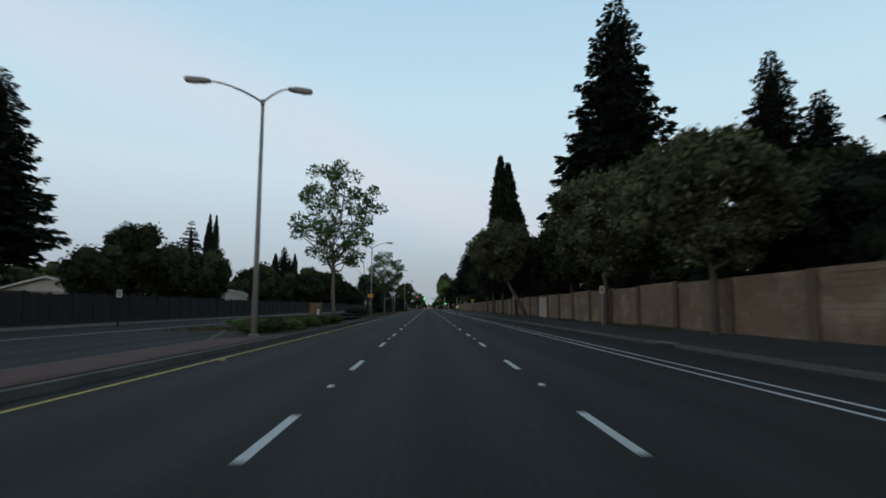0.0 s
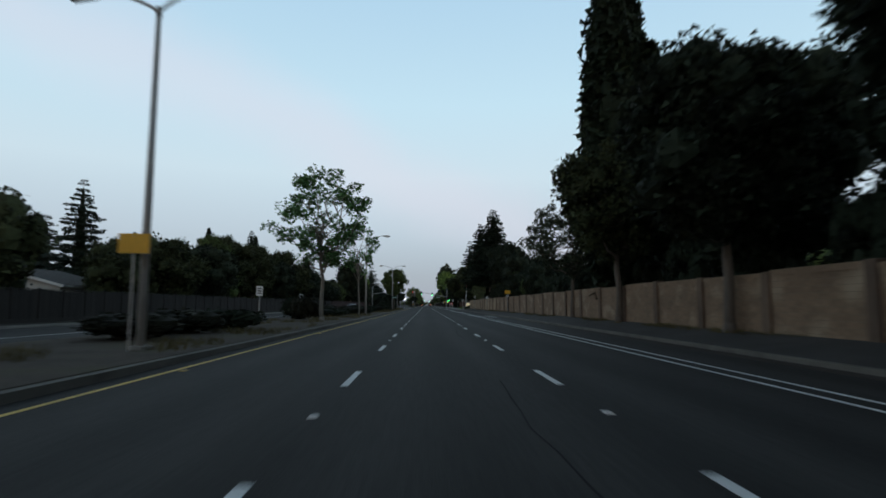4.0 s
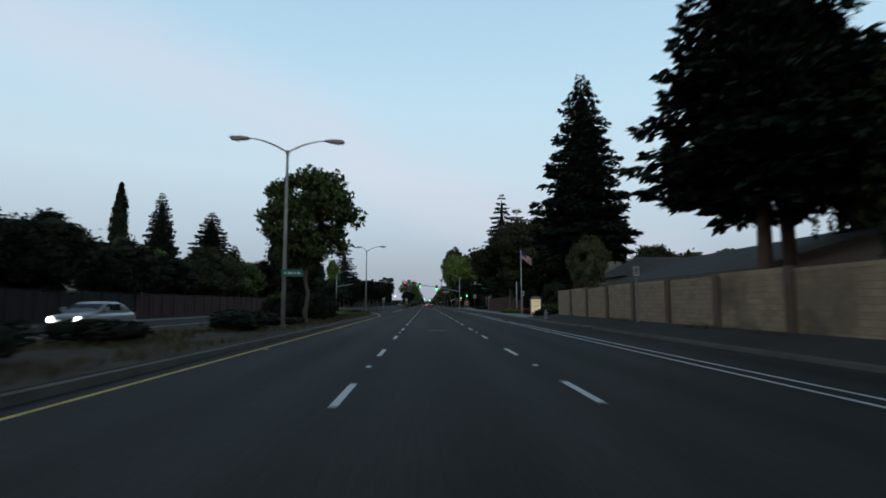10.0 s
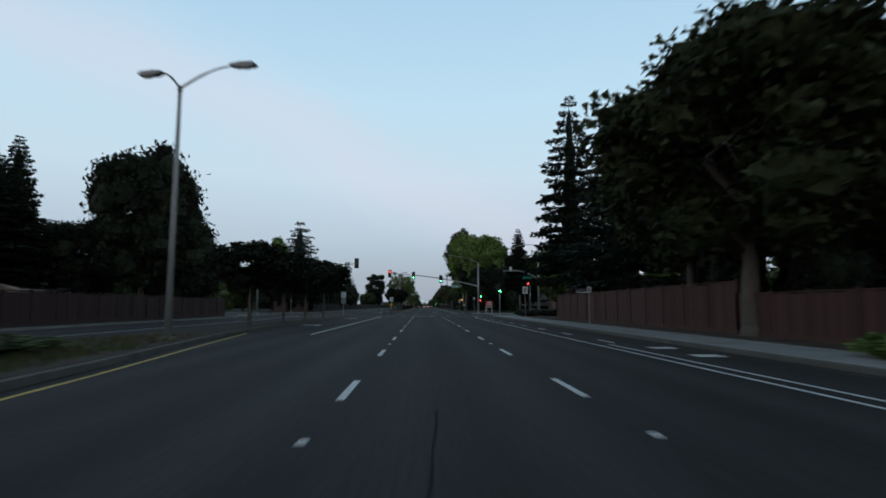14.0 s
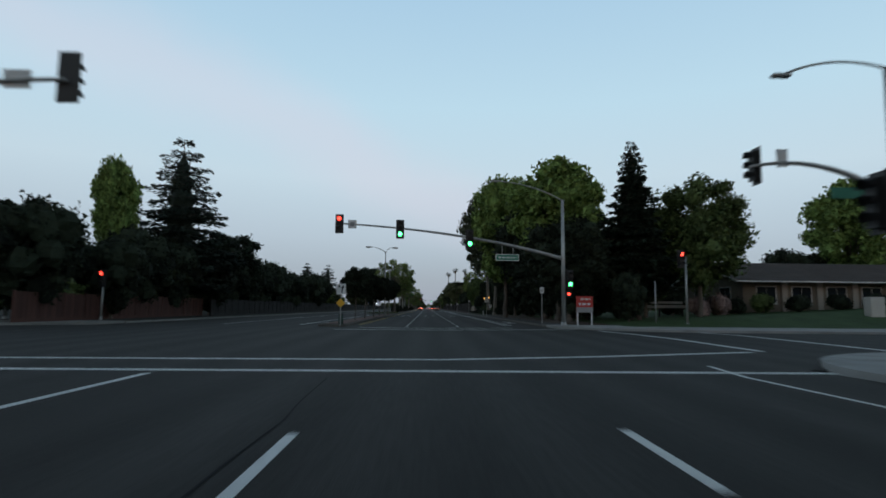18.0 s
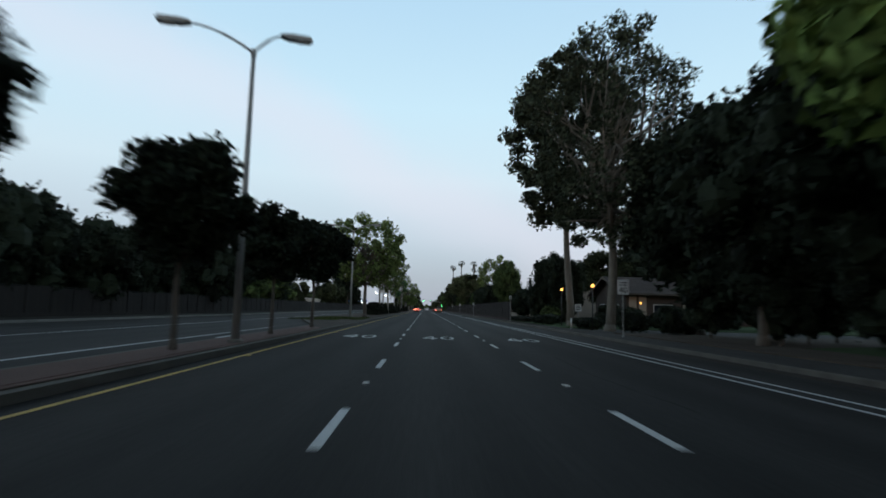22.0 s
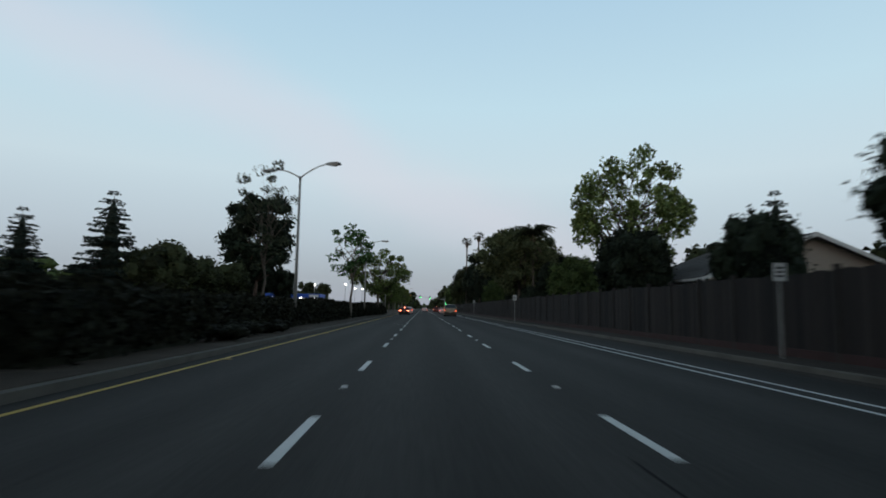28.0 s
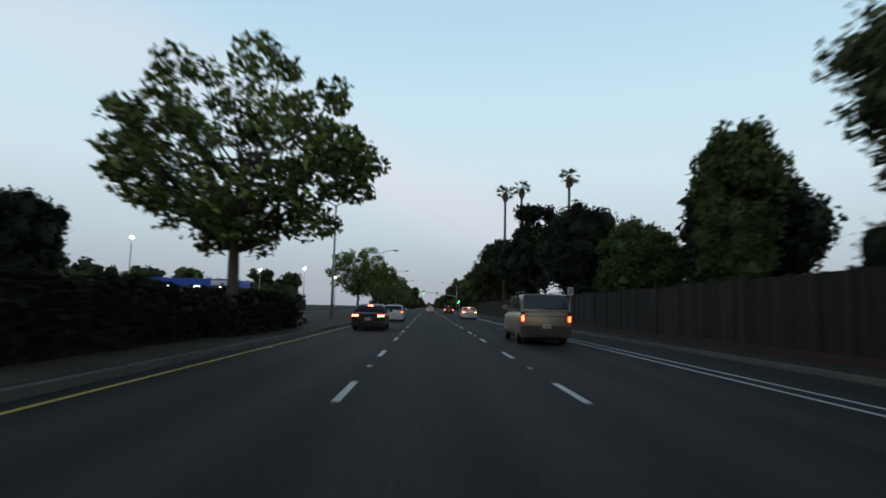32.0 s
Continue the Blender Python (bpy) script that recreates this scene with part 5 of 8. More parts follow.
# oaks and redwoods before the crossing
for x, y, h, k, w in (
    (12.6, 245, 14.0, "oak", 1.12), (20, 250, 15.5, "oak", 1.0), (15.5, 256, 16, "oak", 0.8), (19, 263, 18, "oak", 0.85), (26, 256, 14, "oak2", 1.0), (24, 268, 14, "oak", 0.9), (25, 240, 11, "oak2", 1.0), (31, 236, 10, "oak", 1.0),
    (17.4, 290.5, 27.5, "redwood", 0.88), (18.2, 273.5, 21, "cedar", 1.05), (23.5, 292, 7, "mass", 0.8), (29, 296, 6.5, "green", 0.9),
):
    plant(k, x, y, h, "by the red fence", w)
# the corner after the crossing
for x, y, h, k, w in (
    (12.6, 341, 16.8, "light", 0.9), (9.9, 360, 19.6, "light", 0.74), (13.5, 352, 14.5, "oak2", 1.05), (13.4, 345, 12, "oak2", 1.1), (12.6, 337, 10.5, "oak2", 1.0), (18.8, 337.5, 17.2, "fir", 0.8), (25.5, 338.5, 15.0, "green", 0.85), (22, 343, 12.5, "oak2", 0.9),
    (15.0, 359, 14.5, "oak2", 0.95), (14.5, 367, 13, "oak2", 0.95), (13.2, 373, 11.5, "oak2", 0.8), (17, 378, 12, "mass", 0.8), (62, 372, 11, "oak", 0.9), (60, 364, 21, "light", 0.82), (67, 358, 15, "pine", 0.8), (52, 366, 11, "oak2", 0.9), (20, 356, 15, "pine", 1.0),
):
    plant(k, x, y, h, "at the shaded corner", w, 0.2)
for x, y in ((17, 334), (18.5, 341), (17.5, 349), (17, 357), (18.5, 364), (18, 371), (20, 378), (23, 352), (22, 366), (20.5, 346), (20, 353), (20.5, 360), (25.5, 375), (30, 378), (16.2, 344), (16, 352), (16, 361), (16.5, 375)):
    plant("mass", x, y, 4.6, "under the corner trees", 0.62, 0.2)
for x, y in ((14.5, 16), (14.2, 27), (14, 38), (13.8, 73), (14, 84), (14, 96), (15, 244), (16, 252), (22, 246)):
    plant("mass", x, y, 4.4, WALLS if y < 200 else "under the oaks", 0.6, 0.4)
for x, y in ((18, 240), (19, 262), (25, 250), (24, 259), (30, 244), (17, 234.5), (22, 236)):
    plant("mass", x, y, 4.6, "under the oaks", 0.62, 0.15)
for x, y, h in ((14.2, 217.6, 1.6), (15.9, 219.2, 1.9), (16.8, 216.4, 2.0), (13.4, 215.4, 1.5), (15.3, 214.4, 1.9), (17.9, 221.0, 1.7), (13.0, 219.6, 1.0), (12.4, 213.8, 1.4)):
    plant("bush_dark", x, y, h, "before the tower building", 1.55, 0.2)
plant("open_euc", 11.8, 388.2, 23.0, "beside the driveway", 0.9, turn=40)
plant("euc", 12.1, 399.7, 26.5, "beside the driveway", 0.98, turn=150)
for x, y, h in ((20.6, 398.4, 2.1), (23.0, 398.8, 2.3), (25.6, 398.6, 2.2), (28.4, 398.8, 2.3), (20.4, 408, 2.0), (19.6, 412.0, 2.3)):
    plant("mass", x, y, h, "along the low house", 1.2, 0.2)
plant("oak2", 16.6, 385.4, 15.4, "beside the driveway", 0.85)
for x, y, h, k, w in ((38, 448, 29, "fir", 0.8), (14.2, 409.5, 7.5, "oak2", 0.7), (13.6, 414.5, 8.5, "oak2", 0.7), (15.5, 418.5, 8.5, "oak2", 0.8), (12.5, 417, 4.0, "mass", 0.5), (14, 424, 5.0, "oak2", 0.9), (26, 434, 11, "oak", 0.9), (13, 430, 4.6, "mass", 0.6), (18, 423, 5.2, "mass", 0.6), (18.5, 428, 4.8, "mass", 0.6), (32, 437, 12, "oak2", 1.0), (41, 437, 12, "oak", 0.9), (49, 434, 11, "oak2", 1.0), (57, 430, 12.5, "oak", 0.9), (63, 424, 11, "oak2", 1.0)):
    plant(k, x, y, h, "in the front garden", w, 0.2)
for x, y, h, k, w in (
    (13.0, 444, 9.6, "green", 0.62), (13.4, 449, 10.4, "green", 0.62), (14.0, 454, 10.6, "green", 0.6), (15.0, 460, 10.8, "green", 0.6), (13.5, 437, 4.4, "oak2", 0.9), (14.0, 433, 4.4, "oak2", 1.0), (17, 447, 5.6, "oak2", 1.3), (17.5, 442, 5.4, "oak2", 1.3), (21, 446, 6.2, "oak2", 1.2), (15, 430, 4.6, "mass", 0.7), (13, 466, 7, "oak2", 0.8), (13, 475, 5.6, "mass", 0.6),
    (18.6, 504.5, 16.8, "sycamore", 0.8), (13.8, 491, 7.4, "oak2", 0.85), (12.8, 487, 6.6, "oak2", 0.75), (26, 494, 10.5, "cedar", 0.8), (13.5, 507, 6.8, "green", 0.8), (14, 515, 7, "oak2", 0.8), (13.2, 500, 6, "green", 0.8),
    (19, 531, 9.5, "oak2", 1.0), (12.4, 528.2, 12.6, "street_olive", 1.1), (13.2, 534.5, 10.6, "street_olive", 0.95), (15.0, 549.5, 8.2, "oak2", 1.0), (12.6, 546.5, 6.6, "green", 0.7), (13.6, 548, 10.4, "green_clear", 0.62), (12.6, 556, 6.4, "green", 1.0), (15.5, 566, 9, "green", 0.9), (13.8, 575, 12, "oak2", 0.8), (16, 585, 13, "oak", 0.8),
    (14, 597, 17, "pine", 0.75), (15, 612, 14, "oak2", 0.8), (14, 630, 15, "oak", 0.8), (12.9, 561, 5.2, "green", 1.0), (21, 560, 12, "far_oak", 0.9),
):
    plant(k, x, y, h, "behind the board fence", w, 0.2)
for y in (516, 520.5, 525, 529.5, 534, 538.5):
    plant("mass", 13.2, y, 4.4, "behind the board fence", 0.55, 0.2)
plant("feather", 13.5, 524.6, 11.0, "behind the board fence", 1.0)
for x, y, h in ((16.4, 625, 24), (21.2, 609, 22.6), (12, 615, 21), (24, 640, 22)):
    plant("palm", x, y, h, "behind the gardens")
# across the road, along its whole length
for x, y, h, k, w in (
    (-29.5, 37, 17.5, "fir", 1.0), (-26.5, 30, 7, "oak2", 0.9), (-29, 56, 9.8, "oak", 0.9), (-29.3, 74.5, 13.4, "cypress", 0.55), (-27.9, 73, 13.0, "cypress", 0.5), (-30.6, 77, 12.0, "cypress", 0.5), (-33, 70, 8, "oak2", 0.9),
    (-83, 197, 31, "redwood", 1.0), (-55, 203, 20, "cypress", 1.1), (-66, 279, 27, "cypress", 1.2), (-48, 118, 12, "pine", 0.9), (-60, 150, 15, "cedar", 1.0),
    (-26.5, 172, 9.5, "oak", 1.0), (-26.5, 179, 9.0, "oak2", 1.2), (-27, 187, 8.6, "oak2", 1.2), (-27, 196, 8.0, "oak2", 1.2), (-26.5, 206, 7.0, "oak2", 1.2), (-27, 216, 6.5, "oak2", 1.2), (-28, 228, 6.5, "oak", 1.2), (-27, 164, 9.5, "oak2", 0.9), (-27, 142, 10.2, "oak", 1.0), (-27.5, 132, 9.2, "oak2", 1.05), (-28, 123, 8.6, "oak", 1.0), (-29.6, 282, 19.6, "oak2", 0.72), (-38.5, 287, 12, "oak2", 1.0), (-27.0, 283, 12, "oak2", 0.9), (-46.5, 279, 20.8, "fir", 1.25), (-42.5, 282, 14, "fir", 1.1), (-88, 345, 38, "fir", 0.75), (-81, 331, 30, "fir", 0.7), (-36, 250, 11, "oak", 0.8), (-30, 285, 10, "oak2", 0.9), (-27.5, 290, 8, "oak2", 0.9), (-33, 240, 9, "oak2", 1.0), (-70, 250, 17, "redwood", 0.9),
    (-28.2, 349, 20, "cedar", 1.15), (-30.5, 340, 16, "light", 0.42), (-27.5, 366, 12.5, "pine", 1.0), (-27.5, 358, 11, "oak2", 0.9), (-33, 334, 9, "oak", 0.9),
    (-31.5, 463, 14.2, "cedar", 1.15), (-30, 426, 8, "cypress", 2.6), (-34, 428, 8, "cypress", 2.6), (-40, 470, 14, "cedar", 1.0), (-58, 558, 22, "cedar", 1.0), (-27.6, 545.5, 21.5, "pine", 0.92), (-30, 552, 11, "oak2", 0.9),
    (-36, 478, 8, "bare_pale", 1.2), (-27, 560, 9, "oak2", 0.8), (-42, 512, 11, "cedar", 1.0),
):
    plant(k, x, y, h, OPP, w)
for i in range(52):
    y = 20 + i * 13 + rr.uniform(-5, 5)
    if 296 < y < 326 or 556 < y < 720:
        continue
    plant(rr.choice(("far_oak", "far_oak", "far_green", "far_oak")), -rr.uniform(27.5, 38), y, rr.uniform(6.0, 9.5), OPP, rr.uniform(0.8, 1.1))
for y in range(326, 430, 7):
    plant("mass", -26.2 - rr.uniform(0, 3), y + rr.uniform(-2, 2), rr.uniform(6.2, 9.4), OPP, 0.72)
for y in range(138, 172, 8):
    plant("oak" if y % 3 else "green", -26.5 - rr.uniform(0, 5), y, rr.uniform(10, 14), OPP, 0.75)
# the far end of the road
for y in range(650, 740, 14):
    plant(rr.choice(("far_oak", "far_green")), rr.uniform(12, 20), y, rr.uniform(8, 15), "beside the far road", 0.9)
for x, y, h in ((14.6, 397.2, 1.3), (17.0, 397.4, 1.2), (19.2, 397.6, 1.5), (22, 397.2, 1.2), (25, 397.4, 1.4)):
    plant("bush_dark", x, y, h, "beside the driveway", 1.4, 0.2)
for k in range(26):
    plant(rr.choice(("bush_light", "bush_green", "bush_green")), rr.uniform(-9.4, -6.9), rr.uniform(24.5, 43), rr.uniform(0.42, 0.70), MED, rr.uniform(0.6, 1.1), turn=k * 77)
for y in range(337, 382, 6):
    plant("mass", 13.6 + 0.5 * math.sin(y), y, 4.3 + 0.4 * math.sin(y * 2), "under the corner trees", 0.75, 0.2)
# shrubs: heights are of the bush
for x, y, h, w, k in (
    (-9.3, 34, 0.5, 3.4, "bush_light"), (-9.8, 37.5, 0.5, 3.4, "bush_green"), (-9.0, 41, 0.45, 3.0, "bush_light"), (-10.5, 46, 0.4, 4.0, "bush_green"), (-9.2, 52, 0.4, 3.5, "bush"),
    (-9.5, 68, 0.5, 2.2, "bush_dark"), (-10.5, 80, 0.9, 2.0, "bush"), (-10.5, 84, 1.0, 2.0, "bush"), (-10, 88, 1.0, 2.0, "bush_dark"), (-9.8, 105.5, 1.45, 1.3, "bush"), (-11, 107, 1.4, 1.4, "bush_dark"),
    (-10, 118, 0.6, 1.8, "bush_dark"), (-11.5, 122, 0.9, 1.6, "bush"), (-9.3, 128, 0.7, 1.6, "bush"), (-8.4, 134, 0.7, 1.5, "bush_dark"), (-10.3, 133, 0.8, 1.5, "bush"), (-9.2, 141, 0.6, 1.5, "bush_dark"),
    (-11, 147, 0.9, 1.2, "bush"), (-9.4, 152, 0.9, 1.2, "bush_dark"), (-11.6, 153, 0.9, 1.3, "bush_dark"), (-9.2, 157, 0.8, 1.3, "bush"), (-10.6, 163, 0.7, 1.4, "bush"), (-9.4, 168, 0.8, 1.3, "bush_dark"),
    (-10.6, 175, 0.6, 1.6, "bush_dark"), (-8.8, 183, 0.7, 1.4, "bush_dark"), (-10, 187, 0.7, 1.7, "bush"), (-8.6, 190, 0.5, 1.6, "bush_dark"), (-8.6, 199.5, 2.1, 1.5, "bush_dark"), (-10.4, 201, 2.2, 1.7, "bush_dark"), (-8.7, 203, 2.1, 1.6, "bush_dark"), (-11, 205, 2.0, 1.6, "bush_dark"), (-11, 197.5, 1.7, 1.5, "bush_dark"),
    (-10, 214, 0.35, 3.0, "bush_light"), (-10.5, 222, 0.35, 2.6, "bush_light"), (-11, 236, 0.5, 2.4, "bush_green"),
):
    plant(k, x, y, h * (1.3 if 100 < y < 190 else 1), MED, w * (1.2 if 100 < y < 190 else 1), turn=x * 40)
for x, y, h, w, k in (
    (11.5, 211, 1.2, 1.5, "bush_green"), (12.8, 211.8, 1.4, 1.5, "bush_dark"), (14, 211, 1.5, 1.4, "bush_green"), (10.6, 209.6, 0.8, 1.6, "bush_dark"), (11.4, 233.5, 0.5, 2.0, "bush_light"), (12.6, 234.4, 0.6, 1.8, "flowers"), (13.6, 233.6, 0.6, 2.0, "flowers"), (11.0, 235.8, 0.6, 1.8, "bush_light"),
    (14, 231.7, 0.5, 2.0, "flowers"), (12.2, 292, 0.7, 1.8, "bush_dark"), (14, 294, 0.8, 1.8, "bush"), (15.6, 291.5, 0.8, 1.8, "bush_dark"),
    
    (12.6, 386, 1.4, 1.3, "bush_dark"), (13.8, 383.5, 1.8, 1.2, "bush_dark"), (11.4, 391.5, 0.9, 1.5, "bush_dark"), (14.8, 384, 1.3, 1.4, "bush"), (12.4, 395.5, 0.8, 1.6, "bush_dark"),
    (10.8, 402.5, 1.0, 1.7, "bush_dark"), (11.2, 406, 0.9, 1.7, "bush_dark"), (12.2, 409, 1.3, 1.5, "bush_green"), (13.0, 412, 1.8, 1.5, "bush_green"), (11.0, 413.5, 0.6, 2.0, "bush"), (10.9, 417.5, 0.6, 2.0, "bush_dark"), (14.5, 415, 2.2, 1.3, "bush"),
):
    plant(k, x, y, h, "beside the pavement", w, 0.18, turn=x * 40)
for x, y, h, w in ((-7.2, 472.2, 0.55, 1.0), (-7.6, 475.0, 0.6, 1.1), (-7.1, 477.6, 0.5, 0.9), (-7.5, 480.4, 0.55, 1.0)):
    plant("bush", x, y, h, MED, w, 0.16, turn=y * 9)
for x, y, h, w, k in ((26.6, 341, 2.0, 1.5, "pink"), (28.6, 341.6, 2.3, 1.5, "pink"), (30.4, 341.4, 1.7, 1.3, "bush_dark"), (26, 346, 2.2, 1.6, "bush_dark"), (33.5, 342, 2.0, 1.6, "bush_green"), (37, 341.5, 1.8, 1.5, "bush_dark"), (41, 341.5, 1.7, 1.4, "bush_dark"), (45, 341.5, 1.6, 1.4, "bush_dark"), (49.5, 341.5, 1.7, 1.4, "bush_dark")):
    plant(k, x, y, h, "on the corner lawn", w, 0.15 + (x - 14) * 0.05, turn=x * 40)
DESIGN = {"leaning": 10, "street_olive": 10, "street_dark": 10, "pepper": 9.5, "open_euc": 18, "wispy": 10, "weeper": 12, "green_clear": 10, "far_oak": 10, "street_oak": 10, "far_green": 10, "oak": 10, "oak2": 10, "green": 10, "light": 10, "mass": 8, "dome": 6, "sycamore": 11, "airy": 13, "airy2": 12, "tallsyc": 13, "euc": 18, "redwood": 20, "fir": 20, "cedar": 16,
          "pine": 14, "cypress": 12, "bare": 9.5, "bare_pale": 7, "palm": 20, "feather": 10}
for kind, places in planting.items():
    proto = PLANTS[kind]()
    spots = []
    for x, y, z, h, w, where, turn in places:
        k = h / DESIGN.get(kind, 1.0)
        kw = (k * w) if kind in DESIGN else w
        if kind in ("cypress",):
            kw = min(k, 1.0) * w if k < 1.6 else 1.5 * w
        m = pose(x, y, z, 0, 0, (x * 53 + y * 31) % 360 if turn is None else turn) @ Matrix.Diagonal((kw, kw, k, 1))
        spots.append((m, where))
    for m, where in spots[1:]:
        tagged(copy_thing(proto, m), KIND_TEXT[kind] + " " + where, "shrub" if kind not in DESIGN else "tree", kind + " plants")
    proto.matrix_basis = spots[0][0]
    tagged(proto, KIND_TEXT[kind] + " " + spots[0][1], "shrub" if kind not in DESIGN else "tree", kind + " plants")


# ---- far woods: crowns too far off to tell apart ----
def woods_tree(seed, clumps, per):
    """One low crown of 10 m height as corner and face arrays."""
    rng = np.random.default_rng(seed)
    m = Mesh()
    for i in range(clumps):
        a, q, z = rng.uniform(0, 6.283), rng.uniform(0.2, 1.0) ** 0.5, rng.uniform(0.1, 0.88)
        w = 3.7 * math.sin(math.pi * min(0.95, 0.18 + 0.8 * z)) ** 0.6
        p = np.array([math.cos(a) * q * w, math.sin(a) * q * w, z * 10])
        r = rng.uniform(1.1, 1.8)
        d = rng.normal(size=(per, 3))
        d /= np.linalg.norm(d, axis=1, keepdims=True)
        m.quads(leaves_at(p + d * r * rng.uniform(0.6, 1.1, (per, 1)), 0.6, rng))
        m.blob(p, r * 0.85, r * 0.85, r * 0.75, 0.5, seed + i, 6, 4)
    m.blob((0, 0, 3.6), 2.4, 2.4, 4.0, 0.4, seed, 7, 5)
    return np.array(m.v), m.f


wr_ = random.Random(9)
crowns = [woods_tree(61, 22, 26), woods_tree(62, 20, 26), woods_tree(63, 24, 22)]
stand = []
for i in range(26):
    stand.append((-wr_.uniform(45, 75), 60 + i * 26, wr_.uniform(8, 13), 1.0))
    east = (wr_.uniform(34, 64), 20 + i * 26, wr_.uniform(8, 13), 1.0)
    if not (290 < east[1] < 420 or 190 < east[1] < 240):
        stand.append(east)
for k in range(14):
    stand += [(66 + 8 * (k % 3), 235 + 14 * k, 10 + k % 4, 1.1), (-64 - 9 * (k % 3), 240 + 13 * k, 10 + k % 4, 1.1)]
for k in range(7):
    stand += [(150 + 6 * (k % 2), 293 + 6 * k, 9, 1.2), (-150 - 6 * (k % 2), 293 + 6 * k, 9, 1.2)]
for i in range(30):
    y = 740 + i * 24
    stand += [(wr_.uniform(12, 20), y, wr_.uniform(8, 14), 0.9), (-wr_.uniform(8, 24), y + 10, wr_.uniform(7, 12), 0.9)]
for i in range(86):
    y = -30 + i * 11
    if not 296 < y < 324:
        stand += [(92 + wr_.uniform(-5, 5), y, wr_.uniform(8, 12), 1.5), (-98 + wr_.uniform(-5, 5), y, wr_.uniform(9, 14), 1.5)]
for x in range(-96, 100, 7):
    stand.append((x, END + 4 + wr_.uniform(0, 8), wr_.uniform(7, 10) if abs(x) < 30 else 11, 1.2))
for leaf, which in ((LEAF_OAK, 0), (LEAF_MID, 1)):
    m = Mesh()
    for k, (x, y, h, w) in enumerate(stand):
        if (k * 7 % 3 == 0) != bool(which):
            continue
        v, f = crowns[k % 3]
        c, sn = math.cos(k * 1.7), math.sin(k * 1.7)
        q = h / 10
        p = np.stack([x + (v[:, 0] * c - v[:, 1] * sn) * q * w, y + (v[:, 0] * sn + v[:, 1] * c) * q * w, 0.05 + v[:, 2] * q], 1)
        n = len(m.v)
        m.v += p.tolist()
        m.f += [tuple(i + n for i in g) for g in f]
    tagged(part("far_woods", m, leaf), "distant dark broadleaf woods behind the houses" if not which else "distant green woods behind the houses", "woods", "", "stuff")


# ---- clipped hedges on the median ----
def hedge(y0, y1, x0, x1, h, seed, mat=HEDGE_LEAF):
    """A clipped bank of shrubs with a rounded, lumpy top."""
    rng = np.random.default_rng(seed)
    root = thing("hedge", pose(0, y0, 0.16), "dense dark clipped hedge with a rounded top on the median", "hedge", "median hedges")
    l = y1 - y0
    ny, nu = max(4, int(l / 0.45)), 13

    def skin(v, u):
        lump = 1 + 0.24 * noise.noise(Vector((v * 0.62, u * 2.0, seed))) + 0.09 * noise.noise(Vector((v * 1.9, u * 5, seed + 4)))
        end = min(1.0, (min(v, l - v) / 1.1 + 0.02)) ** 0.42
        a = math.pi * u
        sx, sz = math.cos(a), math.sin(a)
        sx = math.copysign(abs(sx) ** 0.72, sx)
        sz = sz ** 0.78
        half = (x1 - x0) / 2 * (0.78 + 0.22 * end) * lump
        return ((x0 + x1) / 2 - sx * half, v, h * sz * end * lump)

    body = Mesh()
    for i in range(ny + 1):
        for k in range(nu):
            p = skin(l * i / ny, k / (nu - 1))
            body.v.append(((p[0] - (x0 + x1) / 2) * 0.86 + (x0 + x1) / 2, p[1] * 0.98 + 0.01 * l, p[2] * 0.87 - 0.05))
    for i in range(ny):
        for k in range(nu - 1):
            a = i * nu + k
            body.f.append((a, a + nu, a + nu + 1, a + 1))
    body.f += [tuple(range(nu)), tuple(reversed(range(ny * nu, ny * nu + nu)))]
    n = int(l * 620)
    pts = np.array([skin(rng.uniform(0, l), rng.uniform(0.01, 0.99)) for _ in range(n)])
    mid = np.array([(x0 + x1) / 2, 0, h * 0.4])
    pts[:, [0, 2]] += ((mid - pts) * rng.uniform(-0.05, 0.17, (n, 1)))[:, [0, 2]]
    pts += rng.normal(size=(n, 3)) * 0.04
    leaves = Mesh()
    leaves.quads(leaves_at(pts, 0.13, rng, -0.1))
    part("body", body, mat, root)
    part("foliage", leaves, mat, root)
    for k in range(int(l / 2.4)):
        part("stem", Mesh().tube([(0, 0, -0.2), (0.1, 0.1, 0.6), (0.2, -0.1, h * 0.6)], [0.05, 0.04, 0.02], 5), BARK, root, at=pose((x0 + x1) / 2, 1.2 + 2.4 * k, 0))


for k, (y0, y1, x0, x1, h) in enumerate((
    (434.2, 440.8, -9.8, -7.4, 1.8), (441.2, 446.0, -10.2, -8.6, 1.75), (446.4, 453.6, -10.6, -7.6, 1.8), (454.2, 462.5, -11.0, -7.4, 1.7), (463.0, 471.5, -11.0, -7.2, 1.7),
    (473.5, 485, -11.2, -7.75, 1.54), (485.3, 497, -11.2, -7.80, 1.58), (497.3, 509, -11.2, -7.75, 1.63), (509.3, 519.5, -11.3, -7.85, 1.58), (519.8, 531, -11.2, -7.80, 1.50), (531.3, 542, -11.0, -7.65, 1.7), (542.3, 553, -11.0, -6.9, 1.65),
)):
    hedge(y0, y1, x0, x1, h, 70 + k)


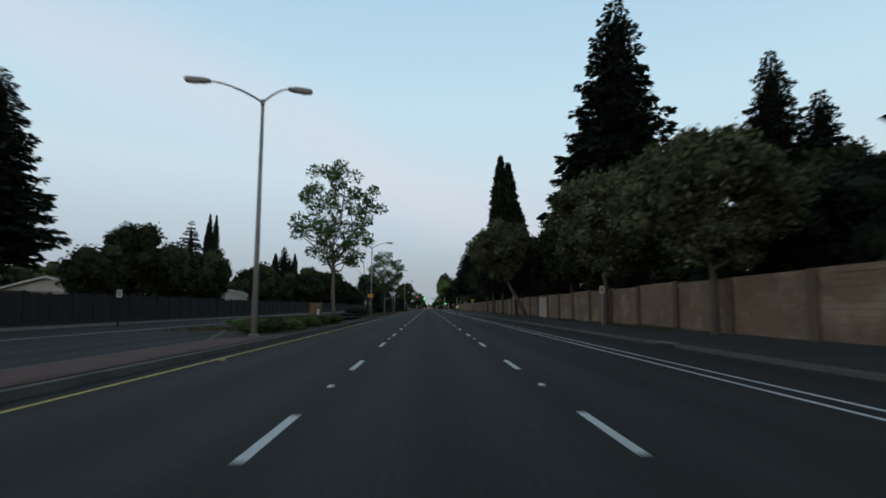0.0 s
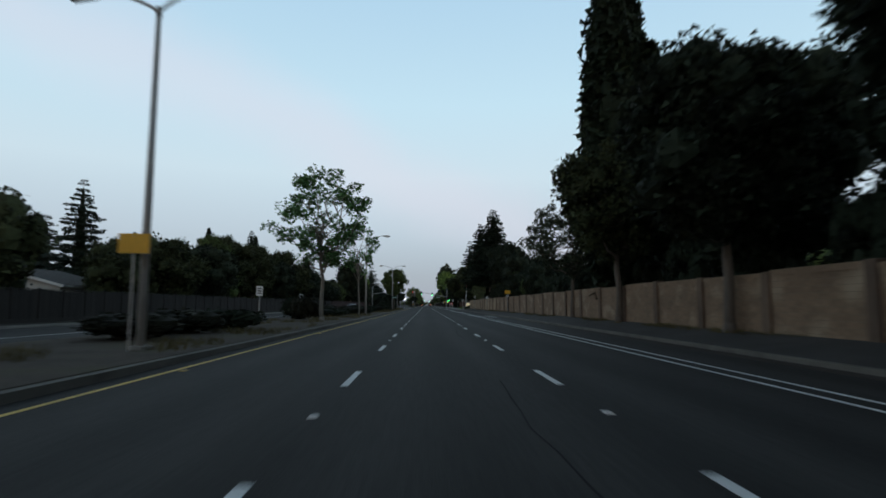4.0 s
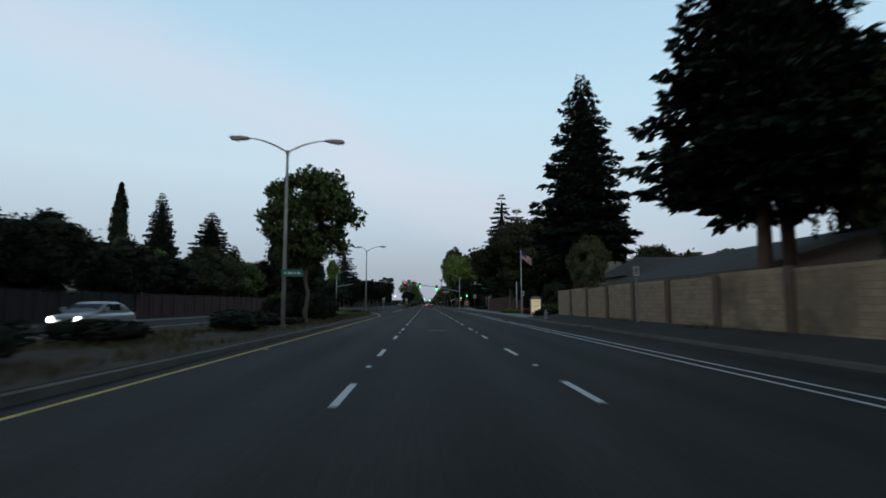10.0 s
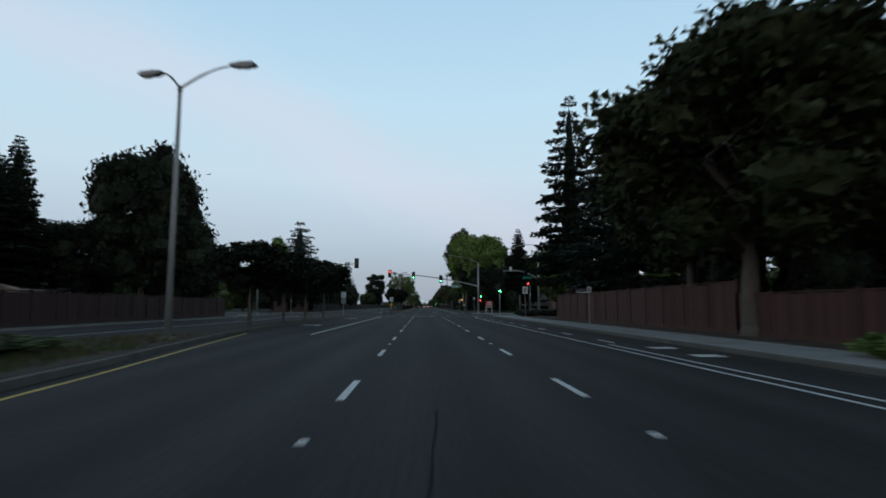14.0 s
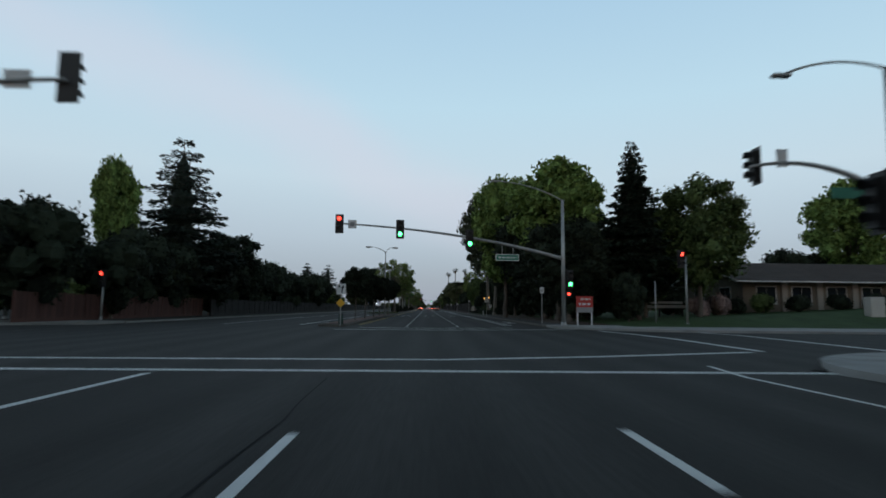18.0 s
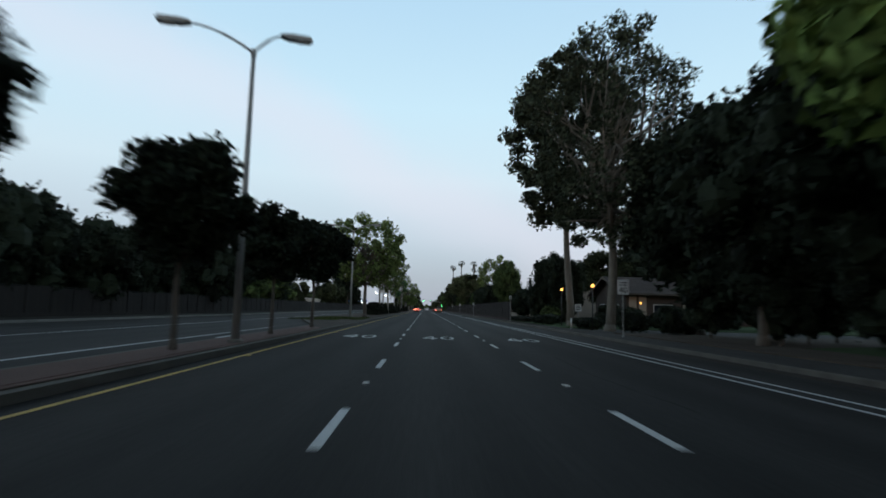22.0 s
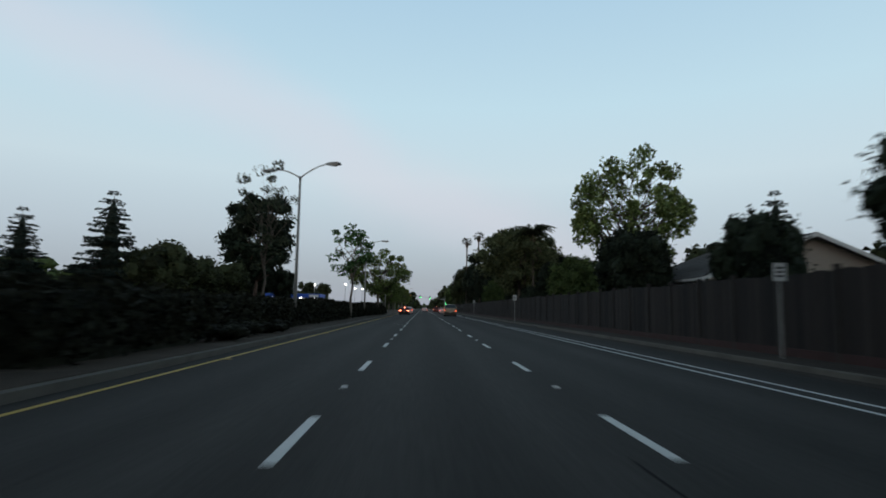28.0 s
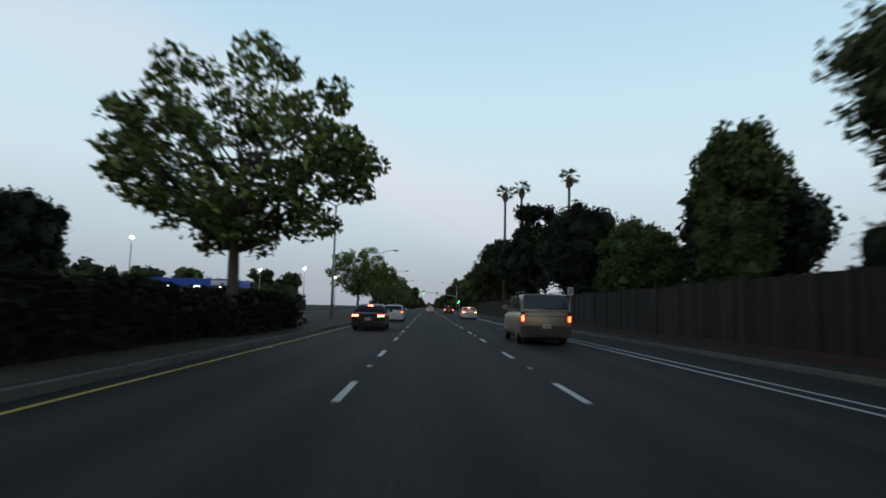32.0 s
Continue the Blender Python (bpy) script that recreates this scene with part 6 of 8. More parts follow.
# ---- grass tufts and low ground cover on the medians and verges ----
def tufts(name, mat, spots, label, tall=0.16, blades=5):
    rng = np.random.default_rng(len(spots))
    q = []
    for x, y, z, s in spots:
        for _ in range(blades):
            a = rng.uniform(0, 6.283)
            l = tall * s * rng.uniform(0.5, 1.2)
            b = np.array([x + rng.normal() * 0.07, y + rng.normal() * 0.07, z])
            o = np.array([math.cos(a), math.sin(a), 0]) * l * rng.uniform(0.2, 0.7)
            w = np.array([-math.sin(a), math.cos(a), 0]) * 0.012
            q.append([b - w, b + w, b + o + (0, 0, l) + w * 0.2, b + o + (0, 0, l) - w * 0.2])
    m = Mesh()
    m.quads(np.array(q))
    tagged(part(name, m, mat), label, "grass", "", "stuff")


gr = random.Random(3)


def patchy(x, y, k, t):
    return noise.noise(Vector((x * k, y * k * 0.6, 3.3))) > t


dry, green = [], []
while len(dry) < 7000:
    x, y = -12.6 + 6.1 * gr.random() ** 1.0, gr.uniform(26, 246)
    edge = -6.45 if y < 218 else -6.45 - (y - 218) * 0.105
    if x < edge and y < 246 and patchy(x, y, 0.35, 0.0 if y < 190 else -0.35) and not 30 < y < 54:
        dry.append((x, y, 0.165, gr.uniform(0.6, 1.5)))
while len(green) < 3600:
    y = gr.choice((gr.uniform(28, 56), gr.uniform(206, 240), gr.uniform(398, 410)))
    x = -12.2 + 5.6 * gr.random()
    edge = -6.5 if y < 218 or y > 300 else -6.45 - (y - 218) * 0.105
    if x < edge and patchy(x + 40, y, 0.3, -0.05):
        green.append((x, y, 0.165, gr.uniform(0.5, 1.3)))
tufts("dry_grass", DRY_GRASS, dry, "patchy dry grass on the median soil")
tufts("green_grass", GRASS, green, "low green grass and weeds on the median")
verge_dry = []
while len(verge_dry) < 1800:
    y = gr.uniform(20, 207)
    x = gr.uniform(10.2, 11.0)
    if patchy(x, y, 0.5, 0.05):
        verge_dry.append((x, y, 0.14 + (x - 8.0) / 3.3 * 0.34 + 0.02, gr.uniform(0.5, 1.2)))
tufts("verge_grass", DRY_GRASS, verge_dry, "sparse dry weeds at the foot of the wall", 0.13)


# ---- street lamps on the median ----
def street_lamp(m, label, arms=((-1, 2.1), (1, 2.1)), h=9.1):
    """A tall tapered pole with curved arms and flat lamp heads."""
    s = thing("street_lamp", m, label, "street lamp", "median street lamps")
    part("base", Mesh().box(-0.2, 0.2, -0.2, 0.2, -0.1, 0.12, ch=0.03), CONCRETE, s)
    part("pole", Mesh().tube([(0, 0, 0.05), (0, 0, h)], [0.12, 0.065], 14), POLE, s, smooth=True)
    part("collar", Mesh().tube([(0, 0, h - 0.12), (0, 0, h + 0.12)], 0.085, 12), LAMP_HEAD, s, smooth=True)
    for d, reach in arms:
        pts = [(d * reach * u, 0, h + 0.75 * math.sin(u * math.pi / 2) ** 0.9 - 0.05 * u) for u in [k / 9 for k in range(10)]]
        a = part("arm", Mesh().tube(pts, [0.045] * 5 + [0.035] * 5, 8), POLE, s, smooth=True)
        x, z = pts[-1][0], pts[-1][2]
        head = Mesh().outline([(d * -0.15, -0.02), (d * 0.1, -0.09), (d * 0.75, -0.11), (d * 0.85, -0.03), (d * 0.75, 0.06), (d * 0.2, 0.08), (d * -0.15, 0.03)][:: 1 if d > 0 else -1], 0.30, pose(x, -0.15, z))
        hd = part("lamp_head", head, LAMP_HEAD, a)
        part("lens", Mesh().blob((x + d * 0.48, 0, z - 0.10), 0.26, 0.13, 0.07, 0.0, 1, 12, 6), LAMP_GLASS, hd, smooth=True)
    return s


LAMPS = [(-7.8, 75.4, -12), (-7.95, 131.6, -3), (-7.9, 186.8, 6), (-8.6, 409.6, -14), (-8.1, 448.4, -20), (-8.3, 487.6, -26), (-8.05, 526.7, -5), (-8.1, 568, 0), (-8.1, 610, 0), (-8.1, 660, 0), (-8.1, 710, 0)]
street_lamp(pose(-7.1, 22.0, 0.16, 0, 0, 14), "tall grey double-arm street lamp by the brick paving", ((-1, 2.2), (1, 1.15)), 9.6)
first = street_lamp(pose(LAMPS[0][0], LAMPS[0][1], 0.16, 0, 0, LAMPS[0][2]), "tall grey double-arm street lamp on the median")
street_lamp(pose(-9.6, 243.0, 0.16, 0, 0, -14), "tall grey street lamp where the median narrows", ((-1, 0.9), (1, 2.2)))
street_lamp(pose(-6.5, 367.2, 0.16, 0, 0, 14), "tall grey street lamp on the paved median", ((-1, 2.05), (1, 0.95)))
for x, y, turn in LAMPS[1:]:
    copy_thing(first, pose(x, y, 0.16, 0, 0, turn))


# ---- signs ----
def bars(m, x0, x1, z0, z1, rows, y, seed=1):
    """Lines of unreadable writing as plain bars."""
    rnd = random.Random(seed)
    h = (z1 - z0) / rows
    for k in range(rows):
        x = x0
        while x < x1 - 0.02:
            w = rnd.uniform(0.4, 1.3) * h
            m.box(x, min(x + w, x1), y - 0.003, y, z0 + h * k + 0.2 * h, z0 + h * k + 0.75 * h)
            x += w + 0.35 * h


def post_sign(name, x, y, z0, top, w, h, face, label, marks=1, diamond=False, post=STEEL, pw=0.03):
    """A plate on a post, facing the traffic."""
    s = thing(name, pose(x, y, z0), label, "road sign")
    part("post", Mesh().box(-pw, pw, 0.0, 2 * pw * 0.6, -0.1, top + (0 if not diamond else -0.1)), post, s)
    if diamond:
        pl = part("plate", Mesh().outline([(-w / 2, 0), (0, -w / 2), (w / 2, 0), (0, w / 2)], 0.01, pose(0, -0.015, top - w / 2)), face, s)
    else:
        pl = part("plate", Mesh().box(-w / 2, w / 2, -0.012, 0.0, top - h, top, ch=0.0), face, s)
    rnd = random.Random(int(x * 10 + y))
    for k in range(marks):
        u = w * rnd.uniform(0.2, 0.36)
        z = top - h * (0.15 + 0.7 * (k + 0.5) / marks)
        part("text_bar", Mesh().box(-u, u, -0.0155, -0.012, z - 0.19 * h / marks, z + 0.19 * h / marks), INK, pl)
    part("bolts", Mesh().box(-0.012, 0.012, -0.018, -0.012, top - 0.08, top - 0.056), STEEL, pl)
    return s


post_sign("road_sign", 10.2, 67.2, 0.4, 2.45, 0.3, 0.45, SIGN_WHITE, "small white road sign on a post by the wall", 3)
post_sign("road_sign", 10.3, 33.0, 0.4, 2.3, 0.3, 0.45, SIGN_WHITE, "small white road sign on a post by the wall", 3)
post_sign("warning_sign", 10.8, 138.3, 0.45, 2.95, 0.75, 0.5, SIGN_YELLOW, "orange-yellow warning sign on a dark wooden post", 0, False, FENCE_DARK, 0.06)
post_sign("road_sign", 10.75, 138.15, 0.45, 2.35, 0.3, 0.3, SIGN_WHITE, "small white plate below the warning sign", 2)
post_sign("road_sign", 10.1, 158, 0.4, 2.5, 0.3, 0.45, SIGN_WHITE, "small white road sign by the block wall", 3)
post_sign("road_sign", 10.5, 187, 0.45, 2.9, 0.32, 0.5, SIGN_WHITE, "white road sign above the block wall", 3)
post_sign("road_sign", -7.85, 74.9, 0.16, 2.95, 0.78, 0.5, SIGN_YELLOW, "orange-yellow sign strapped to the lamp pole", 0, False, STEEL, 0.02)
post_sign("road_sign", -10.8, 96, 0.16, 2.3, 0.4, 0.6, SIGN_WHITE, "white rectangular sign facing the road", 3)
post_sign("road_sign", -12, 113.5, 0.16, 2.1, 0.35, 0.5, SIGN_WHITE, "white rectangular sign in the median", 3)
post_sign("road_sign", -20.5, 37, 0.1, 2.3, 0.35, 0.5, SIGN_WHITE, "white sign on a dark post across the road", 3, False, FENCE_DARK, 0.05)
post_sign("road_sign", 9.8, 218.2, 0.15, 2.6, 0.36, 0.5, SIGN_WHITE, "white sign with dark writing beside the driveway", 3)
post_sign("road_sign", 11.0, 262, 0.15, 2.6, 0.3, 0.4, SIGN_WHITE, "small white road sign by the brown fence", 3)
post_sign("road_sign", 10.2, 282.5, 0.15, 3.3, 0.55, 0.75, SIGN_WHITE, "white road sign seen on the pavement", 4)
post_sign("road_sign", 9.3, 333.2, 0.15, 3.0, 0.32, 0.48, SIGN_WHITE, "small white parking sign on a thin post", 3)
post_sign("road_sign", 12.0, 397.0, 0.2, 1.85, 0.55, 0.6, SIGN_WHITE, "white sign board at the driveway", 3)
post_sign("road_sign", 9.3, 416.9, 0.15, 2.95, 0.28, 0.40, SIGN_WHITE, "white road sign on the pavement by the garden", 3)
post_sign("road_sign", 9.3, 468, 0.15, 2.6, 0.36, 0.5, SIGN_WHITE, "white road sign beside the board fence", 3)
post_sign("road_sign", 9.2, 512.4, 0.15, 2.7, 0.4, 0.55, SIGN_WHITE, "white road sign beside the board fence", 3)
post_sign("road_sign", 9.4, 562, 0.15, 2.8, 0.4, 0.55, SIGN_WHITE, "white road sign at the end of the fence", 3)
post_sign("road_sign", -8.3, 447.9, 0.16, 4.1, 0.95, 0.42, SIGN_WHITE, "white rectangular board fixed to the lamp pole", 0, False, STEEL, 0.02)
marker = post_sign("median_sign", -6.3, 324.4, 0.16, 2.75, 0.62, 0.72, SIGN_WHITE, "white median sign with a black bent arrow", 0)
part("arrow_mark", Mesh().outline([(0.02, 2.15), (0.10, 2.15), (0.10, 2.4), (0.2, 2.48), (0.13, 2.66), (0.0, 2.5), (0.05, 2.48), (0.02, 2.42)], 0.003, pose(0, -0.0155, 0)), INK, marker)
part("island_mark", Mesh().outline([(-0.2, 2.5), (-0.08, 2.5), (-0.08, 2.66), (-0.2, 2.66)], 0.003, pose(0, -0.0155, 0)), INK, marker)
post_sign("warning_diamond", -6.3, 324.3, 0.16, 1.75, 0.62, 0.62, SIGN_YELLOW, "plain yellow diamond marker on the median end", 0, True)
bin_ = thing("bollard", pose(-6.3, 324.6, 0.16), "dark green enamel bollard on the median end", "bollard")
part("body", Mesh().tube([(0, 0, 0), (0, 0, 0.62)], 0.17, 14), DARK_GREEN, bin_, smooth=True)
part("lid", Mesh().tube([(0, 0, 0.62), (0, 0, 0.70)], [0.19, 0.15], 14), BLACK, bin_, smooth=True)
lim = post_sign("speed_limit_sign", 9.4, 378.8, 0.15, 2.95, 0.6, 0.76, SIGN_WHITE, "white speed limit sign reading 40", 0)
m40 = Mesh()
bars(m40, -0.2, 0.2, 2.62, 2.88, 2, -0.0125, 4)
part("writing", m40, INK, lim)


def text_mesh(name, words, size, mat, parent, at):
    """Raised lettering from the built-in font."""
    c = bpy.data.curves.new(name, "FONT")
    c.body, c.size, c.align_x, c.extrude = words, size, "CENTER", 0.002
    tmp = bpy.data.objects.new(name, c)
    me = bpy.data.meshes.new_from_object(tmp)
    bpy.data.objects.remove(tmp)
    me.materials.clear()
    me.materials.append(mat)
    ob = new(name, me)
    ob.parent, ob.matrix_basis = parent, at
    return ob


text_mesh("numerals", "40", 0.44, INK, lim, pose(0, -0.015, 2.27, 90))
# green street name plate on a lamp pole
plate = thing("street_name_sign", pose(-7.45, 186.6, 2.75), "green street name sign on the lamp pole", "road sign")
part("plate", Mesh().box(-0.55, 0.55, -0.01, 0.01, 0, 0.36), SIGN_GREEN, plate)
wr = Mesh()
bars(wr, -0.42, 0.42, 0.08, 0.28, 1, -0.0115, 8)
part("writing", wr, SIGN_WHITE, plate)
part("bracket", Mesh().box(-0.5, -0.3, 0.01, 0.16, 0.1, 0.16), STEEL, plate)
# utility post with a yellow top in the median
box_ = thing("utility_cabinet", pose(-8.95, 43.8, 0.16), "brown steel utility cabinet on the planted median", "cabinet")
part("body", Mesh().box(-0.42, 0.42, -0.3, 0.3, -0.05, 1.5, ch=0.03), CABINET_BROWN, box_)
part("door", Mesh().box(-0.36, 0.36, -0.315, -0.3, 0.08, 1.38), CABINET_BROWN, box_)
part("plinth", Mesh().box(-0.5, 0.5, -0.38, 0.38, -0.1, 0.05), CONCRETE, box_)
wp = thing("marker_post", pose(-8.6, 43.0, 0.16), "white marker post before the brown cabinet", "post")
part("shaft", Mesh().box(-0.07, 0.07, -0.07, 0.07, -0.05, 0.95, ch=0.02), SIGN_WHITE, wp)
part("cap", Mesh().box(-0.08, 0.08, -0.08, 0.08, 0.95, 1.02, ch=0.02), SIGN_WHITE, wp)


# ---- traffic signals ----
def signal_head(m, parent, lit, back=True, facing=1):
    """Three lenses with visors on a dark backplate, facing -y, at m under the mast."""
    h = part("signal_head", Mesh().box(-0.17, 0.17, 0, 0.2, -0.55, 0.55, ch=0.02), BLACK, parent, at=m)
    part("backplate", Mesh().box(-0.29, 0.29, 0.2, 0.215, -0.68, 0.68), BLACK, h)
    for k, (z, mat) in enumerate(((0.36, SIG_RED), (0.0, AMBER), (-0.36, SIG_GREEN))):
        on = lit == ("red", "amber", "green")[k]
        part("lens", Mesh().disc((0, -0.012, z), 0.14, 0.012, 18), mat if on else INK, h)
        visor = Mesh()
        n = 10
        for j in range(n):
            a0, a1 = math.radians(-20 + 220 * j / n), math.radians(-20 + 220 * (j + 1) / n)
            visor.add([(0.16 * math.cos(a0), 0, z + 0.16 * math.sin(a0)), (0.16 * math.cos(a1), 0, z + 0.16 * math.sin(a1)), (0.16 * math.cos(a1), -0.2, z + 0.16 * math.sin(a1)), (0.16 * math.cos(a0), -0.2, z + 0.16 * math.sin(a0))], [(0, 1, 2, 3), (3, 2, 1, 0)])
        part("visor", visor, BLACK, h)
    return h


def mast(x, y, h, arm_pts, heads, label, lum=None, side=(), turn=0):
    """A signal pole with a long arm; points of the arm are from the pole's foot."""
    s = thing("traffic_signal", pose(x, y, 0.15, 0, 0, turn), label, "traffic signal", "traffic signals")
    k = 1.0 if arm_pts or lum else 0.55
    part("base", Mesh().tube([(0, 0, -0.1), (0, 0, 0.25)], [0.24 * k, 0.2 * k], 14), STEEL, s, smooth=True)
    part("pole", Mesh().tube([(0, 0, 0), (0, 0, h)], [0.16 * k, 0.10 * k], 14), STEEL, s, smooth=True)
    if arm_pts:
        part("mast_arm", Mesh().tube(arm_pts, [0.13 - 0.075 * k / (len(arm_pts) - 1) for k in range(len(arm_pts))], 10), STEEL, s, smooth=True)
    for hx, hz, lit, tr in heads:
        signal_head(pose(hx, -0.32, hz, 0, 0, tr) if tr == 0 else pose(hx, 0.32, hz, 0, 0, tr), s, lit)
    if lum:
        a = part("lamp_arm", Mesh().tube(lum, [0.06] + [0.045] * (len(lum) - 1), 8), STEEL, s, smooth=True)
        ex, ey, ez = lum[-1]
        part("lamp_head", Mesh().box(ex - 0.35, ex + 0.3, ey - 0.14, ey + 0.14, ez - 0.07, ez + 0.05, ch=0.03), LAMP_HEAD, a)
    return s


# big mast at the far right corner
def curve(pts, n=12):
    """A smooth run through three points."""
    a, b, c = [Vector(p) for p in pts]
    return [tuple(a * (1 - t) ** 2 + b * 2 * t * (1 - t) + c * t * t) for t in [k / n for k in range(n + 1)]]


big = mast(9.47, 326.3, 9.2, curve([(0, 0, 4.85), (-7.0, 0, 6.75), (-16.3, 0, 7.1)]), [(-16.2, 7.05, "red", 0), (-11.9, 6.75, "green", 0), (-6.9, 6.15, "green", 0), (0.42, 3.35, "green", 0)],
           "tall steel signal mast with a long arm over the road", curve([(0, 0, 9.15), (-2.2, 0, 10.4), (-5.0, 0, 10.5)]), turn=3)
sn = part("street_name", Mesh().box(-4.97, -3.27, -0.03, 0.0, 4.63, 5.1), SIGN_WHITE, big, "green street name board hung from the arm")
part("panel", Mesh().box(-4.91, -3.33, -0.036, -0.03, 4.68, 5.05), SIGN_GREEN, sn)
wr = Mesh()
bars(wr, -4.77, -3.47, 4.75, 4.98, 1, -0.038, 12)
part("writing", wr, SIGN_WHITE, sn)
for hx in (-4.5, -3.7):
    part("hanger", Mesh().tube([(hx, 0, 5.1), (hx, 0, 5.78 - 0.2 * (hx + 4.5))], 0.03, 6), STEEL, big)
pl = part("turn_plate", Mesh().box(-15.6, -15.0, -0.05, -0.03, 6.75, 7.35), SIGN_WHITE, big, "small white no-turn plate on the arm")
part("turn_mark", Mesh().box(-15.45, -15.15, -0.056, -0.05, 6.9, 7.2), GREY_WRITING, pl)
part("walk_signal", Mesh().box(0.15, 0.5, -0.3, 0.0, 2.05, 2.5), BLACK, big)
part("walk_lens", Mesh().box(0.22, 0.42, -0.31, -0.3, 2.2, 2.36), SIG_RED, big)
# near right post and its tall corner pole
mast(9.45, 296.9, 3.1, None, [(0, 3.55, "green", 0), (-0.34, 3.55, "", -90)], "short steel signal post on the corner with a lit green lens")
rp = mast(16.2, 304.8, 10.1, curve([(0, 0, 5.2), (-2.5, 0, 6.9), (-5.2, 0, 6.3)]), [(-5.0, 6.4, "", -90), (-0.45, 5.5, "", -90)], "steel signal pole with a short arm at the corner",
          curve([(0, 0, 10.05), (-2.0, 0, 10.6), (-3.9, 0, 9.7)]))
part("street_name", Mesh().box(-2.3, -0.95, -0.02, 0.02, 5.2, 5.6), SIGN_GREEN, rp, "green street name board")
part("arm_plate", Mesh().box(-4.25, -3.85, -0.03, 0.0, 6.3, 6.95), SIGN_WHITE, rp, "pale plate fixed to the arm")
# mast for the oncoming lanes, seen from behind
lm = mast(-22.9, 299.6, 8.6, curve([(0, 0, 5.5), (6, 0, 6.6), (13.2, 0, 6.9)]), [(13.2, 7.0, "", 180), (8.9, 6.75, "", 180)], "steel signal mast for the oncoming lanes",
          curve([(0, 0, 8.5), (1.5, 0, 9.5), (3.6, 0, 9.6)]))
part("turn_plate", Mesh().box(11.6, 12.3, 0.03, 0.05, 6.65, 7.15), SIGN_WHITE, lm)
mast(-25.3, 329.6, 3.0, None, [(0, 3.2, "red", 0)], "signal post on the far corner showing red")
mast(-32, 329, 8.0, None, [], "grey steel pole at the far corner", curve([(0, 0, 7.9), (1.2, 0, 8.8), (2.6, 0, 8.9)]))
mast(19.4, 328.2, 5.3, None, [(-0.4, 5.1, "red", 0)], "steel signal post on the lawn corner showing red")
lp = thing("short_post", pose(17.8, 330.2, 0.2), "plain thin grey steel post on the lawn", "post")
part("shaft", Mesh().tube([(0, 0, -0.1), (0, 0, 3.4)], 0.05, 10), STEEL, lp, smooth=True)
part("cap", Mesh().tube([(0, 0, 3.4), (0, 0, 3.46)], [0.06, 0.03], 10), STEEL, lp)
for cx, cw in ((38.2, 0.62), (40.7, 0.8)):
    cb = thing("utility_cabinet", pose(cx, 333.4, 0.9), "pale grey steel utility cabinet on the lawn", "cabinet", "utility cabinets")
    part("body", Mesh().box(-cw, cw, -0.4, 0.4, -0.1, 1.75, ch=0.04), STUCCO_PALE, cb)
    part("plinth", Mesh().box(-cw - 0.08, cw + 0.08, -0.48, 0.48, -0.5, 0.02), PALE_CONCRETE, cb)
    for k in (-1, 1):
        part("door", Mesh().box(min(0.03 * k, (cw - 0.06) * k), max(0.03 * k, (cw - 0.06) * k), -0.42, -0.4, 0.1, 1.6), STUCCO_PALE, cb)
# signs on the narrow median before the crossing
post_sign("road_sign", -10.9, 296.2, 0.16, 3.0, 0.62, 0.75, SIGN_WHITE, "back of a pale median sign on a post", 0, False, STEEL, 0.035)
post_sign("road_sign", -10.9, 296.3, 0.16, 2.2, 0.6, 0.7, GREY_WRITING, "grey sign plate on the median post", 0, False, STEEL, 0.03)
# the next crossing, far ahead
mast(10.5, 735, 9.2, curve([(0, 0, 5.3), (-7, 0, 6.55), (-16.6, 0, 7.0)]), [(-16.5, 7.05, "red", 0), (-12.35, 6.7, "green", 0), (-7.4, 6.25, "green", 0), (0.42, 3.35, "green", 0)], "far steel signal mast over the road",
                curve([(0, 0, 9.15), (-2.4, 0, 10.4), (-5.5, 0, 10.5)]))
mast(9.6, 702, 3.1, None, [(0, 3.55, "green", 0)], "far signal post showing green")
mast(-11, 705, 3.1, None, [(0, 3.0, "red", 0)], "far signal post showing red")

# ---- small street things ----
hyd = thing("fire_hydrant", pose(9.1, 203.2, 0.2), "pale yellow fire hydrant on the verge", "hydrant")
part("barrel", Mesh().tube([(0, 0, -0.1), (0, 0, 0.06), (0, 0, 0.07), (0, 0, 0.55), (0, 0, 0.66), (0, 0, 0.72)], [0.17, 0.17, 0.11, 0.11, 0.09, 0.03], 14), PALE_CONCRETE, hyd, smooth=True)
for d in (-1, 1):
    part("outlet", Mesh().tube([(d * 0.08, 0, 0.42), (d * 0.19, 0, 0.42)], 0.06, 10), PALE_CONCRETE, hyd)
part("front_outlet", Mesh().tube([(0, -0.08, 0.38), (0, -0.2, 0.38)], 0.075, 10), PALE_CONCRETE, hyd)
hyd2 = copy_thing(hyd, pose(11.2, 236.5, 0.2))
tagged(hyd2, "pale fire hydrant by the flower bed", "hydrant")
for x, y in ((8.3, 19.5), (8.3, 189), (8.3, 497.5)):
    d = thing("storm_drain", pose(x, y, 0), "dark storm drain inlet in the kerb", "drain")
    # A solid black box, coloured for the dark inside of the inlet.
    part("opening", Mesh().box(0.02, 0.12, -0.6, 0.6, 0.01, 0.115), INK, d)
    part("lip", Mesh().box(0.0, 0.3, -0.8, 0.8, 0.115, 0.16), CONCRETE, d)
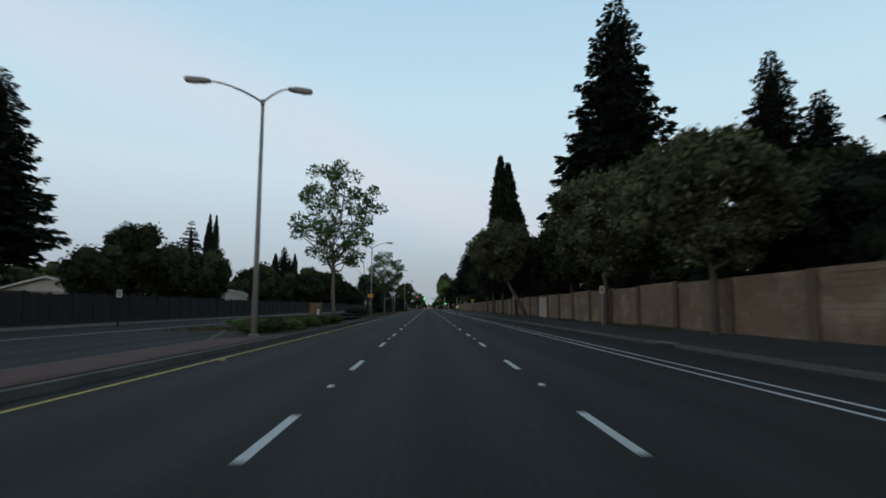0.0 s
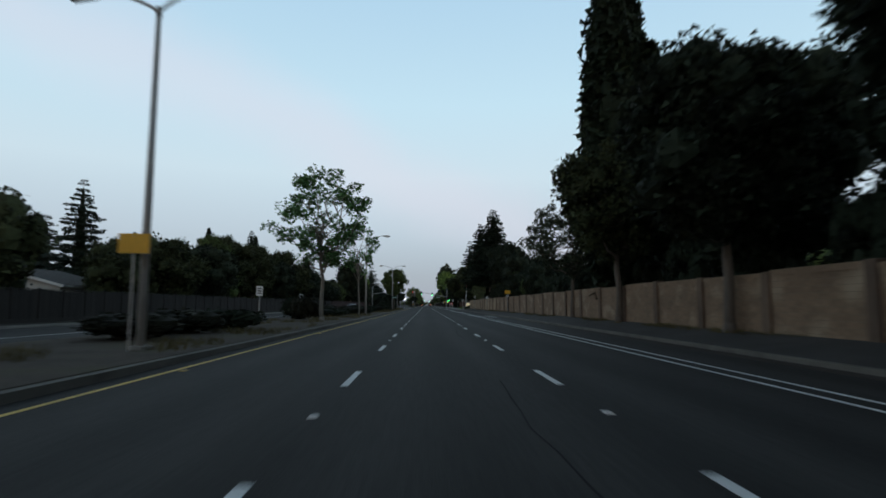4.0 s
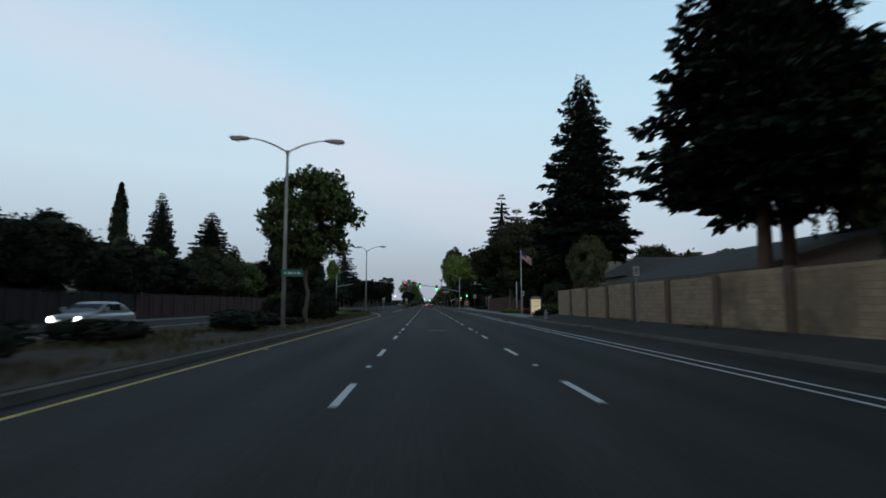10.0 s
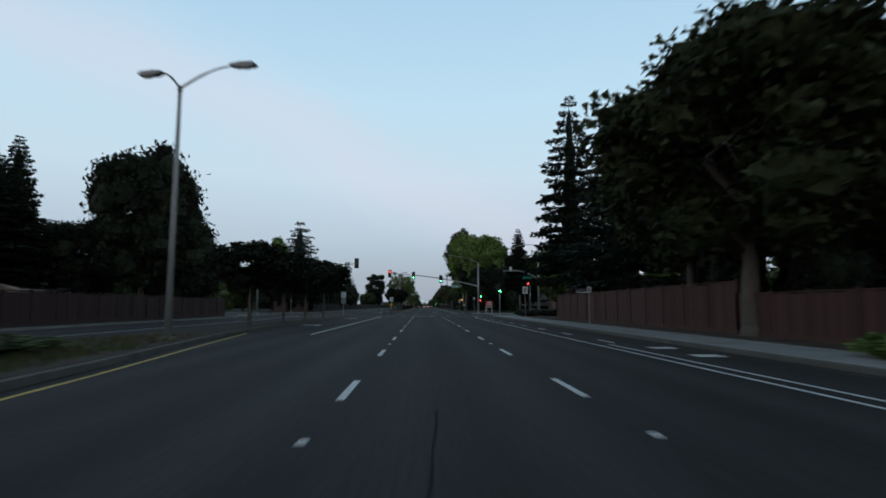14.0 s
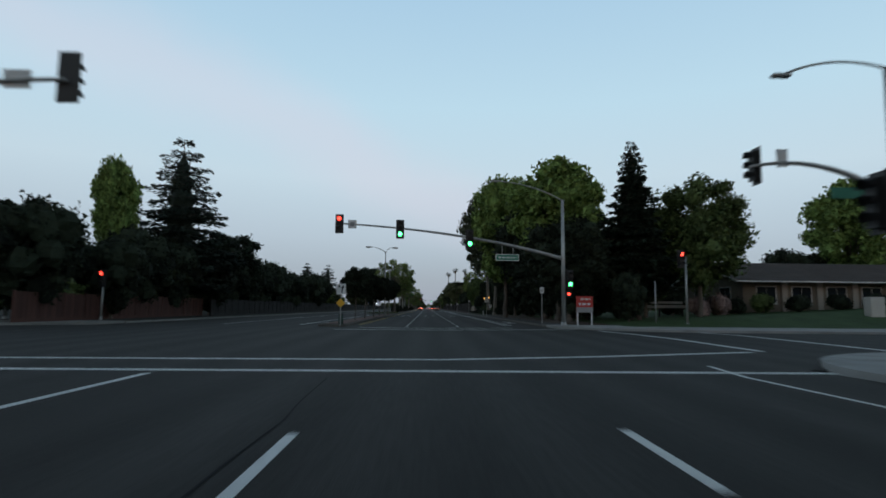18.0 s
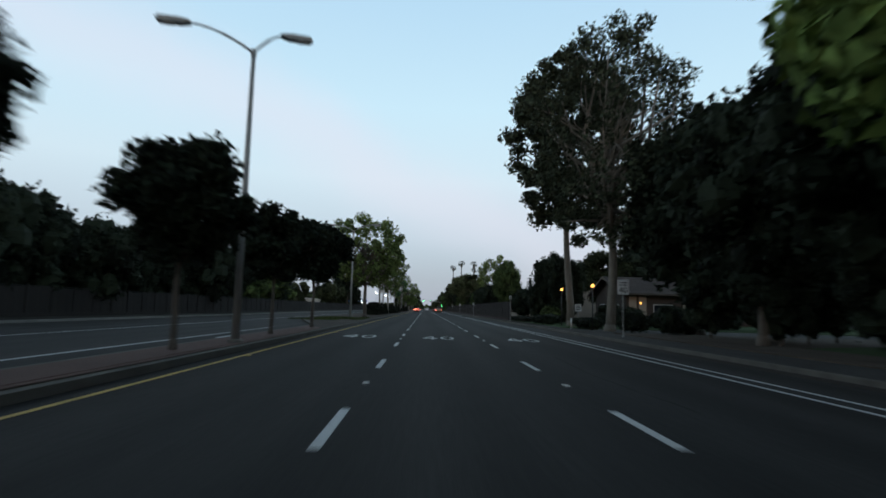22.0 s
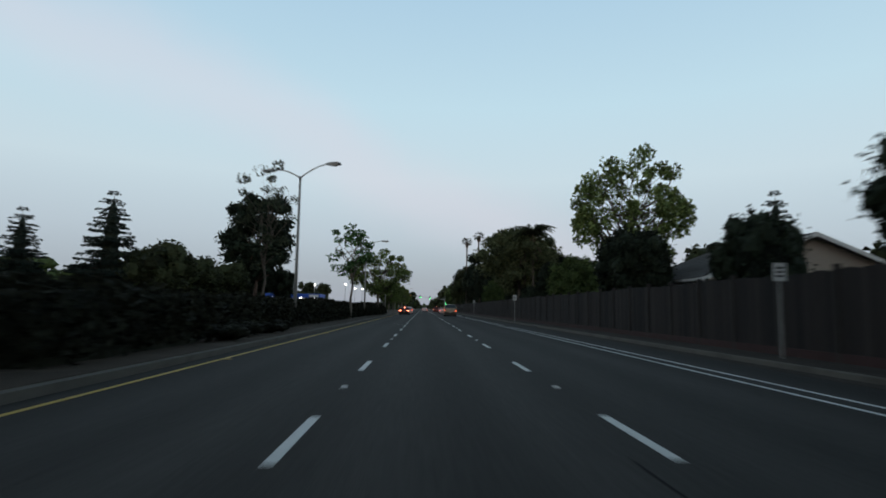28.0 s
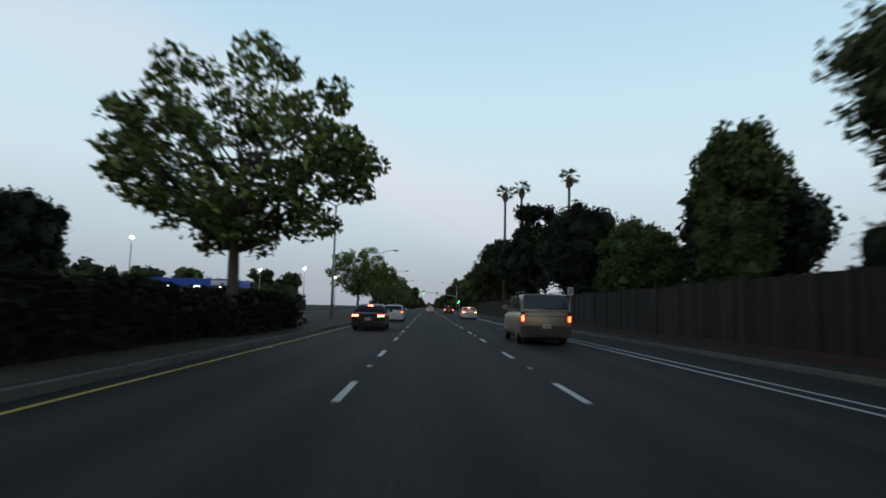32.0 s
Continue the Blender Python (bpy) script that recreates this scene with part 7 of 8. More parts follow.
# rounded rocks edging the corner bed
rk = random.Random(33)
for k in range(14):
    x, y = 12.2 + 0.75 * k + rk.uniform(-0.2, 0.2), min(298.9, 296.6 + 0.7 * k) + rk.uniform(-0.5, 0.1)
    q = rk.uniform(0.16, 0.36)
    rock = part("rock", Mesh().blob((0, 0, q * 0.45), q * 1.3, q, q * 0.8, 0.6, k + 3, 9, 7), DIRT, smooth=True, at=pose(x, y, 0.2, 0, 0, rk.uniform(0, 360)))
    tagged(rock, "rounded brown garden rock on the bark bed", "rock", "corner bed rocks")
# flag pole and a shorter pole
fp = thing("flagpole", pose(11.7, 230.2, 0.15), "white flagpole with a striped flag hanging in folds", "flagpole")
part("pole", Mesh().tube([(0, 0, 0), (0, 0, 8.2)], [0.07, 0.04], 12), SIGN_WHITE, fp, smooth=True)
part("finial", Mesh().blob((0, 0, 8.27), 0.08, 0.08, 0.08, 0, 1, 10, 8), CHROME, fp, smooth=True)


def cloth(u0, u1, v0, v1, n=10):
    """A strip of the limp flag: u along it, v across."""
    m = Mesh()
    for i in range(n + 1):
        u = u0 + (u1 - u0) * i / n
        for v in (v0, v1):
            m.v.append((0.06 + 1.35 * u, 0.12 * math.sin(u * 7 + v * 2), 8.0 - 0.95 * v - 0.95 * u ** 1.2 + 0.06 * math.sin(u * 9)))
        if i:
            a = 2 * i - 2
            m.f.append((a, a + 2, a + 3, a + 1))
    return m


FLAG_RED = material("flag_red", (0.42, 0.05, 0.06), 0.8, vary=0.15, bump=0.1)
FLAG_WHITE = material("flag_white", (0.6, 0.6, 0.6), 0.8, vary=0.1, bump=0.1)
FLAG_BLUE = material("flag_blue", (0.035, 0.05, 0.16), 0.8, vary=0.15, bump=0.1)
part("canton", cloth(0, 0.42, 0, 0.54), FLAG_BLUE, fp)
for k in range(13):
    part("stripe", cloth(0.42 if k < 7 else 0, 1, k / 13, (k + 1) / 13), FLAG_RED if k % 2 == 0 else FLAG_WHITE, fp)
sp = thing("short_pole", pose(11.9, 235.2, 0.15), "plain pale pole behind the flagpole", "pole")
part("pole", Mesh().tube([(0, 0, 0), (0, 0, 4.3)], [0.06, 0.05], 10), SIGN_WHITE, sp, smooth=True)
# the lit monument sign
mon = thing("monument_sign", pose(11.4, 219.3, 0.15), "tan monument sign with an arched top and lit panels", "sign")
part("body", Mesh().box(-0.55, 0.55, -0.2, 0.2, 0, 1.75, ch=0.02), STUCCO, mon)
arch = [(0.55 * math.cos(a), 1.75 + 0.34 * math.sin(a)) for a in [math.pi * k / 14 for k in range(15)]]
part("arched_top", Mesh().outline(arch[::-1], 0.4, pose(0, -0.2, 0)), STUCCO, mon)
for k in range(3):
    p = part("panel", Mesh().box(-0.49, 0.49, -0.225, -0.2, 0.2 + 0.52 * k, 0.69 + 0.52 * k), SIGN_LIT, mon, "softly lit cream panel")
    w = Mesh()
    bars(w, -0.3, 0.3, 0.38 + 0.52 * k, 0.56 + 0.52 * k, 2, -0.227, k)
    part("writing", w, STUCCO, p)
# red board on two legs at the corner
rb = thing("notice_board", pose(11.75, 329.0, 0.15), "red and white notice board on two white legs", "sign")
part("board", Mesh().box(-0.64, 0.64, -0.03, 0.03, 0.95, 2.2), SIGN_RED, rb)
part("lower_panel", Mesh().box(-0.64, 0.64, -0.034, -0.03, 0.95, 1.35), GREY_WRITING, rb)
w = Mesh()
bars(w, -0.45, 0.5, 1.45, 1.75, 1, -0.0345, 3)
bars(w, -0.3, 0.45, 1.85, 2.1, 1, -0.0345, 5)
part("writing", w, SIGN_WHITE, rb)
for x in (-0.55, 0.55):
    part("leg", Mesh().box(x - 0.045, x + 0.045, -0.045, 0.045, -0.1, 0.95), SIGN_WHITE, rb)
# weathered plank sign on the lawn
ps = thing("plank_sign", pose(23.4, 343, 0.45), "long weathered plank sign on low posts", "sign")
part("upper_plank", Mesh().box(-2.2, 2.4, -0.04, 0.04, 1.55, 1.78), PALE_CONCRETE, ps)
part("lower_plank", Mesh().box(-3.4, 3.4, -0.09, -0.01, 1.1, 1.4), PALE_CONCRETE, ps)
for x in (-2.4, 0, 2.4):
    part("post", Mesh().box(x - 0.08, x + 0.08, -0.005, 0.12, -0.1, 1.6), FENCE_WOOD, ps)
# amber globe lamps by the driveway
for x, y, z in ((11.2, 389.2, 3.25), (11.3, 398.6, 3.3)):
    g = thing("driveway_lamp", pose(x - 0.3, y, 0.15), "amber globe lamp on a dark post by the driveway", "lamp", "driveway lamps")
    part("post", Mesh().tube([(0, 0, -0.1), (0, 0, z - 0.3)], 0.045, 10), BLACK, g, smooth=True)
    part("globe", Mesh().blob((0, 0, z - 0.15), 0.13, 0.13, 0.13, 0, 1, 12, 8), PORCH, g, smooth=True)
pb = thing("pavement_bollard", pose(10.2, 392.3, 0.15), "thin white marker post by the driveway", "bollard")
part("post", Mesh().tube([(0, 0, -0.05), (0, 0, 0.75)], 0.05, 10), SIGN_WHITE, pb, smooth=True)


# ---- buildings ----
def house(name, m, w, d, eave, ridge, wall, roof, label, windows=(), chimney=None, over=0.5, gable_front=True, trim=TRIM):
    """A gabled house: w along x, d along y, ridge along y if gable_front."""
    h = thing(name, m, label, "house")
    part("wall_body", Mesh().box(-w / 2, w / 2, -d / 2, d / 2, -0.3, eave), wall, h)
    for s in (-1, 1):
        if gable_front:
            g = Mesh().outline([(-w / 2, eave), (w / 2, eave), (0, ridge)], 0.02, pose(0, s * d / 2 - 0.01, 0))
        else:
            g = Mesh().outline([(-d / 2, eave), (d / 2, eave), (0, ridge)], 0.02, pose(s * w / 2 + 0.01, 0, 0, 0, 0, 90))
        part("gable", g, wall, h)
    L, W = (d, w) if gable_front else (w, d)
    turn = pose(0, 0, 0) if gable_front else pose(0, 0, 0, 0, 0, 90)
    slope = (ridge - eave) / (W / 2)
    for s in (-1, 1):
        r = Mesh()
        x1, z1 = s * (W / 2 + over), eave - slope * over
        c = [(0, -L / 2 - over, ridge + 0.02), (x1, -L / 2 - over, z1 + 0.02), (x1, L / 2 + over, z1 + 0.02), (0, L / 2 + over, ridge + 0.02)]
        c += [(x, y, z + 0.14) for x, y, z in c]
        f = [(0, 1, 2, 3), (7, 6, 5, 4), (0, 4, 5, 1), (1, 5, 6, 2), (2, 6, 7, 3), (3, 7, 4, 0)]
        r.add(c, f if s > 0 else [q[::-1] for q in f], turn)
        rp_ = part("roof", r, roof, h)
        n = max(4, int(W / 2 / 0.45))
        for k in range(n):
            courses = Mesh()
            u0, u1 = k / n, (k + 1) / n
            xa, xb = x1 * u0, x1 * u1
            za, zb = ridge + (z1 - ridge) * u0 + 0.165, ridge + (z1 - ridge) * u1 + 0.185
            q = [(xa, -L / 2 - over, za), (xb, -L / 2 - over, zb), (xb, L / 2 + over, zb), (xa, L / 2 + over, za)]
            q += [(x, y, z - 0.02) for x, y, z in q]
            ff = [(0, 1, 2, 3), (1, 5, 6, 2), (0, 4, 5, 1), (2, 6, 7, 3)]
            courses.add(q, [t[::-1] for t in ff] if s > 0 else ff, turn)
            part("shingle_course", courses, roof, rp_)
        for e in (-1, 1):
            y = e * (L / 2 + over)
            b = Mesh().add([(0, y, ridge + 0.16), (x1, y, z1 + 0.16), (x1, y, z1 - 0.08), (0, y, ridge - 0.08)] + [(x, y2 + e * 0.04, z) for x, y2, z in [(0, y, ridge + 0.16), (x1, y, z1 + 0.16), (x1, y, z1 - 0.08), (0, y, ridge - 0.08)]],
                           [(0, 1, 2, 3), (7, 6, 5, 4), (0, 4, 5, 1), (1, 5, 6, 2), (2, 6, 7, 3), (3, 7, 4, 0)], turn)
            part("bargeboard", b, trim, rp_)
        part("gutter", Mesh().box(min(x1, x1 + s * 0.08), max(x1, x1 + s * 0.08), -L / 2 - over, L / 2 + over, z1 - 0.02, z1 + 0.12, turn), trim, rp_)
    for side, u, z0, ww, hh in windows:
        at = {"s": pose(u, -d / 2, 0), "w": pose(-w / 2, -u, 0, 0, 0, -90), "n": pose(u, d / 2, 0, 0, 0, 180), "e": pose(w / 2, u, 0, 0, 0, 90)}[side]
        wd = part("window", Mesh().box(-ww / 2 - 0.08, ww / 2 + 0.08, -0.06, 0.02, z0 - 0.08, z0 + hh + 0.08), TRIM, h, at=at)
        for k in (0, 1):
            part("pane", Mesh().box(-ww / 2 + k * (ww / 2 + 0.02), -0.02 + k * (ww / 2 + 0.02), -0.07, -0.06, z0, z0 + hh), WINDOW, wd)
        part("sill", Mesh().box(-ww / 2 - 0.12, ww / 2 + 0.12, -0.12, 0.0, z0 - 0.14, z0 - 0.08), TRIM, wd)
    if chimney:
        cx, cy, cz = chimney
        c = part("chimney", Mesh().box(cx - 0.36, cx + 0.36, cy - 0.32, cy + 0.32, eave, cz), CHIMNEY_BRICK, h)
        part("chimney_cap", Mesh().box(cx - 0.43, cx + 0.43, cy - 0.39, cy + 0.39, cz, cz + 0.15), CONCRETE, c)
        part("flue", Mesh().tube([(cx, cy, cz + 0.15), (cx, cy, cz + 0.45)], 0.16, 10), CLAY, c)
    return h


# two-storey house behind the block wall
house("house", pose(22.2, 123.5, 0.3), 8.6, 12, 5.9, 8.1, STUCCO_PALE, SHINGLE, "beige two-storey house with a dark shingled roof and white trim",
      [("w", -4.5, 3.3, 1.5, 1.3), ("w", 0.5, 3.3, 1.8, 1.3), ("w", 4, 3.3, 1.2, 1.3), ("s", -2, 3.4, 1.6, 1.3), ("s", 2, 3.4, 1.6, 1.3)], (0.5, 4.0, 9.0))
house("house", pose(20.8, 192, 0.3), 13, 20, 2.7, 4.7, STUCCO, SHINGLE, "low house with a wide dark roof behind the wall", [("w", 0, 1.0, 2, 1.2)], None, 0.8, True, BARK)
house("house", pose(22.5, 62.5, 0.3), 10, 11, 2.9, 5.2, STUCCO_PALE, SHINGLE, "pale house with a dark roof behind the wall", [("w", 0, 1.2, 2.0, 1.2), ("s", 0, 1.2, 2, 1.2)], None, 0.7)
lodge = house("house", pose(32.4, 423.5, 0.2), 18, 12, 3.8, 5.8, DARK_SIDING, SHINGLE_BROWN, "low house with a wide brown shingled roof behind the driveway", [("w", -3, 0.9, 2.0, 1.4), ("w", 2.5, 0.9, 1.6, 1.4), ("s", -4.5, 0.9, 2.2, 1.4), ("s", 3.5, 0.9, 2.2, 1.4)], None, 1.0, False, BARK)
for u in (-8.2, -7.0, -1.6, 0.2, 6.6):
    part("pale_panel", Mesh().box(u - 0.45, u + 0.45, -6.06, -6.0, 0.1, 3.3), STUCCO, lodge, "pale stucco pier on the front wall")
part("eave_lamp", Mesh().blob((-7.6, -6.95, 2.45), 0.12, 0.12, 0.14, 0, 1, 10, 8), PORCH, lodge, "lit amber lamp under the eave", True)
house("house", pose(21.5, 489.5, 0.2), 12, 11, 3.2, 5.6, STUCCO, SHINGLE, "grey house with a gabled roof behind the fence", [("s", 0, 1.2, 2, 1.2)], None, 0.6)
house("house", pose(32, 462, 0.2), 11, 10, 4.4, 7.6, STUCCO, SHINGLE, "dark-roofed house behind the garden trees", [("w", 0, 1.2, 2, 1.2)], None, 0.6)
house("house", pose(22, 528, 0.2), 10, 13, 3.6, 5.6, CLAY, SHINGLE_BROWN, "brown house behind the board fence", [("w", 0, 1.4, 2, 1.2)], None, 0.6)
for x, y, l in ((-44, 70, "pale house with a low gabled roof across the road"), (-40, 118, "white gabled house behind the dark fence"), (-41, 222, "pale house with a gabled roof across the road"), (-44, 250, "brown-roofed house behind the fence"),
                (-47, 285, "low house with a pale gable across the road"), (-40, 447, "pale house with a low gabled roof across the road"), (-33, 20, "dark-roofed house across the road")):
    house("house", pose(x, y, 0.2), 12, 9, 2.8, 4.4, STUCCO_PALE, SHINGLE, l, [("e", 0, 1.0, 2.0, 1.3), ("s", 0, 1.0, 2.0, 1.3)], (2, 1, 5.0) if y == 250 else None, 0.5)
# long low building on the corner lawn
office = house("building", pose(43.5, 351, 1.5), 21, 13, 3.3, 5.3, OFFICE_WALL, SHINGLE_BROWN, "long low office building with a brown shingled roof", [("s", u, 0.7, 2.0, 1.7) for u in (-8, -4.2, -0.4, 3.4, 7.4)] + [("w", u, 0.7, 2.2, 1.7) for u in (-3, 3)], None, 1.4, False)
for u in (-6.1, -2.3, 1.5, 5.4, 9.6):
    part("pier", Mesh().box(u - 0.3, u + 0.3, -6.75, -6.5, -0.2, 3.2), STUCCO, office, "pale stucco pier")

# the building with a corner tower and an arched porch
ch = thing("tower_building", pose(20.3, 219.4, 0.2), "beige stucco building with a square tower and a lit arched porch", "building")
part("tower_wall", Mesh().box(-1.6, 1.6, 2.4, 5.6, -0.3, 7.2), STUCCO, ch)
part("main_wall", Mesh().box(-0.9, 14, -6.5, 2.395, -0.3, 4.0), STUCCO, ch)
part("tower_cornice", Mesh().box(-1.85, 1.85, 2.15, 5.85, 6.75, 7.15, ch=0.08), STUCCO, ch)
for y in (2.7, 3.6, 4.5, 5.3):
    part("corbel", Mesh().box(-2.05, -1.6, y - 0.09, y + 0.09, 6.4, 6.75, ch=0.03), BARK, ch)
roof = Mesh().add([(-2.5, 1.5, 7.2), (2.5, 1.5, 7.2), (2.5, 6.5, 7.2), (-2.5, 6.5, 7.2), (0, 4.0, 9.9), (-2.5, 1.5, 7.06), (2.5, 1.5, 7.06), (2.5, 6.5, 7.06), (-2.5, 6.5, 7.06)],
                  [(0, 1, 4), (1, 2, 4), (2, 3, 4), (3, 0, 4), (8, 7, 6, 5), (5, 6, 1, 0), (6, 7, 2, 1), (7, 8, 3, 2), (8, 5, 0, 3)])
part("tower_roof", roof, SHINGLE, ch)
mr_ = Mesh().add([(-1.7, -7.2, 3.95), (14.6, -7.2, 3.95), (14.6, 2.35, 3.95), (-1.7, 2.35, 3.95), (1.5, -2.4, 6.2), (11, -2.4, 6.2)], [(0, 1, 5, 4), (1, 2, 5), (2, 3, 4, 5), (3, 0, 4), (3, 2, 1, 0)])
part("main_roof", mr_, SHINGLE, ch)
part("emblem_panel", Mesh().box(-1.66, -1.6, 3.7, 5.1, 5.55, 6.75), TRIM, ch, "square pale panel")
part("emblem", Mesh().disc((-1.72, 4.4, 6.2), 0.42, -0.05, 24, "x"), SIGN_GREEN, ch, "round green emblem")
wn_ = part("arched_window", Mesh().outline([(-0.5, 1.4), (0.5, 1.4), (0.5, 3.1)] + [(0.5 * math.cos(a), 3.1 + 0.5 * math.sin(a)) for a in [math.pi * k / 8 for k in range(1, 8)]] + [(-0.5, 3.1)], 0.03, pose(-1.63, 4.1, 0, 0, 0, -90)), WINDOW, ch)
part("arch_trim", Mesh().tube([(-1.65, 4.1 + 0.66 * math.cos(a), 3.1 + 0.66 * math.sin(a)) for a in [math.pi * k / 10 for k in range(11)]], 0.08, 6), TRIM, wn_)
part("mullion", Mesh().box(-1.68, -1.63, 4.07, 4.13, 1.4, 3.58), TRIM, wn_)
part("window_sill", Mesh().box(-1.75, -1.6, 3.5, 4.7, 1.28, 1.4), TRIM, wn_)
arch2 = [(-1.5, 2.2)] + [(1.5 * math.cos(a), 2.2 + 1.1 * math.sin(a)) for a in [math.pi - math.pi * k / 14 for k in range(1, 14)]] + [(1.5, 2.2)]
part("porch_arch", Mesh().tube([(-1.25, 0.2 + x, z) for x, z in arch2], 0.16, 8), TRIM, ch)
part("porch_opening", Mesh().outline([(-1.4, 0.1), (1.4, 0.1)] + [(x * 0.93, z) for x, z in arch2[::-1]], 0.03, pose(-0.93, 0.2, 0, 0, 0, -90)), WINDOW, ch)
part("porch_lamp", Mesh().blob((-1.1, 0.2, 2.7), 0.12, 0.12, 0.16, 0, 1, 10, 8), PORCH, ch)
for y in (-1.4, 1.8):
    part("column", Mesh().box(-1.45, -1.05, y - 0.2, y + 0.2, -0.1, 2.3, ch=0.03), STUCCO, ch)

# petrol canopy and lot lamps across the far median
cn_ = thing("canopy", pose(-34, 604, 0.1), "long blue canopy fascia with white lights beneath", "canopy")
part("fascia", Mesh().box(-7, 7, -4, 4, 3.4, 4.4, ch=0.05), SIGN_BLUE, cn_)
part("lit_panel", Mesh().box(4.2, 6.6, -4.03, -4.0, 3.55, 4.2), SIGN_WHITE, cn_)
for x in (-5, -1.5, 2, 5.5):
    part("column", Mesh().box(x - 0.2, x + 0.2, -0.2, 0.2, -0.1, 3.4), SIGN_WHITE, cn_)
    part("ceiling_light", Mesh().box(x - 0.3, x + 0.3, -3.6, -3.0, 3.34, 3.4), LOT_LAMP, cn_)
house("building", pose(-62, 610, 0.1), 30, 22, 4.0, 4.6, STUCCO_PALE, SHINGLE, "low pale shop building beyond the car park", [("e", u, 0.6, 3, 2) for u in (-6, 0, 6)], None, 0.3)
for x, y, h in ((-33, 585, 8), (-26, 640, 8.5), (-22, 655, 7.5), (-38, 650, 8.5), (-52, 590, 8.5), (-30, 700, 9), (-17, 690, 8)):
    p = thing("lot_lamp", pose(x, y, 0.1), "slim car park lamp pole with a lit head", "lamp", "car park lamps")
    part("pole", Mesh().tube([(0, 0, -0.1), (0, 0, h)], [0.1, 0.06], 8), STEEL, p, smooth=True)
    part("head", Mesh().blob((0, 0, h + 0.1), 0.22, 0.22, 0.14, 0, 1, 10, 6), LOT_LAMP, p, smooth=True)


# ---- vehicles ----
def loft(rings):
    m = Mesh()
    n = len(rings[0])
    for r in rings:
        m.v += r
    for i in range(len(rings) - 1):
        a, b = i * n, (i + 1) * n
        m.f += [(a + k, a + (k + 1) % n, b + (k + 1) % n, b + k) for k in range(n)]
    m.f += [tuple(reversed(range(n))), tuple(range((len(rings) - 1) * n, len(rings) * n))]
    return m


def wheel(parent, x, y, r, side):
    t = part("tyre", Mesh().tube([(x - 0.11, y, r), (x - 0.08, y, r), (x + 0.08, y, r), (x + 0.11, y, r)], [r * 0.9, r, r, r * 0.9], 24), TYRE, parent, smooth=False)
    part("rim", Mesh().tube([(x + side * 0.10, y, r), (x + side * 0.125, y, r)], [r * 0.62, r * 0.55], 18), CHROME, t)
    return t


def oval(y, w, z0, z1, p, n=28):
    """A rounded-corner section across a car at y."""
    ring = []
    for k in range(n):
        t = 2 * math.pi * (k + 0.5) / n
        cs, sn = math.cos(t), math.sin(t)
        ring.append((w * math.copysign(abs(cs) ** (2 / p), cs), y, (z0 + z1) / 2 + (z1 - z0) / 2 * math.copysign(abs(sn) ** (2 / p), sn)))
    return ring


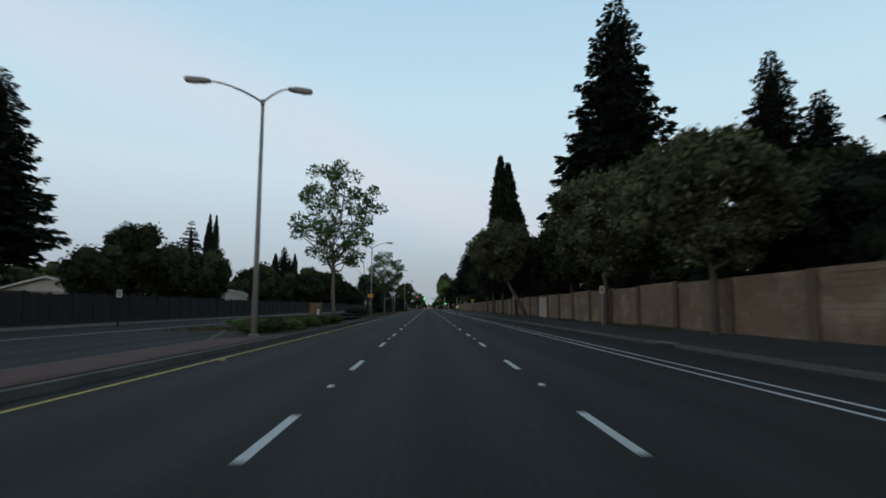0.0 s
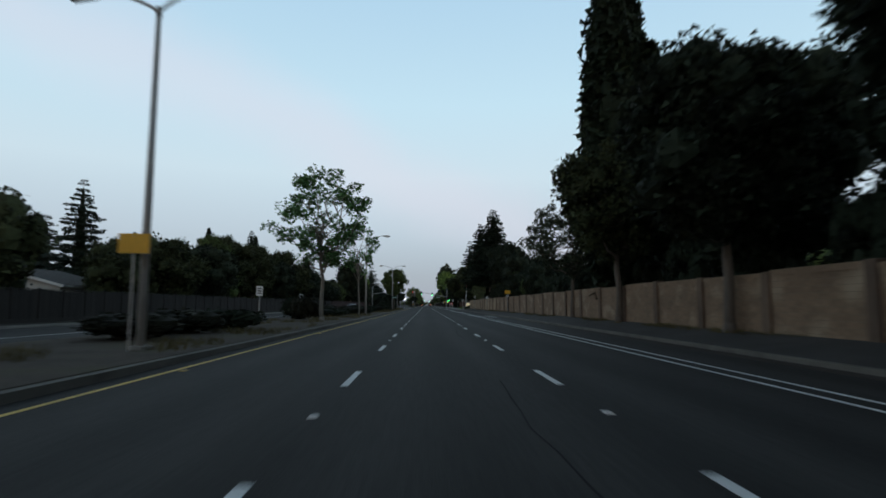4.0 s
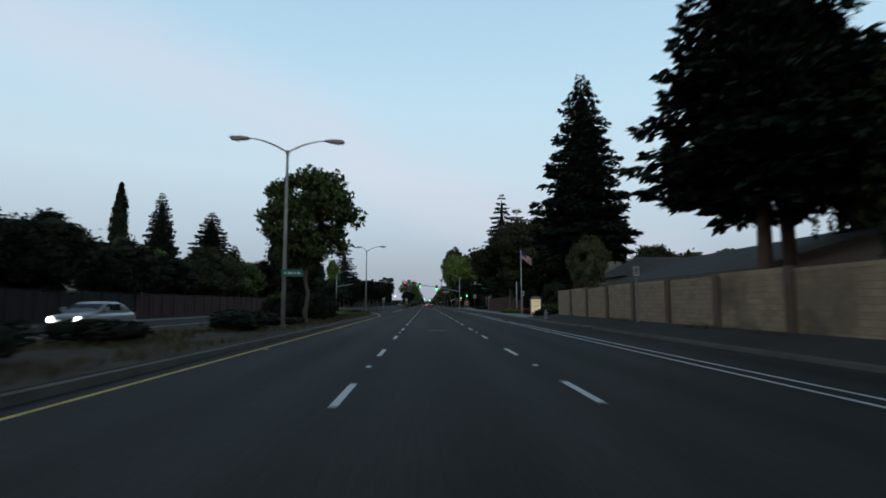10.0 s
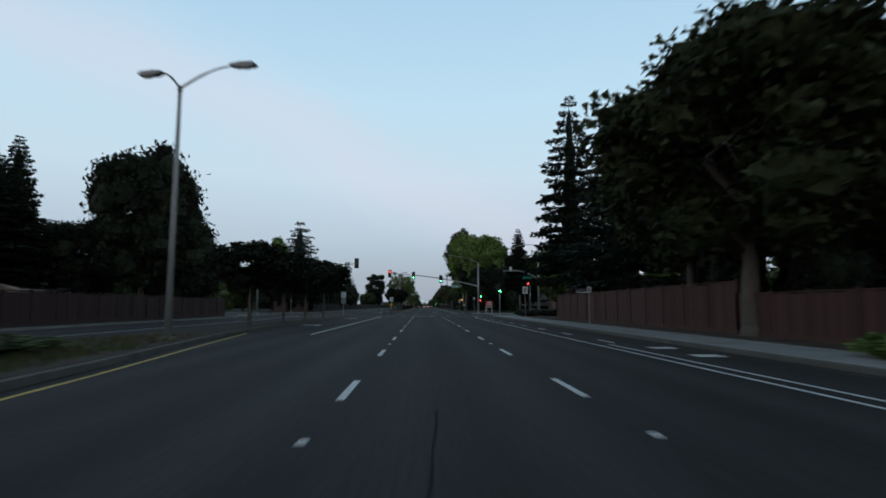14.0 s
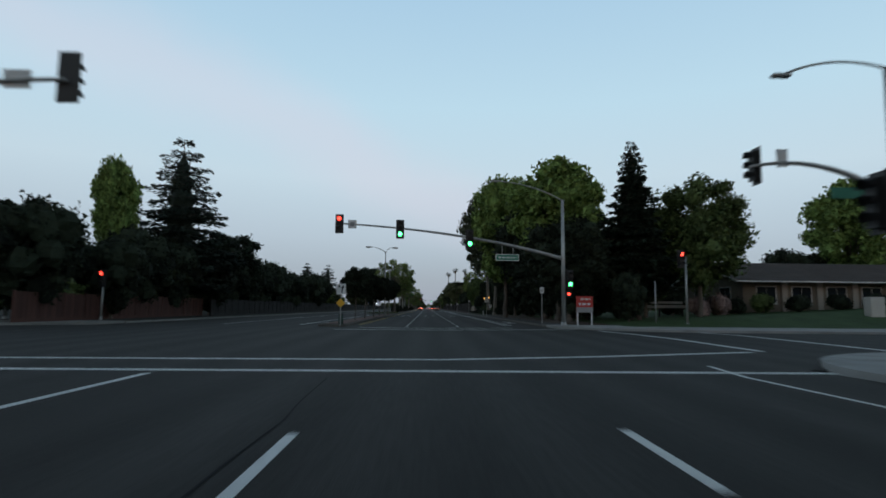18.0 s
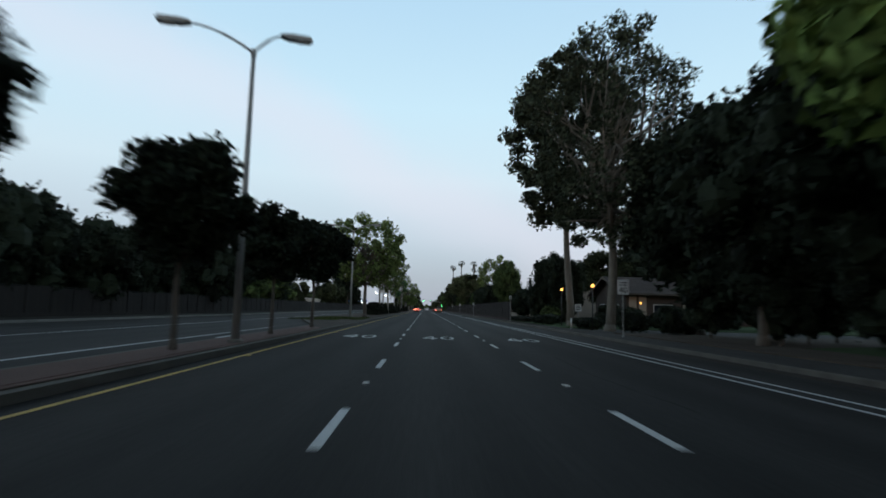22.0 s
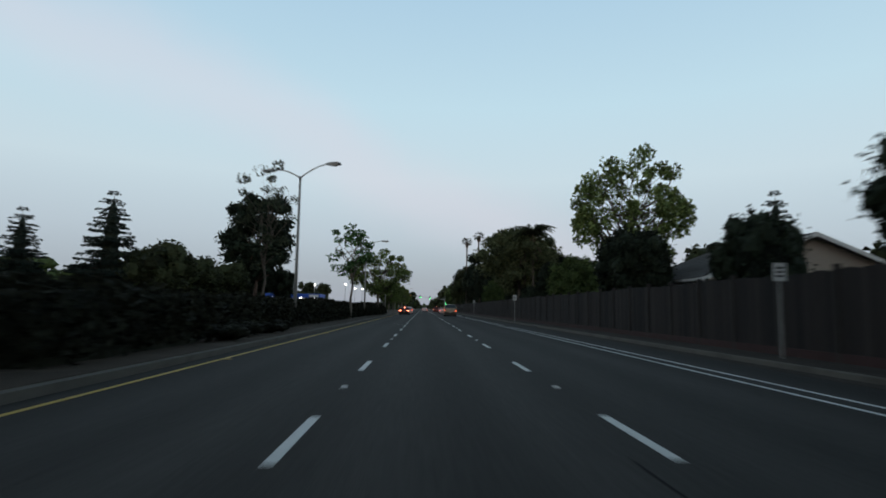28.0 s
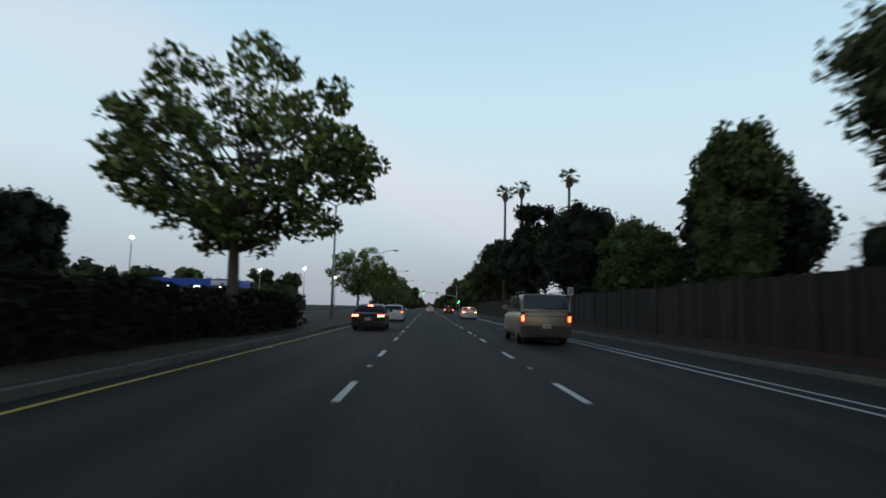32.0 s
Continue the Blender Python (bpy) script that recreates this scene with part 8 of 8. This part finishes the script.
def vehicle(name, m, paint, label, L, W, belt, top, cab, wheel_r, lights, brake=False, suv=False, plate=True, blink=False, heads=False):
    """A car whose rear is at y = 0; cab: rear roof, front roof, screen foot along the length."""
    v = thing(name, m, label, "car")
    w = W / 2
    z0 = wheel_r * 0.62
    tail = 0.0 if suv else 0.06
    plan = [(0.0, 0.86, 0.16, belt - 0.05 - tail), (0.05, 0.945, 0.06, belt - 0.015 - tail), (0.22, 0.98, 0.0, belt), (0.7, 1.0, 0.0, belt + 0.01), (L * 0.5, 1.0, 0.0, belt), (L * 0.74, 0.995, 0.0, belt - 0.02), (L * 0.9, 0.96, 0.02, belt - 0.10), (L * 0.97, 0.88, 0.06, belt - 0.18), (L, 0.78, 0.14, belt - 0.26)]
    part("body", loft([oval(y, w * k, z0 + dz, zt, 5.0) for y, k, dz, zt in plan]), paint, v, smooth=True)
    a, b, c, d = cab
    tw = w * (0.99 if suv else 0.95)
    cabin = [oval(a, tw * 0.96, belt - 0.12, belt + 0.03, 6.0), oval(a + (b - a) * 0.8, tw * 0.93, belt - 0.12, belt + (top - belt) * 0.82, 6.0), oval(b + 0.05, tw * 0.90, belt - 0.12, top - 0.02, 5.0), oval((b + c) / 2, tw * 0.90, belt - 0.12, top, 5.0), oval(c, tw * 0.90, belt - 0.12, top - 0.03, 5.0), oval(d, tw * 0.96, belt - 0.12, belt + 0.03, 6.0)]
    part("cabin", loft(cabin), paint, v, smooth=True)
    # glass
    gz0, gz1 = belt + 0.05, top - (0.07 if suv else 0.12)
    f0, f1 = (gz0 - belt) / (top - belt), (gz1 - belt) / (top - belt)
    rw = 0.90 if suv else 0.82
    rg = [(-tw * rw, a + (b - a) * f0 - 0.035, gz0), (tw * rw, a + (b - a) * f0 - 0.035, gz0), (tw * (rw - 0.06), a + (b - a) * f1 - 0.035, gz1), (-tw * (rw - 0.06), a + (b - a) * f1 - 0.035, gz1)]
    rg2 = [(x, y + 0.015, z) for x, y, z in rg]
    part("rear_window", Mesh().add(rg + rg2, [(0, 1, 2, 3), (7, 6, 5, 4), (0, 4, 5, 1), (1, 5, 6, 2), (2, 6, 7, 3), (3, 7, 4, 0)]), WINDOW, v)
    part("windscreen", Mesh().add([(-tw * 0.84, d + (c - d) * f0 + 0.02, gz0), (tw * 0.84, d + (c - d) * f0 + 0.02, gz0), (tw * 0.78, d + (c - d) * f1 + 0.02, gz1), (-tw * 0.78, d + (c - d) * f1 + 0.02, gz1)], [(3, 2, 1, 0)]), WINDOW, v)
    nwin = 3 if suv else 2
    ya, yb = b + (0.62 if suv else 0.08), c + (d - c) * 0.45
    for s in (-1, 1):
        for k in range(nwin):
            y0, y1 = ya + (yb - ya) * k / nwin + 0.04, ya + (yb - ya) * (k + 1) / nwin - 0.04
            xb, xt = s * (tw * 0.965 + 0.012), s * (tw * 0.90 + 0.012)
            q = [(xb, y0, gz0), (xb, y1, gz0), (xt, min(y1, c + 0.05), gz1), (xt, y0, gz1)]
            part("side_window", Mesh().add(q, [(0, 1, 2, 3) if s > 0 else (3, 2, 1, 0)]), WINDOW, v)
        mi = part("mirror", Mesh().box(min(s * w, s * (w + 0.2)), max(s * w, s * (w + 0.2)), d - 0.45, d - 0.33, belt + 0.03, belt + 0.22, ch=0.03), paint, v)
        x0, x1, zb, zt = lights
        t = part("tail_light", Mesh().box(min(s * x0, s * x1), max(s * x0, s * x1), -0.03, 0.12, zb, zt, ch=0.02), RED_PAINT, v)
        part("bulb", Mesh().box(min(s * (x0 + 0.03), s * (x1 - 0.02)), max(s * (x0 + 0.03), s * (x1 - 0.02)), -0.042, -0.03, zb + 0.04, zt - (zt - zb) * 0.35), AMBER if blink and s > 0 else (BRAKE if brake else TAIL), t)
    part("bumper", Mesh().box(-w * 0.97, w * 0.97, -0.12, 0.15, z0 + 0.05, z0 + (0.30 if not suv else 0.50), ch=0.04), paint if not suv else BUMPER_GREY, v)
    if suv:
        part("bumper_step", Mesh().box(-w * 0.6, w * 0.6, -0.135, -0.12, z0 + 0.06, z0 + 0.16), BLACK, v)
        for s in (-1, 1):
            part("roof_rail", Mesh().tube([(s * tw * 0.72, b + 0.3, top), (s * tw * 0.72, b + 0.4, top + 0.07), (s * tw * 0.72, c - 0.3, top + 0.07), (s * tw * 0.72, c - 0.2, top)], 0.02, 6), BLACK, v)
        part("door_split", Mesh().box(-w * 0.84, w * 0.84, -0.015, 0.0, belt - 0.22, belt - 0.20), BLACK, v)
        part("wiper", Mesh().box(0.0, 0.45, a - 0.05, a - 0.03, gz0 + 0.02, gz0 + 0.05), BLACK, v)
    if plate:
        p = part("number_plate", Mesh().box(-0.16, 0.16, -0.145, -0.12, z0 + (0.36 if not suv else 0.40), z0 + (0.52 if not suv else 0.56)), PLATE, v)
        part("plate_bar", Mesh().box(-0.12, 0.12, -0.148, -0.145, z0 + 0.44, z0 + 0.49), GREY_WRITING, p)
    if brake:
        part("high_brake_light", Mesh().box(-0.16, 0.16, b - 0.06, b - 0.02, top - 0.10, top - 0.06) if suv else Mesh().box(-0.14, 0.14, a + (b - a) * 0.75 - 0.03, a + (b - a) * 0.75, belt + (top - belt) * 0.72, belt + (top - belt) * 0.72 + 0.06), BRAKE, v)
    if heads:
        for s in (-1, 1):
            part("headlight", Mesh().disc((s * w * 0.66, L - 0.02, belt - 0.32), 0.11, 0.05, 14), HEAD, v)
    part("underside", Mesh().box(-w * 0.8, w * 0.8, 0.3, L - 0.4, z0 * 0.6, z0 + 0.05), BLACK, v)
    for y in (L * 0.2, L * 0.8):
        for s in (-1, 1):
            wheel(v, s * (w - 0.13), y, wheel_r, s)
    return v


vehicle("suv", pose(3.99, 544.4, 0), TAN_PAINT, "champagne full-size SUV with dark glass in the lane beside the kerb", 5.2, 2.0, 1.32, 1.98, (0.02, 0.22, 3.1, 3.85), 0.40, (0.82, 0.96, 0.86, 1.26), False, True)
vehicle("car", pose(-3.75, 553.7, 0), DARK_PAINT, "dark sedan with its brake lights lit", 4.7, 1.84, 0.98, 1.46, (0.55, 1.45, 2.6, 3.55), 0.33, (0.50, 0.88, 0.74, 0.92), True)
vehicle("car", pose(-3.5, 572.5, 0), WHITE_PAINT, "white hatchback with red tail lights", 4.3, 1.8, 1.0, 1.50, (0.2, 0.8, 2.4, 3.2), 0.33, (0.66, 0.87, 0.78, 1.0))
vehicle("car", pose(4.5, 590, 0), WHITE_PAINT, "white sedan braking with one amber indicator lit", 4.6, 1.82, 0.98, 1.45, (0.55, 1.4, 2.5, 3.4), 0.33, (0.55, 0.87, 0.76, 0.94), True, blink=True)
vehicle("car", pose(0.3, 668, 0), WHITE_PAINT, "pale sedan far ahead in the middle lane", 4.6, 1.82, 0.98, 1.48, (0.55, 1.4, 2.5, 3.4), 0.33, (0.55, 0.87, 0.76, 0.94))
vehicle("car", pose(4.0, 640, 0), RED_PAINT, "dark red pickup far ahead", 5.0, 1.9, 1.1, 1.75, (1.9, 2.1, 3.0, 3.7), 0.36, (0.72, 0.92, 0.8, 1.1), True)
vehicle("car", pose(-16.5, 187.5, 0) @ pose(0, 0, 0, 0, 0, 180), GREY_PAINT, "silver car with its headlights lit across the median", 4.5, 1.8, 0.98, 1.46, (0.5, 1.3, 2.5, 3.4), 0.33, (0.55, 0.87, 0.74, 0.92), plate=False, heads=True)
